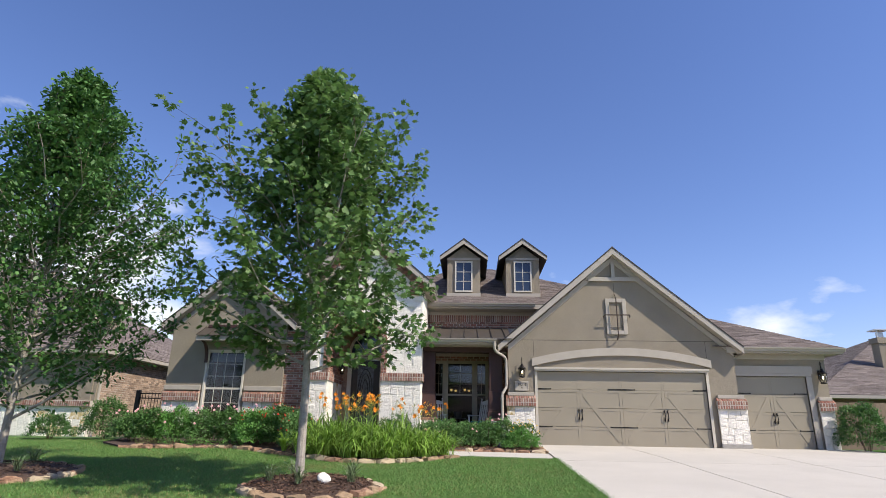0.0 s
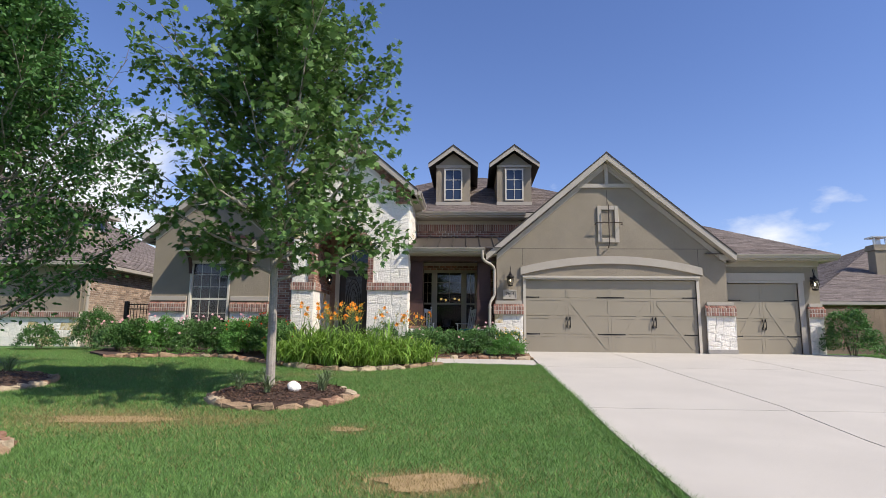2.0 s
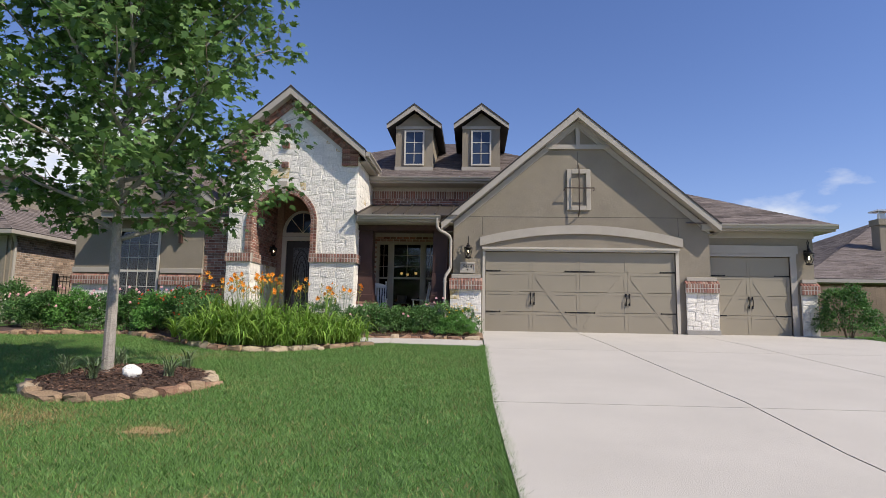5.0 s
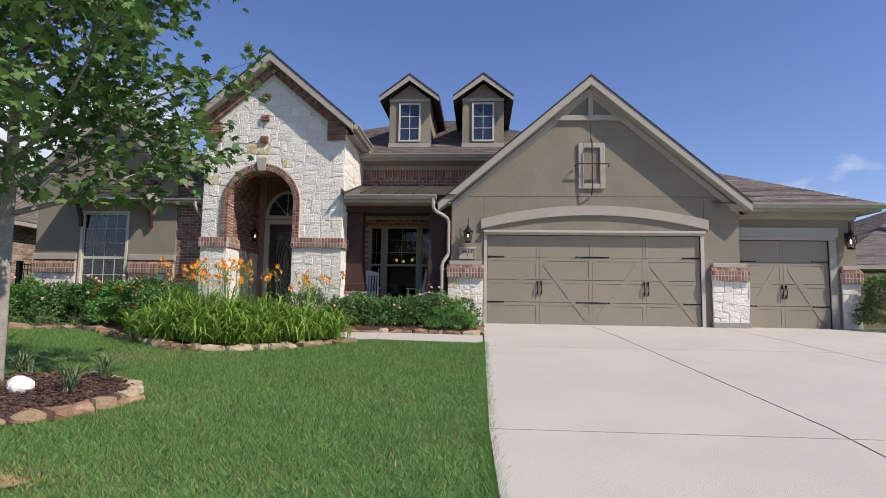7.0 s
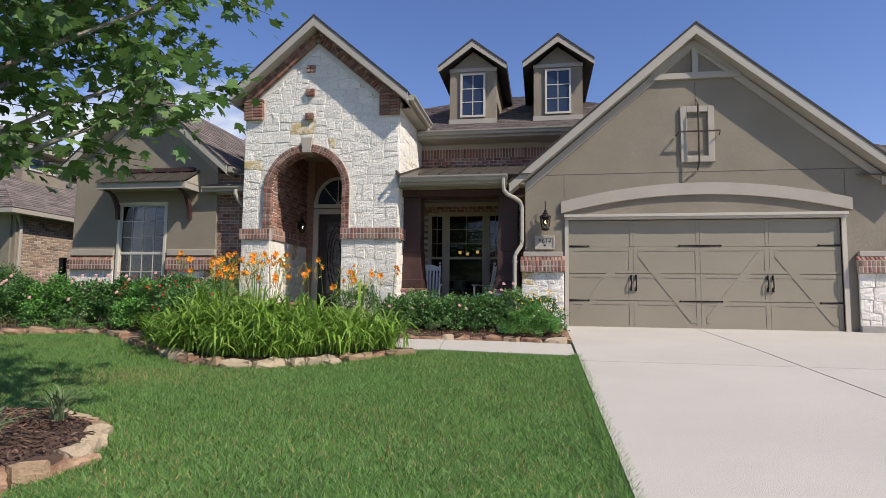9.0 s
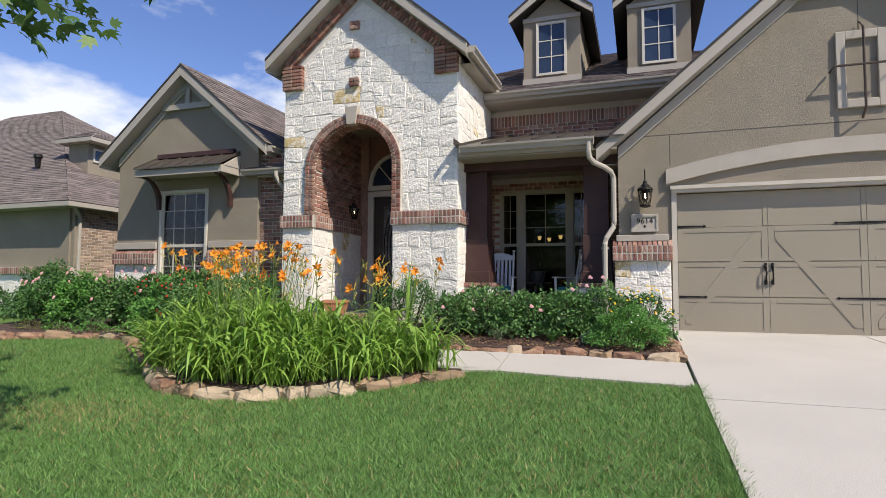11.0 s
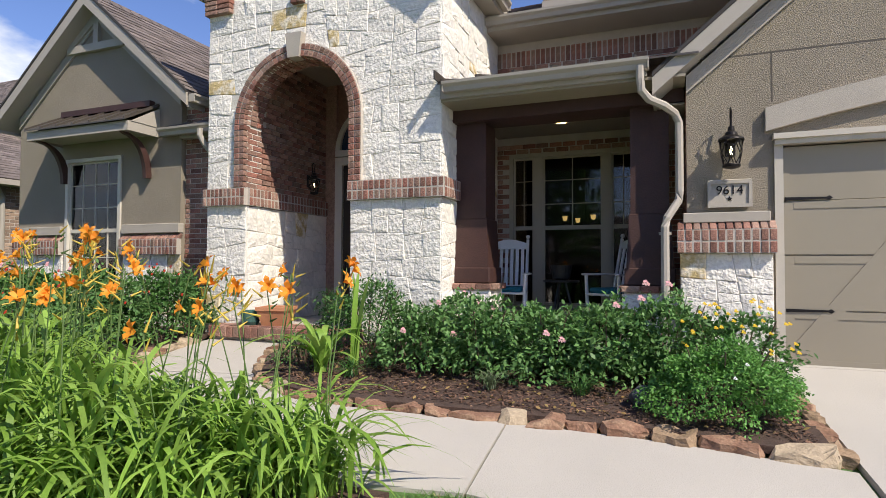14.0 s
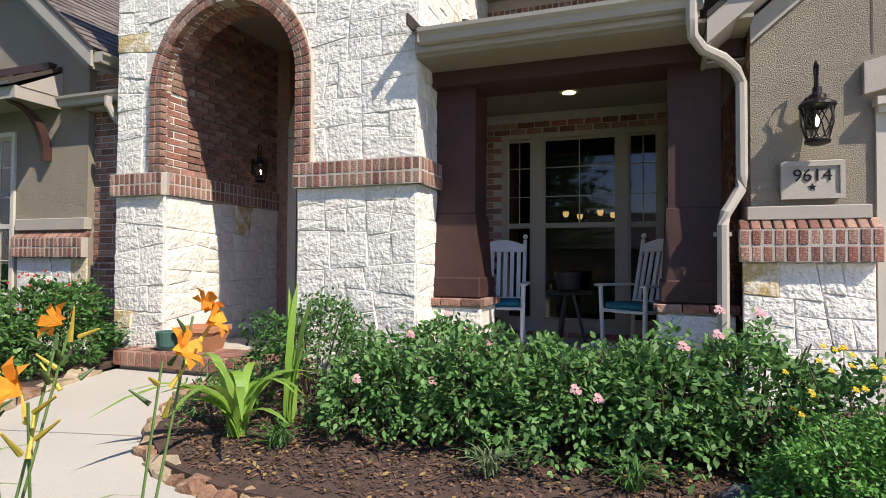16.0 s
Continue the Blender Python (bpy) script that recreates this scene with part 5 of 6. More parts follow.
part("pot", lathe(bmesh.new(), [(0.09, 0), (0.12, 0.02), (0.14, 0.14), (0.15, 0.2), (0.13, 0.2), (0.12, 0.15)], 18), BLACKP, pt)
TERRA = mat("terracotta", (0.48, 0.22, 0.11), 0.85, 0.12, 10, 0.3, 120)
GLAZE = mat("green_glaze", (0.05, 0.12, 0.10), 0.3, 0.2, 8)
gp = thing("flower_pot", "green glazed round pot on the brick step", "pot", (-3.42, 16.66, 0.795))
part("pot", lathe(bmesh.new(), [(0.085, 0), (0.115, 0.05), (0.125, 0.14), (0.13, 0.19), (0.115, 0.19), (0.11, 0.15)], 20), GLAZE, gp)
pp = thing("planter_box", "square terracotta planter on the brick step", "planter", (-3.12, 16.80, 0.795), 14)
b = bmesh.new()
rings = [[b.verts.new((sx * h, sy * h, z)) for sx, sy in ((-1, -1), (1, -1), (1, 1), (-1, 1))] for h, z in ((0.14, 0), (0.19, 0.19), (0.205, 0.195), (0.205, 0.24), (0.18, 0.24), (0.17, 0.16))]
for p, q in zip(rings, rings[1:]):
    for k in range(4):
        b.faces.new((p[k], p[(k + 1) % 4], q[(k + 1) % 4], q[k]))
b.faces.new(rings[0][::-1]); b.faces.new(rings[-1])
part("box", b, TERRA, pp)


# ---- plants ----
def leaf_mat(name, color, second, rough=0.5, trans=0.25, island=0.3):
    return mat(name, color, rough, 0.12, 3.0, 0.0, 60, island=island, second=second, trans=trans, spec=0.35)


MAPLE = leaf_mat("maple_leaf", (0.09, 0.18, 0.045), (0.155, 0.255, 0.08), trans=0.28)
DARKLEAF = leaf_mat("dark_leaf", (0.06, 0.15, 0.035), (0.10, 0.21, 0.055))
ROSELEAF = leaf_mat("rose_leaf", (0.09, 0.20, 0.055), (0.15, 0.28, 0.085))
BRIGHTLEAF = leaf_mat("bright_leaf", (0.10, 0.26, 0.05), (0.16, 0.34, 0.075))
LILYLEAF = leaf_mat("lily_leaf", (0.19, 0.33, 0.045), (0.29, 0.45, 0.09), trans=0.35)
STALK = leaf_mat("lily_stalk", (0.10, 0.16, 0.05), (0.13, 0.2, 0.06))
LIRIOPE = leaf_mat("variegated_leaf", (0.22, 0.27, 0.15), (0.10, 0.16, 0.06))
BLADE = leaf_mat("grass_blade", (0.115, 0.245, 0.055), (0.215, 0.355, 0.105), trans=0.35, rough=0.55)
STRAW = leaf_mat("dry_grass", (0.42, 0.30, 0.15), (0.28, 0.24, 0.09), trans=0.2)
DRYLEAF = leaf_mat("dry_leaf", (0.26, 0.16, 0.06), (0.36, 0.26, 0.10))
BARK = mat("grey_bark", (0.34, 0.30, 0.26), 0.95, 0.25, 14, 1.0, 70)
TWIG = mat("brown_twig", (0.10, 0.07, 0.045), 0.9, 0.2)
ORANGE = mat("orange_petal", (0.85, 0.25, 0.015), 0.6, 0.15, 12, island=0.12, second=(0.9, 0.36, 0.03), trans=0.3)
BUD = mat("yellow_bud", (0.65, 0.42, 0.06), 0.6, 0.15, second=(0.35, 0.38, 0.06), island=0.1)
PINK = mat("pink_petal", (0.75, 0.36, 0.38), 0.7, 0.15, 12, island=0.2, second=(0.8, 0.55, 0.52), trans=0.2)
RED = mat("red_petal", (0.55, 0.04, 0.015), 0.7, 0.15, 12, island=0.2, trans=0.2)
YELLOW = mat("yellow_petal", (0.8, 0.55, 0.03), 0.7, 0.1, 12, island=0.1, trans=0.2)
WHITEP = mat("white_petal", (0.75, 0.74, 0.72), 0.7, 0.1, 12, island=0.1, trans=0.2)
rng = np.random.default_rng(7)

OVAL = np.array([(0, 0, 0), (0.22, 0.3, 0.03), (0.24, 0.6, 0.02), (0, 1.0, -0.06), (-0.24, 0.6, 0.02), (-0.22, 0.3, 0.03)])
STAR = np.array([(0, 0, 0), (0.22, 0.10, 0.02), (0.52, 0.38, -0.05), (0.26, 0.46, 0.02), (0.40, 0.80, -0.05), (0.14, 0.68, 0.02), (0, 1.05, -0.06), (-0.14, 0.68, 0.02), (-0.40, 0.80, -0.05), (-0.26, 0.46, 0.02), (-0.52, 0.38, -0.05), (-0.22, 0.10, 0.02)])


def leaf_mesh(name, points, out, size, shape, material, parent, droop=0.3, spread=0.9):
    """Many small leaves, one island each, at points, growing roughly along `out`."""
    n, k = len(points), len(shape)
    y = out + rng.normal(0, spread, (n, 3)) + np.array((0, 0, -droop))
    y /= np.linalg.norm(y, axis=1)[:, None] + 1e-9
    up = np.tile((0.0, 0.0, 1.0), (n, 1)) + rng.normal(0, 0.45, (n, 3))
    x = np.cross(y, up)
    x /= np.linalg.norm(x, axis=1)[:, None] + 1e-9
    z = np.cross(x, y)
    s = size * rng.uniform(0.65, 1.25, n)
    v = points[:, None] + s[:, None, None] * (shape[None, :, :1] * x[:, None] + shape[None, :, 1:2] * y[:, None] + shape[None, :, 2:] * z[:, None])
    return fast_mesh(name, v.reshape(-1, 3), np.arange(n * k).reshape(n, k), material, parent)


def fast_mesh(name, verts, faces, material, parent=None):
    """One mesh from arrays of corners and of faces with the same number of corners."""
    n, k = faces.shape
    me = bpy.data.meshes.new(name)
    me.vertices.add(len(verts))
    me.vertices.foreach_set("co", np.ascontiguousarray(verts, dtype=np.float32).ravel())
    me.loops.add(n * k)
    me.loops.foreach_set("vertex_index", np.ascontiguousarray(faces, dtype=np.int32).ravel())
    me.polygons.add(n)
    me.polygons.foreach_set("loop_start", np.arange(0, n * k, k, dtype=np.int32))
    me.update(calc_edges=True)
    me.materials.append(material)
    ob = new(name, me)
    ob.parent = parent
    return ob


def tree(name, at, height, clear, widest, lean, label, leaf, size, limbs, twigs, per, seed, shape, low=0.75, trunk=0.075):
    """A young tree: tapered trunk, rising limbs with side twigs, and a crown of single leaves."""
    rnd = random.Random(seed)
    t = thing(name, label, "tree", at)
    tops = [Vector((lean[0] * k / 10 + rnd.uniform(-0.02, 0.02), lean[1] * k / 10 + rnd.uniform(-0.02, 0.02), height * 0.93 * k / 10)) for k in range(11)]
    tops[0].z = -0.15
    b = bmesh.new()
    tube(b, [tops[0], tops[0] * 0.5 + Vector((0, 0, 0.12))] + tops[1:], trunk, 10, 0.012)
    part("trunk", b, BARK, t, "grey bark trunk")
    limb, tw = bmesh.new(), bmesh.new()
    pts, outs = [], []
    for i in range(limbs):
        f = i / (limbs - 1)
        h = clear + (height * 0.9 - clear) * f ** 0.9
        k = min(9, int(h / (height * 0.093)))
        base = tops[k].lerp(tops[k + 1], min(1, max(0, h / (height * 0.093) - k)))
        base.z = h
        a = i * 2.399 + rnd.uniform(-0.4, 0.4)
        prof = (low + (1 - low) * min(1, f / 0.3)) * (1 - 0.95 * max(0, (f - 0.3) / 0.7) ** 0.68)
        L = widest * prof * rnd.uniform(0.80, 1.16) + 0.12
        el = radians(rnd.uniform(8, 32) + 48 * f)
        d = Vector((math.cos(a) * math.cos(el), math.sin(a) * math.cos(el), math.sin(el)))
        line = [base + d * L * s * (1 + 0.25 * f) + Vector((0, 0, 0.14 * L * s * s)) + Vector((rnd.uniform(-1, 1), rnd.uniform(-1, 1), rnd.uniform(-1, 1))) * 0.04 * L for s in (0, 0.25, 0.5, 0.75, 1.0)]
        line[0] = base
        tube(limb, line, max(0.010, 0.030 * (1 - 0.7 * f)), 6, 0.005)
        for j in range(twigs):
            s = 0.18 + 0.82 * (j + rnd.random()) / twigs
            q = min(3, int(s * 4))
            p = line[q].lerp(line[q + 1], s * 4 - q)
            e = (d * 0.55 + Vector((rnd.uniform(-1, 1), rnd.uniform(-1, 1), rnd.uniform(-0.4, 0.9)))).normalized()
            w = L * rnd.uniform(0.16, 0.36) + 0.1
            tip = p + e * w
            tube(tw, [p, p.lerp(tip, 0.5) + Vector((0, 0, 0.02)), tip], 0.005, 4, 0.002)
            for _ in range(per):
                g = rnd.random() ** 0.6
                pts.append(p.lerp(tip, g) + Vector((rnd.gauss(0, 1), rnd.gauss(0, 1), rnd.gauss(0, 1))) * 0.075)
                outs.append(e)
    part("limb", limb, BARK, t)["kind"] = "stuff"
    part("twig", tw, TWIG, t)["kind"] = "stuff"
    leaf_mesh("crown", np.array([tuple(p) for p in pts]), np.array([tuple(p) for p in outs]), size, shape, leaf, t, droop=0.6)["kind"] = "stuff"
    return t


tree("maple_tree", (-1.82, 8.25, ground(8.25) + 0.15), 7.3, 1.55, 2.15, (-0.15, 0.1), "young maple with a grey trunk and full green crown", MAPLE, 0.108, 70, 14, 25, 3, STAR)
tree("oak_tree", (-7.2, 9.12, ground(9.12) + 0.15), 7.9, 0.7, 2.5, (0.0, 0.0), "dense green tree with low hanging branches", DARKLEAF, 0.105, 88, 17, 32, 4, OVAL, low=0.9)


def shrub(name, x, y, rx, ry, h, leaf, size, n, label, flowers=None, fn=0, fsize=0.05, shape=OVAL, seed=0, lift=0.0, stems=7, category="shrub", upright=0.0):
    """A shrub of stems and single leaves with an uneven outline, and blooms at its surface."""
    rs = np.random.default_rng(seed + 100)
    z0 = ground(y) + lift
    t = thing(name, label, category, (x, y, z0))
    b = bmesh.new()
    for i in range(stems):
        a = 2.4 * i
        e = rs.uniform(0.4, 0.75)
        tube(b, [(0.05 * math.cos(a), 0.05 * math.sin(a), -0.05), (rx * e * 0.6 * math.cos(a), ry * e * 0.6 * math.sin(a), h * 0.45), (rx * e * math.cos(a), ry * e * math.sin(a), h * 0.85)], 0.012, 5, 0.004)
    part("stem", b, TWIG, t)["kind"] = "stuff"
    d = rs.normal(0, 1, (n, 3))
    d /= np.linalg.norm(d, axis=1)[:, None]
    d[:, 2] = np.abs(d[:, 2]) * 1.25 - 0.40
    lump = np.array([noise.noise(Vector(p) * 2.3 + Vector((seed * 3.7, 0, 0))) for p in d])
    r = (1.0 + 0.6 * lump) * rs.uniform(0.5, 1.02, n) ** 0.35
    p = d * r[:, None] * np.array((rx, ry, h * 0.62)) + np.array((0, 0, h * 0.37))
    spike = rs.random(n) < 0.06
    p[spike] *= 1.10
    p = p[p[:, 2] > 0.02]
    o = p - np.array((0, 0, h * 0.3))
    o /= np.linalg.norm(o, axis=1)[:, None]
    leaf_mesh("foliage", p, o + np.array((0, 0, upright)), size, shape, leaf, t)["kind"] = "stuff"
    if flowers:
        for i in range(fn):
            a = rs.uniform(0, 2 * math.pi)
            e = rs.uniform(0.1, 1.2)
            fp = 1.07 * Vector((rx * 1.0 * math.cos(a) * math.cos(e), -abs(ry * 1.0 * math.sin(a) * math.cos(e)) if rs.random() < 0.8 else ry * math.sin(a) * math.cos(e), h * 0.42 + h * 0.62 * math.sin(e)))
            fb = bmesh.new()
            for k in range(9):
                g = k * 2.4
                rr = fsize * (0.3 + 0.7 * k / 9)
                m = Matrix.Translation(fp) @ pose(0, 0, 0, 50, 0, 0) @ pose(0, 0, 0, 0, 0, math.degrees(g)) @ pose(0, rr * 0.45, 0.0, -65 + 60 * k / 9, 0, 0)
                q = [fb.verts.new(m @ Vector(c)) for c in ((-rr * 0.3, -rr * 0.3, 0), (rr * 0.3, -rr * 0.3, 0), (rr * 0.45, rr * 0.4, 0.004), (0, rr * 0.6, 0.0), (-rr * 0.45, rr * 0.4, 0.004))]
                fb.faces.new(q)
            part("bloom", fb, flowers, t)
    return t


# beds of mulch
LEFT_FRONT = [(0.42, 13.12), (0.05, 12.68), (-0.40, 12.12), (-0.76, 11.86), (-1.10, 11.72), (-1.50, 11.66), (-2.0, 11.74), (-2.45, 12.05), (-3.0, 12.55), (-3.8, 13.05), (-4.6, 13.75), (-5.2, 14.2), (-6.2, 14.15), (-7.2, 13.75), (-8.0, 13.85), (-9.0, 14.8), (-9.4, 16.2)]
bed1 = structure(sheet("ground_bed_west", [(0.20, 13.12), (-0.1, 13.14), (-1.0, 13.22), (-2.2, 13.66), (-3.1, 14.46), (-3.68, 15.4), (-4.0, 16.3), (-4.05, 17.0)] + [(-9.3, 17.0)] + LEFT_FRONT[::-1], 0.012, MULCH, 0.5, 0.035), "dark bark mulch bed before the west wing", "flower bed")
RIGHT_EDGE = [(2.56, 15.6), (2.56, 14.31), (1.6, 14.46), (0.6, 14.50), (-0.4, 14.47), (-0.93, 14.50), (-1.41, 14.64), (-1.86, 14.96), (-2.29, 15.57), (-2.53, 16.1), (-2.60, 16.5)]
bed2 = structure(sheet("ground_bed_porch", RIGHT_EDGE + [(-2.5, 16.95), (2.56, 16.95)], 0.012, MULCH, 0.5, 0.045), "dark bark mulch bed before the porch", "flower bed")


RINGS = ((-1.66, 8.35, 0.96, 0.84), (-7.2, 9.05, 1.25, 1.1), (-4.45, 5.12, 1.0, 0.85))


def mound(x, y):
    """The height of the soil over the lawn inside the tree beds."""
    d = min(((x - cx) / rx) ** 2 + ((y - cy) / ry) ** 2 for cx, cy, rx, ry in RINGS)
    return 0.05 + 0.11 * max(0.0, 1 - d)


def ring_bed(name, cx, cy, rx, ry):
    bm = bmesh.new()
    rings = []
    for q in (0.06, 0.3, 0.55, 0.8, 1.0, 1.03):
        pts = [(cx + q * rx * math.cos(a), cy + q * ry * math.sin(a)) for a in (2 * math.pi * k / 30 for k in range(30))]
        rings.append([bm.verts.new((x, y, ground(y) + (mound(x, y) + 0.012 * noise.noise(Vector((x * 6, y * 6, 0))) if q < 1.02 else -0.03))) for x, y in pts])
    for a, b in zip(rings, rings[1:]):
        for k in range(30):
            bm.faces.new((a[k], b[k], b[(k + 1) % 30], a[(k + 1) % 30]))
    bm.faces.new(rings[0])
    return structure(part(name, bm, MULCH), "round mounded mulch bed under the tree", "flower bed")


for nm, r in zip(("ground_ring_maple", "ground_ring_oak", "ground_ring_near"), RINGS):
    ring_bed(nm, *r)

# edging stones
EDGE = [mat("edge_stone_tan", (0.30, 0.205, 0.125), 0.9, 0.25, 7, 0.8, 60), mat("edge_stone_rust", (0.25, 0.135, 0.085), 0.9, 0.3, 7, 0.9, 60, second=(0.34, 0.22, 0.14)), mat("edge_stone_cream", (0.42, 0.33, 0.225), 0.9, 0.2, 7, 0.8, 60)]


def edging(path, count_step, label, group, seed, size=(0.21, 0.12, 0.075), closed=False, picks=(0, 1, 1, 2)):
    rnd = random.Random(seed)
    pts = [Vector((*p, 0)) for p in path]
    if closed:
        pts.append(pts[0])
    lens = [(b - a).length for a, b in zip(pts, pts[1:])]
    s, total = 0.0, sum(lens)
    while s < total - 0.05:
        l = size[0] * rnd.uniform(0.55, 1.6)
        q, k = s + l / 2, 0
        while k < len(lens) - 1 and q > lens[k]:
            q -= lens[k]
            k += 1
        p = pts[k].lerp(pts[k + 1], min(1, q / lens[k]))
        d = (pts[k + 1] - pts[k]).normalized()
        bm = bmesh.new()
        w, h = size[1] * rnd.uniform(0.8, 1.3), size[2] * rnd.uniform(0.75, 1.3)
        bmesh.ops.create_cube(bm, size=2)
        bmesh.ops.subdivide_edges(bm, edges=bm.edges[:], cuts=2, use_grid_fill=True)
        for v in bm.verts:
            v.co = v.co.lerp(v.co.normalized() * 1.25, 0.40)
            v.co = Vector((v.co.x * (l / 2 - 0.004), v.co.y * w / 2, v.co.z * (h + 0.05) / 2 + (h - 0.05) / 2))
            q3 = v.co + p * 3
            v.co += Vector((noise.noise(q3 * 8), noise.noise(q3 * 8 + Vector((9, 0, 0))), noise.noise(q3 * 8 + Vector((0, 9, 0))))) * 0.052
        c = rnd.choice(picks)
        ob = part("edging_stone", bm, EDGE[c])
        ob.matrix_basis = pose(p.x, p.y, ground(p.y) - 0.012, rnd.uniform(-8, 8), rnd.uniform(-5, 5), math.degrees(math.atan2(d.y, d.x)) + rnd.uniform(-13, 13))
        tagged(ob, label[c], "stone", group)
        s += l + rnd.uniform(0.0, 0.035)
    return


LAB = ("tan rough edging stone along the bed", "rust-red rough edging stone along the bed", "cream rough edging stone along the bed")
edging(RIGHT_EDGE, 0.25, LAB, "edging stones of the porch bed", 1, size=(0.22, 0.13, 0.062), picks=(1, 1, 0, 1, 1, 2, 0))
edging(LEFT_FRONT[:15], 0.3, LAB, "edging stones of the west bed", 2, size=(0.28, 0.19, 0.07), picks=(0, 1, 1, 0, 2, 1))
edging([(-4.0, 16.3), (-3.74, 15.4), (-3.3, 14.75), (-2.9, 14.35)], 0.3, LAB, "edging stones of the west bed", 6, size=(0.25, 0.14, 0.09), picks=(0, 2, 1))
for (cx, cy, rx, ry), sd in zip(RINGS, (3, 4, 5)):
    edging([(cx + (rx + 0.02) * math.cos(a), cy + (ry + 0.02) * math.sin(a)) for a in (2 * math.pi * k / 26 for k in range(26))], 0.3, ("tan rough edging stone round the tree bed", "rust-red rough edging stone round the tree bed", "cream rough edging stone round the tree bed"), "edging stones of the tree rings", sd, size=(0.25, 0.15, 0.065), closed=True, picks=(0, 1, 0, 2))


def rock(x, y, s, m, label):
    bm = bmesh.new()
    bmesh.ops.create_icosphere(bm, subdivisions=3, radius=s)
    for v in bm.verts:
        v.co *= 1 + 0.4 * noise.noise(v.co * 9) + 0.12 * noise.noise(v.co * 40)
        v.co.z *= 0.8
    ob = part("garden_rock", bm, m)
    ob.location = (x, y, ground(y) + mound(x, y) + s * 0.45)
    tagged(ob, label, "rock")


rock(-1.41, 8.05, 0.10, mat("white_rock", (0.72, 0.70, 0.66), 0.9, 0.15, 9, 0.8, 40), "rough white rock in the mulch under the maple")
rock(1.55, 14.95, 0.12, mat("grey_rock", (0.08, 0.08, 0.085), 0.9, 0.2, 9, 0.8, 40), "dark grey rock in the mulch")


def strap_leaves(n, reach, h, width, rs, arch=1.0, seg=7, base=0.07, vary=0.0):
    """Long arching leaves from one root, as arrays of corners and quads."""
    V, F = [], []
    for i in range(n):
        a = rs.uniform(0, 2 * math.pi)
        L = h * rs.uniform(0.5, 1.15)
        out = reach * rs.uniform(0.35, 1.1)
        w = width * rs.uniform(0.7, 1.2)
        tw = rs.uniform(-0.6, 0.6)
        ar = arch * (1 + vary * rs.uniform(-1, 1))
        bx, by = base * rs.normal(), base * rs.normal()
        k0 = len(V)
        for s in range(seg + 1):
            t = s / seg
            r = out * (t ** 1.6)
            z = max(0.02, L * (1.75 * t - ar * 1.15 * t ** 2.3))
            ww = w * (0.55 + 0.9 * t) * (1 - t ** 3) + 0.0008
            side = Vector((-math.sin(a + tw * t), math.cos(a + tw * t), 0.25 * tw))
            c = Vector((bx + r * math.cos(a), by + r * math.sin(a), z))
            V += [tuple(c - side * ww / 2), tuple(c + side * ww / 2)]
        for s in range(seg):
            k = k0 + 2 * s
            F.append((k, k + 1, k + 3, k + 2))
    return np.array(V), np.array(F)


def lily_flower(bm, at, d, s, petals=6):
    """A six-petal trumpet, open along d."""
    z = d.normalized()
    x = z.cross(Vector((0.2, 0.1, 1))).normalized()
    y = z.cross(x)
    for k in range(petals):
        a = k * math.pi / 3
        o = x * math.cos(a) + y * math.sin(a)
        p = z.cross(o)
        w = s * (0.26 if k % 2 else 0.18)
        rows = [(0.02, 0.0, 0.1), (0.22, 0.35, 0.9), (0.62, 0.62, 1.0), (0.95, 0.52, 0.1)]
        q = [(bm.verts.new(at + o * s * r + z * s * h - p * w * f), bm.verts.new(at + o * s * r + z * s * h + p * w * f)) for r, h, f in rows]
        for m, n in zip(q, q[1:]):
            bm.faces.new((m[0], m[1], n[1], n[0]))


def daylily(at, seed, stalks, leaves=62, h=0.62, tall=1.1, label="clump of daylilies with long leaves and orange blooms"):
    rs = np.random.default_rng(seed)
    t = thing("daylily", label, "daylily", at, group="daylilies in the west bed")
    v, f = strap_leaves(leaves, 0.60, h * 1.06, 0.031, rs, arch=1.12, base=0.10, vary=0.3)
    v2, f2 = strap_leaves(leaves // 2, 0.40, h * 0.72, 0.028, rs, arch=1.2, base=0.13, vary=0.3)
    v, f = np.concatenate([v, v2]), np.concatenate([f, f2 + len(v)])
    fast_mesh("foliage", v, f, LILYLEAF, t)["kind"] = "stuff"
    for i in range(stalks):
        a = rs.uniform(0, 6.28)
        H = tall * rs.uniform(0.8, 1.12)
        lean = rs.uniform(0.05, 0.28)
        top = Vector((lean * math.cos(a), lean * math.sin(a), H))
        st = part("flower_stalk", tube(bmesh.new(), [(0.03 * math.cos(a), 0.03 * math.sin(a), 0), (top.x * 0.35, top.y * 0.35, H * 0.5), tuple(top)], 0.0045, 5, 0.003), STALK, t)
        for j in range(rs.integers(4, 8)):
            d = Vector((rs.normal(), rs.normal(), rs.uniform(0.4, 1.4))).normalized()
            p = top - Vector((0, 0, 0.028 * j)) + d * 0.03
            if j == 0 and rs.random() < 0.62 or j == 1 and rs.random() < 0.25:
                fb = bmesh.new()
                d2 = Vector((d.x, d.y - 0.4, 0.35)).normalized()
                lily_flower(fb, p, d2, rs.uniform(0.048, 0.062))
                part("flower", fb, ORANGE, st, "open orange bloom")
            else:
                L = rs.uniform(0.03, 0.10)
                b = tube(bmesh.new(), [p, p + d * L * 0.5, p + d * L], 0.0065, 6, 0.002)
                part("bud", b, BUD if L > 0.055 else STALK, st)
    return t


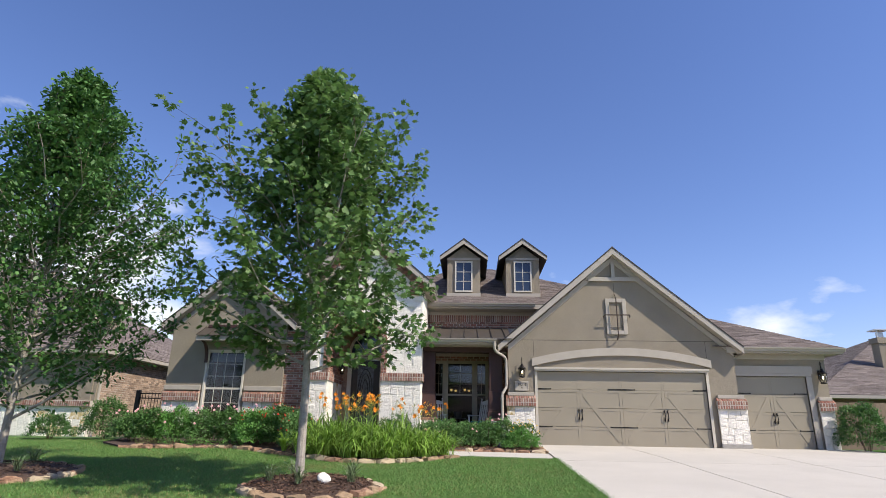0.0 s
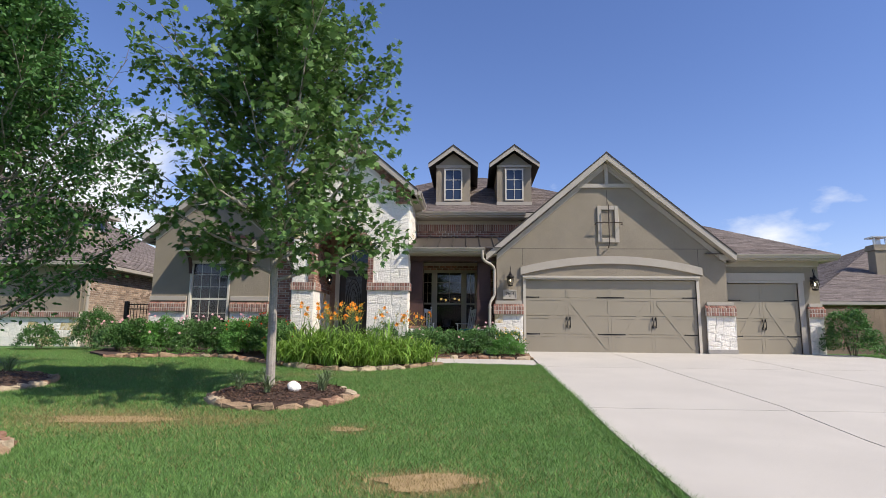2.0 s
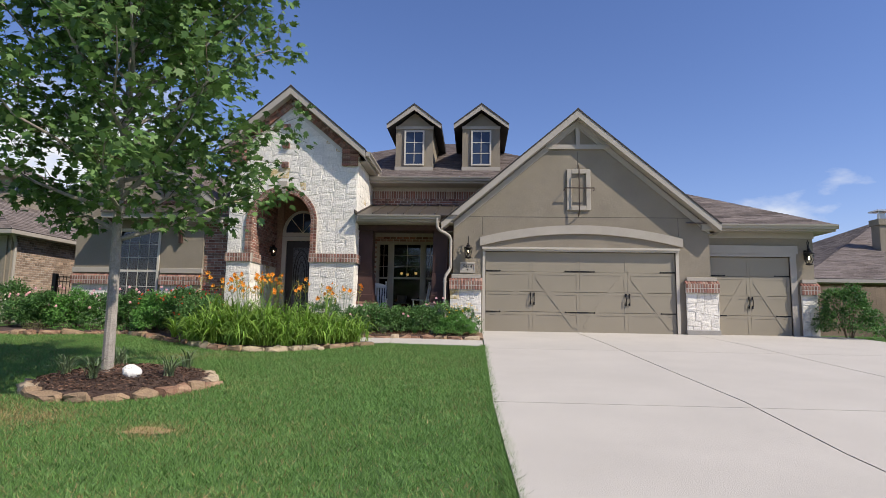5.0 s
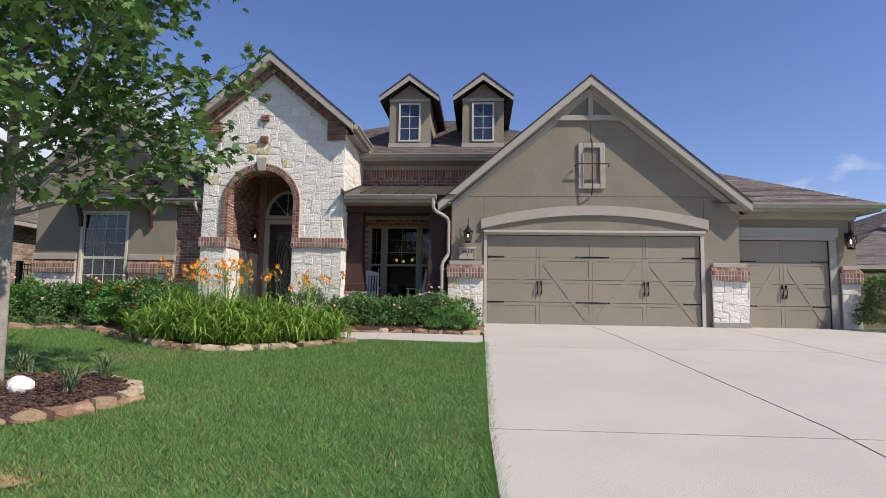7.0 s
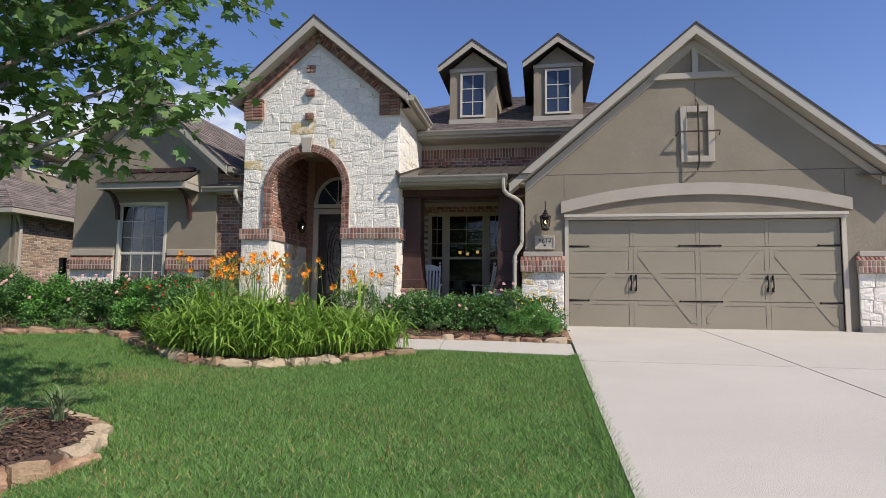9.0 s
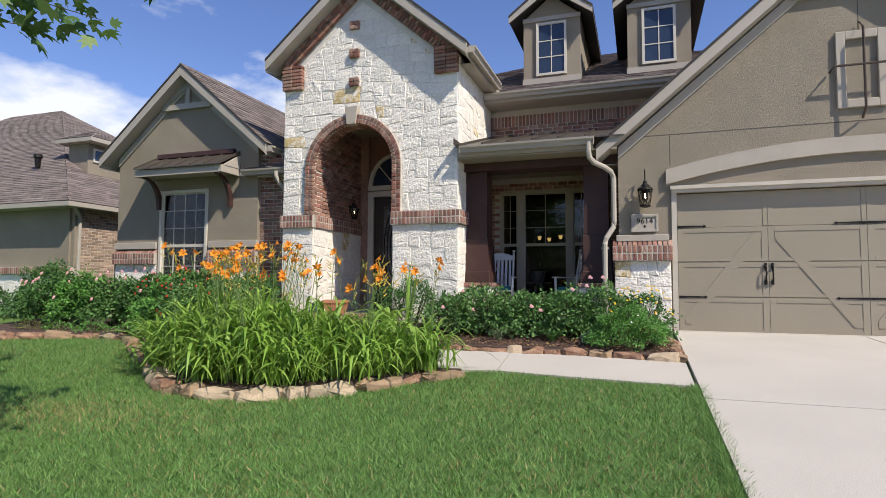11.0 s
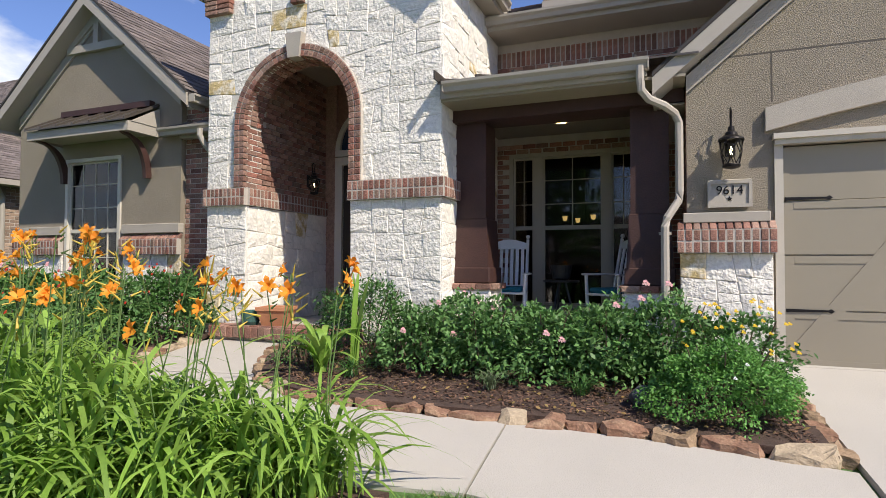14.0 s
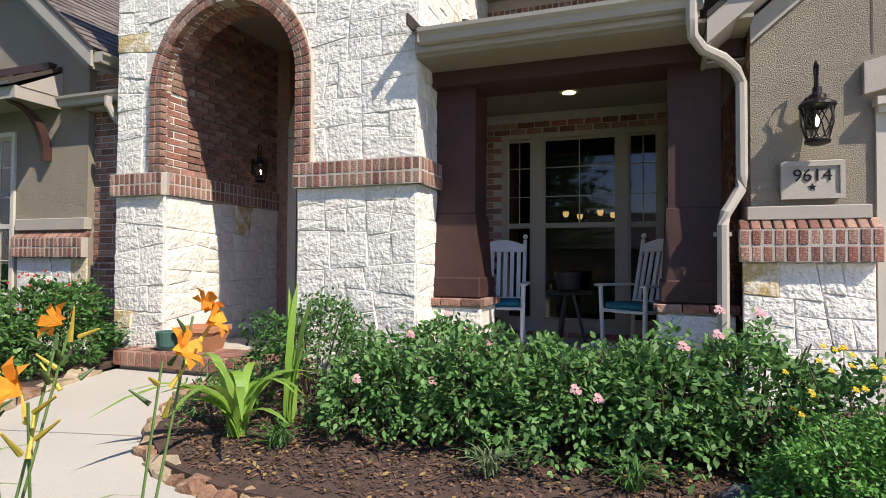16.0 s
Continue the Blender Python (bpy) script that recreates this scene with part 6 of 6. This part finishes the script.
rnd = random.Random(5)
spots = []
for gx in range(11):
    for gy in range(6):
        x = -2.95 + gx * 0.31 + rnd.uniform(-0.1, 0.1)
        y = 11.95 + gy * 0.27 + rnd.uniform(-0.08, 0.08)
        front = np.interp(x, [-3.4, -2.45, -1.5, -0.76, 0.05, 0.42], [12.85, 12.05, 11.66, 11.86, 12.68, 13.12])
        back = np.interp(x, [-3.1, -2.2, -1.0, 0.2], [14.4, 13.6, 13.15, 13.05])
        if front + 0.15 < y < back - 0.12:
            spots.append((x, y, min(1.0, min(y - front, back - y, 0.45 - x) / 0.6)))
for i, (x, y, inner) in enumerate(spots):
    dense = 4 if (-2.3 < x < -1.2) else (3 if x > -0.6 else 1)
    daylily((x, y, ground(y) + 0.04), 200 + i, dense if rnd.random() < 0.75 else 1, h=(0.50 + 0.36 * inner) * (0.9 if x > -0.3 else 1.0), tall=1.18 if x < -0.5 else 1.02)


for i, (x, y) in enumerate([(0.12, 12.98), (-0.1, 13.0), (-0.3, 12.95), (-0.5, 12.75)]):
    daylily((x, y, ground(y) + 0.04), 300 + i, 2, leaves=48, h=0.62, tall=1.02)


def tuft(at, seed, n, reach, h, w, material, label, name="grass_tuft", arch=0.9, group="", category="plant"):
    t = thing(name, label, category, at, group=group)
    v, f = strap_leaves(n, reach, h, w, np.random.default_rng(seed), arch=arch, base=0.025)
    fast_mesh("foliage", v, f, material, t)["kind"] = "stuff"
    return t


# liriope round the trees and in the porch bed
for i, (x, y) in enumerate([(-2.22, 8.1), (-1.72, 7.85), (-1.02, 8.15), (-1.15, 8.8), (-2.1, 8.9), (-6.45, 8.6), (-7.6, 8.4), (-7.1, 9.8), (-4.9, 5.4), (-4.8, 4.7)]):
    tuft((x, y, ground(y) + mound(x, y)), 400 + i, 46, 0.30, 0.30, 0.012, LIRIOPE, "variegated liriope tuft in the tree bed", "liriope", group="liriope tufts")
for i, (x, y, m) in enumerate([(0.36, 15.02, LIRIOPE), (1.08, 15.08, DARKLEAF), (-0.95, 15.05, DARKLEAF), (-5.2, 14.6, DARKLEAF), (-6.3, 14.6, LIRIOPE)]):
    tuft((x, y, ground(y) + 0.05), 420 + i, 60, 0.24, 0.20, 0.010, m, "low liriope tuft in the mulch", "liriope", group="liriope tufts")
# broad-leaved bulbs
tuft((-1.28, 15.1, ground(15.1) + 0.05), 441, 17, 0.80, 0.66, 0.070, LILYLEAF, "broad strap-leaved bulb plant by the path", "crinum", arch=1.12)
tuft((-1.12, 15.38, ground(15.38) + 0.05), 442, 6, 0.14, 0.66, 0.065, LILYLEAF, "upright strap-leaved bulb plant", "crinum", arch=0.3)
tuft((-3.55, 12.98, ground(13) + 0.05), 443, 18, 0.40, 0.46, 0.055, LILYLEAF, "broad strap-leaved bulb plant", "crinum", arch=0.8)

# roses before the porch
for i, (x, y, rx, h, fl) in enumerate([(-0.50, 15.52, 0.40, 0.64, 3), (0.10, 15.58, 0.46, 0.72, 1), (0.68, 15.60, 0.46, 0.70, 1), (1.20, 15.62, 0.46, 0.74, 2), (1.68, 15.72, 0.42, 0.80, 3), (0.35, 15.95, 0.5, 0.62, 1), (-0.35, 16.1, 0.45, 0.70, 4), (1.1, 16.05, 0.5, 0.64, 1)]):
    shrub("rose_bush", x, y, rx, rx, h, ROSELEAF, 0.054, 2900, "leafy rose bush with pale pink blooms", PINK, fl, 0.040, seed=i, lift=0.03, category="rose")
shrub("holly_shrub", -1.35, 16.05, 0.62, 0.5, 0.85, DARKLEAF, 0.042, 5000, "dark glossy rounded shrub by the entry", seed=21, lift=0.03)
shrub("mint_plant", -1.75, 15.45, 0.30, 0.28, 0.32, ROSELEAF, 0.035, 700, "low green herb by the path", seed=22, lift=0.03)
shrub("verbena_shrub", 2.02, 14.92, 0.47, 0.42, 0.56, BRIGHTLEAF, 0.027, 14000, "low bright green fine-leaved shrub by the driveway", WHITEP, 3, 0.015, seed=23, lift=0.03)
shrub("marigold_shrub", 2.16, 15.5, 0.42, 0.40, 0.70, DARKLEAF, 0.045, 2600, "green shrub with small yellow blooms", YELLOW, 40, 0.019, seed=24, lift=0.03)
shrub("lantana_shrub", -4.25, 5.35, 0.32, 0.3, 0.34, BRIGHTLEAF, 0.04, 900, "low green plant with small red blooms in the round bed", RED, 10, 0.028, seed=31, lift=0.1)
# west bed
for i, (x, y, rx, h) in enumerate([(-8.6, 15.4, 0.6, 0.85), (-7.9, 15.2, 0.6, 0.95), (-7.2, 15.1, 0.6, 0.95), (-6.5, 15.2, 0.6, 0.95), (-5.9, 15.3, 0.55, 0.95), (-5.2, 15.3, 0.55, 0.95), (-4.55, 15.3, 0.5, 1.0), (-4.0, 14.3, 0.55, 1.0), (-4.75, 14.6, 0.55, 0.95), (-3.45, 13.75, 0.5, 0.85), (-4.4, 16.2, 0.45, 0.95)]):
    kind = i % 3
    near_path = x > -4.8
    shrub("lantana_shrub" if near_path else "rose_bush", x, y, rx, 0.55, h, DARKLEAF if kind == 1 else BRIGHTLEAF if kind == 2 else ROSELEAF, 0.056, 6200, "green lantana shrub with small red blooms" if near_path else "green shrub rose with pale pink blooms", RED if near_path else PINK, 16 if near_path else 6, 0.026 if near_path else 0.05, seed=40 + i, lift=0.03)
for i, x in enumerate((-7.6, -6.9, -6.2, -5.4, -2.75)):
    shrub("ground_cover", x, 14.4 if x < -5 else 12.7, 0.34, 0.2, 0.18, mat("olive_leaf_%d" % i, (0.12, 0.13, 0.04), 0.7, 0.2, island=0.3) if i == 0 else BRIGHTLEAF, 0.03, 500, "low creeping plant behind the edging stones", seed=60 + i, lift=0.03)
# bushes at the ends of the house
shrub("round_bush", -10.15, 16.6, 0.62, 0.6, 1.25, DARKLEAF, 0.06, 6000, "rounded dark green bush beside the side gate", seed=71)
shrub("round_bush", -11.5, 16.2, 0.55, 0.5, 0.75, DARKLEAF, 0.06, 3200, "low dark green bush by the neighbouring drive", seed=72)
shrub("round_bush", 11.87, 16.75, 0.70, 0.64, 1.45, DARKLEAF, 0.06, 8000, "dark green photinia bush beside the single garage", seed=73)
shrub("round_bush", 13.0, 17.0, 0.4, 0.35, 0.4, BRIGHTLEAF, 0.05, 700, "low green weeds by the fence", seed=74)

# bark chips and fallen leaves on the porch bed
n = 15000
x = rng.uniform(-2.4, 2.5, n); y = rng.uniform(14.4, 16.7, n)
chips = np.stack([x, y, np.interp(y, GY, GZ) + 0.062 + rng.uniform(0, 0.012, n)], 1)
CHIP = mat("bark_chip", (0.075, 0.042, 0.028), 0.95, 0.2, island=0.6, second=(0.18, 0.10, 0.065))
keep = (x > np.interp(y, [14.5, 14.62, 15.0, 15.55, 16.1, 16.7], [2.4, -1.2, -1.75, -2.15, -2.4, -2.5]))
tagged(leaf_mesh("bark_chips", chips[keep], rng.normal(0, 1, (n, 3))[keep] * (1, 1, 0.25), 0.042, OVAL * (0.55, 1, 1), CHIP, None, droop=0, spread=0.1), "scattered dark bark chips on the bed", "mulch", kind="stuff")
for (cx, cy, rx, ry), n in zip(RINGS, (4200, 2600, 2600)):
    a, q = rng.uniform(0, 2 * math.pi, n), np.sqrt(rng.random(n)) * 0.97
    x, y = cx + q * rx * np.cos(a), cy + q * ry * np.sin(a)
    z = np.interp(y, GY, GZ) + 0.066 + 0.11 * (1 - q ** 2) + rng.uniform(0, 0.012, n)
    tagged(leaf_mesh("bark_chips", np.stack([x, y, z], 1), rng.normal(0, 1, (n, 3)) * (1, 1, 0.25), 0.05, OVAL * (0.5, 1, 1), CHIP, None, droop=0, spread=0.1), "scattered dark bark chips under the tree", "mulch", kind="stuff")
m = 1000
sel = rng.choice(np.nonzero(keep)[0], m, replace=False)
tagged(leaf_mesh("fallen_leaves", chips[sel] + (0, 0, 0.012), rng.normal(0, 1, (m, 3)) * (1, 1, 0.3), 0.036, OVAL, DRYLEAF, None, droop=0, spread=0.1), "scattered dry fallen leaves on the mulch", "leaf litter", kind="stuff")

# ---- lawn ----
n = 1500000
u = rng.random(n)
gx = rng.uniform(-13.0, DRIVE_X + 0.25, n)
gy = -2.5 + 19.0 * rng.random(n) ** 1.0
front = np.interp(gx, [p[0] for p in LEFT_FRONT[::-1]], [p[1] for p in LEFT_FRONT[::-1]])
top = np.where(gx > 0.42, np.interp(gx, [0.42, 0.7, 1.6, 2.65], [13.22, 13.33, 13.2, 13.11]), np.where(gx > -9.4, front, 17.0))
ok = (gy < top + 0.015) & (gx < drive_edge(gy) - 0.01)
for cx, cy, rx, ry in RINGS:
    rx, ry = rx + 0.07, ry + 0.07
    ok &= ((gx - cx) / rx) ** 2 + ((gy - cy) / ry) ** 2 > 1
far = np.abs(gx - 1.5) + 0.0 * gy
ok &= (u < np.clip(1.15 - 0.07 * far, 0.22, 1)) & ((gy > 2.0) | (u < 0.12))
gx, gy = gx[ok], gy[ok]


def patch_at(cx, cy, rx, ry):
    return np.exp(-(((gx - cx) / rx) ** 2 + ((gy - cy) / ry) ** 2))


dry = patch_at(0.72, 4.75, 0.55, 0.36) * 1.5 + patch_at(-3.3, 6.9, 1.5, 0.55) * 0.95 + patch_at(-0.35, 6.6, 0.3, 0.2) * 0.8 + patch_at(-2.2, 10.9, 0.9, 0.35) * 0.35 + patch_at(-1.6, 6.9, 0.5, 0.25) * 0.6
wave = np.sin(gx * 1.7 + np.sin(gy * 1.3)) * np.sin(gy * 2.1 + np.sin(gx * 0.9))
is_dry = rng.random(len(gx)) < np.clip(dry + 0.09 + 0.07 * wave, 0, 1)


def blades(name, x, y, h0, material, label):
    n = len(x)
    h = h0 * rng.uniform(0.55, 1.25, n)
    a = rng.uniform(0, 2 * math.pi, n)
    ln = h * rng.uniform(0.2, 1.5, n)
    b = rng.uniform(0, 2 * math.pi, n)
    w = rng.uniform(0.0022, 0.0052, n)
    z = np.interp(y, GY, GZ) - 0.02
    p = np.stack([x, y, z], 1)
    s = np.stack([np.cos(a) * w, np.sin(a) * w, 0 * w], 1)
    tip = p + np.stack([np.cos(b) * ln, np.sin(b) * ln, h], 1)
    v = np.stack([p - s, p + s, tip], 1).reshape(-1, 3)
    return tagged(fast_mesh(name, v, np.arange(n * 3).reshape(n, 3), material), label, "grass", kind="stuff")


blades("grass", gx[~is_dry], gy[~is_dry], 0.041, BLADE, "green mown St Augustine lawn grass")
blades("dry_grass", gx[is_dry], gy[is_dry], 0.036, STRAW, "dry straw-coloured patches in the lawn")
THATCH = mat("dry_thatch", (0.34, 0.24, 0.12), 0.95, 0.3, 8, 0.8, 90)
for i, (cx, cy, rx, ry) in enumerate(((0.74, 4.78, 0.42, 0.24), (-3.4, 6.85, 0.75, 0.2), (-0.35, 6.6, 0.2, 0.12))):
    pts = [(cx + rx * (1 + 0.25 * math.sin(3 * a + i) + 0.12 * math.sin(7 * a)) * math.cos(a), cy + ry * (1 + 0.25 * math.sin(2 * a + i)) * math.sin(a)) for a in (2 * math.pi * k / 28 for k in range(28))]
    structure(sheet("ground_dry_patch_%d" % (i + 1), pts, -0.008, THATCH, 0.4), "bare straw-coloured thatch in the lawn", "lawn")
# runners leaning over the driveway and the walk
n = 26000
ey = rng.uniform(-1.0, 13.1, n)
ex = drive_edge(ey) + rng.normal(-0.01, 0.022, n)
blades("grass", ex, ey, 0.06, BLADE, "ragged green grass runners along the driveway edge")
# grass strip beyond the single garage
n = 9000
blades("grass", rng.uniform(12.1, 17, n), rng.uniform(14.5, 18.6, n), 0.06, BLADE, "green grass strip beside the driveway")

# ---- side gate and fences ----
ft = thing("iron_gate", "black iron picket gate between the houses", "gate")
for i in range(15):
    part("picket", tube(bmesh.new(), [(-10.3 + i * 0.11, 18.6, 0.62), (-10.3 + i * 0.11, 18.6, 2.05)], 0.010, 5), IRON, ft)
for z in (0.75, 1.85, 2.0):
    part("rail", boxes((-10.4, -8.75, 18.585, 18.615, z, z + 0.03)), IRON, ft)
part("post", boxes((-10.5, -10.38, 18.54, 18.66, 0.5, 2.12)), IRON, ft)
WOOD = mat("fence_wood", (0.21, 0.15, 0.105), 0.9, 0.35, 1.2, 0.5, 40, obj=0.10)
NBRICKO = mat("tan_brick_piece", (0.41, 0.30, 0.22), 0.9, 0.2, 12, 0.6, 160, obj=0.28, second=(0.24, 0.17, 0.125))
fe = thing("wood_fence", "weathered brown board fence by the neighbouring house", "fence")
for i in range(60):
    part("board", boxes((12.4 + i * 0.15, 12.546 + i * 0.15, 20.5, 20.52, 0.5, 2.15 + (i % 3) * 0.008)), WOOD, fe)
hr = thing("hose_reel", "coiled green garden hose on its holder", "hose", (-9.35, 17.6, 0.65))
part("hose", tube(bmesh.new(), [(0.16 * math.cos(t * 0.5), 0.03 * math.sin(t * 0.11), 0.45 + 0.22 * math.sin(t * 0.5)) for t in range(76)], 0.014, 6), mat("green_hose", (0.03, 0.16, 0.10), 0.5, 0.1), hr)
part("holder", boxes((-0.05, 0.05, -0.02, 0.06, -0.03, 0.66)), IRON, hr)


# ---- neighbouring houses ----
def hip_roof(parent, x0, x1, y0, y1, z, rise, seed, run=0.0):
    w = run or min(x1 - x0, y1 - y0) / 2
    if x1 - x0 > y1 - y0:
        r0, r1 = (x0 + w, (y0 + y1) / 2, z + rise), (x1 - w, (y0 + y1) / 2, z + rise)
        quads = (((x0, y0, z), (x1, y0, z), r1, r0), ((x0, y1, z), (x1, y1, z), r1, r0), ((x0, y0, z), (x0, y1, z), r0, r0), ((x1, y0, z), (x1, y1, z), r1, r1))
    else:
        r0, r1 = ((x0 + x1) / 2, y0 + w, z + rise), ((x0 + x1) / 2, y1 - w, z + rise)
        quads = (((x0, y0, z), (x1, y0, z), r0, r0), ((x0, y1, z), (x1, y1, z), r1, r1), ((x0, y0, z), (x0, y1, z), r1, r0), ((x1, y0, z), (x1, y1, z), r1, r0))
    for i, q in enumerate(quads):
        roof_slope("s", *q, parent, seed + i, course=0.17, wide=0.36)
    fb = boxes((x0, x1, y0, y0 + 0.04, z - 0.13, z - 0.01), (x0, x1, y1 - 0.04, y1, z - 0.13, z - 0.01), (x0, x0 + 0.04, y0 + 0.04, y1 - 0.04, z - 0.13, z - 0.01), (x1 - 0.04, x1, y0 + 0.04, y1 - 0.04, z - 0.13, z - 0.01), (x0 + 0.04, x1 - 0.04, y0 + 0.04, y1 - 0.04, z - 0.13, z - 0.11))
    part("fascia", fb, TRIM, parent)


nb = thing("neighbour_house", "tan brick and stucco house with brown shingle roofs", "house")
part("wall", boxes((-30.5, -11.9, 18.7, 29.5, 0.3, 3.32)), BMORTAR, nb)
brick_field(nb, (-11.9, 18.7, 0.62), (0, 1, 0), (1, 0, 0), 10.0, 2.75, seed=82, limit=280, near=(-11.9, 19, 2), material=NBRICKO, joined=NBRICK, length=0.21)
part("stucco_wall", boxes((-17.3, -12.0, 18.45, 18.7, 1.75, 3.4)), STUCCO, nb)
part("corner_wall", boxes((-12.0, -11.88, 18.5, 18.7, 1.75, 3.4)), STUCCO, nb)
sill = part("brick_sill", boxes((-17.35, -11.9, 18.4, 18.7, 1.55, 1.75)), BMORTAR, nb)
band(sill, (-15.0, 18.42, 1.56), (1, 0, 0), (0, -1, 0), 3.1, rows=1, tall=0.18, seed=83)
base2 = part("stone_base", boxes((-17.3, -11.92, 18.45, 18.7, 0.4, 1.55)), MORTAR, nb)
stones(base2, (-15.0, 18.45, 0.6), (1, 0, 0), (0, -1, 0), 3.05, 0.95, 84, gold=0.4)
part("dormer_wall", boxes((-14.35, -13.55, 20.15, 21.8, 4.2, 5.55)), STUCCO, nb)
for i in range(2):
    w = part("window", boxes((-13.55, -13.51, 20.3 + i * 0.75, 20.85 + i * 0.75, 5.0, 5.42)), WINPAINT, nb)
    part("pane", boxes((-13.515, -13.5, 20.36 + i * 0.75, 20.79 + i * 0.75, 5.06, 5.36)), GLASSD, w)
hip_roof(nb, -31.0, -11.5, 18.0, 30.0, 3.42, 4.85, 85, run=8.35)
hip_roof(nb, -14.6, -13.15, 19.9, 22.05, 5.68, 0.38, 105)
part("roof_vent", lathe(bmesh.new(), [(0.001, 0.42), (0.11, 0.40), (0.13, 0.30), (0.09, 0.27), (0.07, 0.0)], 12, Matrix.Translation((-14.9, 19.6, 4.78))), IRON, nb)
part("downspout", tube(bmesh.new(), [(-11.75, 18.35, 3.4), (-11.8, 18.5, 3.2), (-11.85, 18.62, 3.05), (-11.85, 18.62, 0.6)], 0.05, 8), TRIM, nb)

n2 = thing("neighbour_house", "brown house with a shingle roof and tall chimney", "house")
part("wall", boxes((14.4, 32, 23.0, 39, 0.3, 2.5)), WOOD, n2)
hip_roof(n2, 13.8, 33, 22.3, 40, 2.55, 3.6, 115)
cm = part("chimney", boxes((18.95, 19.5, 25.75, 26.25, 2.5, 5.3)), STUCCO, n2)
part("chimney_band", boxes((18.90, 19.55, 25.70, 26.30, 5.05, 5.3)), STUCCO, cm)
part("chimney_cap", boxes((18.90, 19.55, 25.70, 26.30, 5.62, 5.68), (18.97, 19.01, 25.77, 25.81, 5.3, 5.62), (19.44, 19.48, 25.77, 25.81, 5.3, 5.62), (19.12, 19.33, 25.9, 26.1, 5.3, 5.55)), mat("galvanised", (0.5, 0.5, 0.5), 0.4, 0.1, metal=0.8), cm, "grey metal chimney cap")
n4 = thing("far_house", "far house with a low brown shingle roof", "house")
part("wall", boxes((20, 31, 38.5, 46, 0.3, 3.0)), STUCCO, n4)
hip_roof(n4, 19.4, 31.6, 38, 46.6, 3.0, 2.4, 135)

# street side behind the camera: kerb line, far houses and trees for the reflections
structure(part("road", boxes((-60, 60, -14, -7.0, -0.5, -0.33)), mat("asphalt", (0.06, 0.06, 0.06), 0.9, 0.2, 2, 0.5, 90)), "grey street behind the camera", "road")
n3 = thing("opposite_house", "brick house across the street", "house")
part("wall", boxes((-12, 12, -34, -26, -0.5, 3.0)), NBRICK, n3)
hip_roof(n3, -12.6, 12.6, -34.6, -25.4, 3.0, 3.4, 125)
tree("street_tree", (3.5, -16.5, -0.45), 6.5, 1.6, 2.2, (0, 0), "young leafy tree across the street", MAPLE, 0.20, 36, 8, 8, 9, STAR)
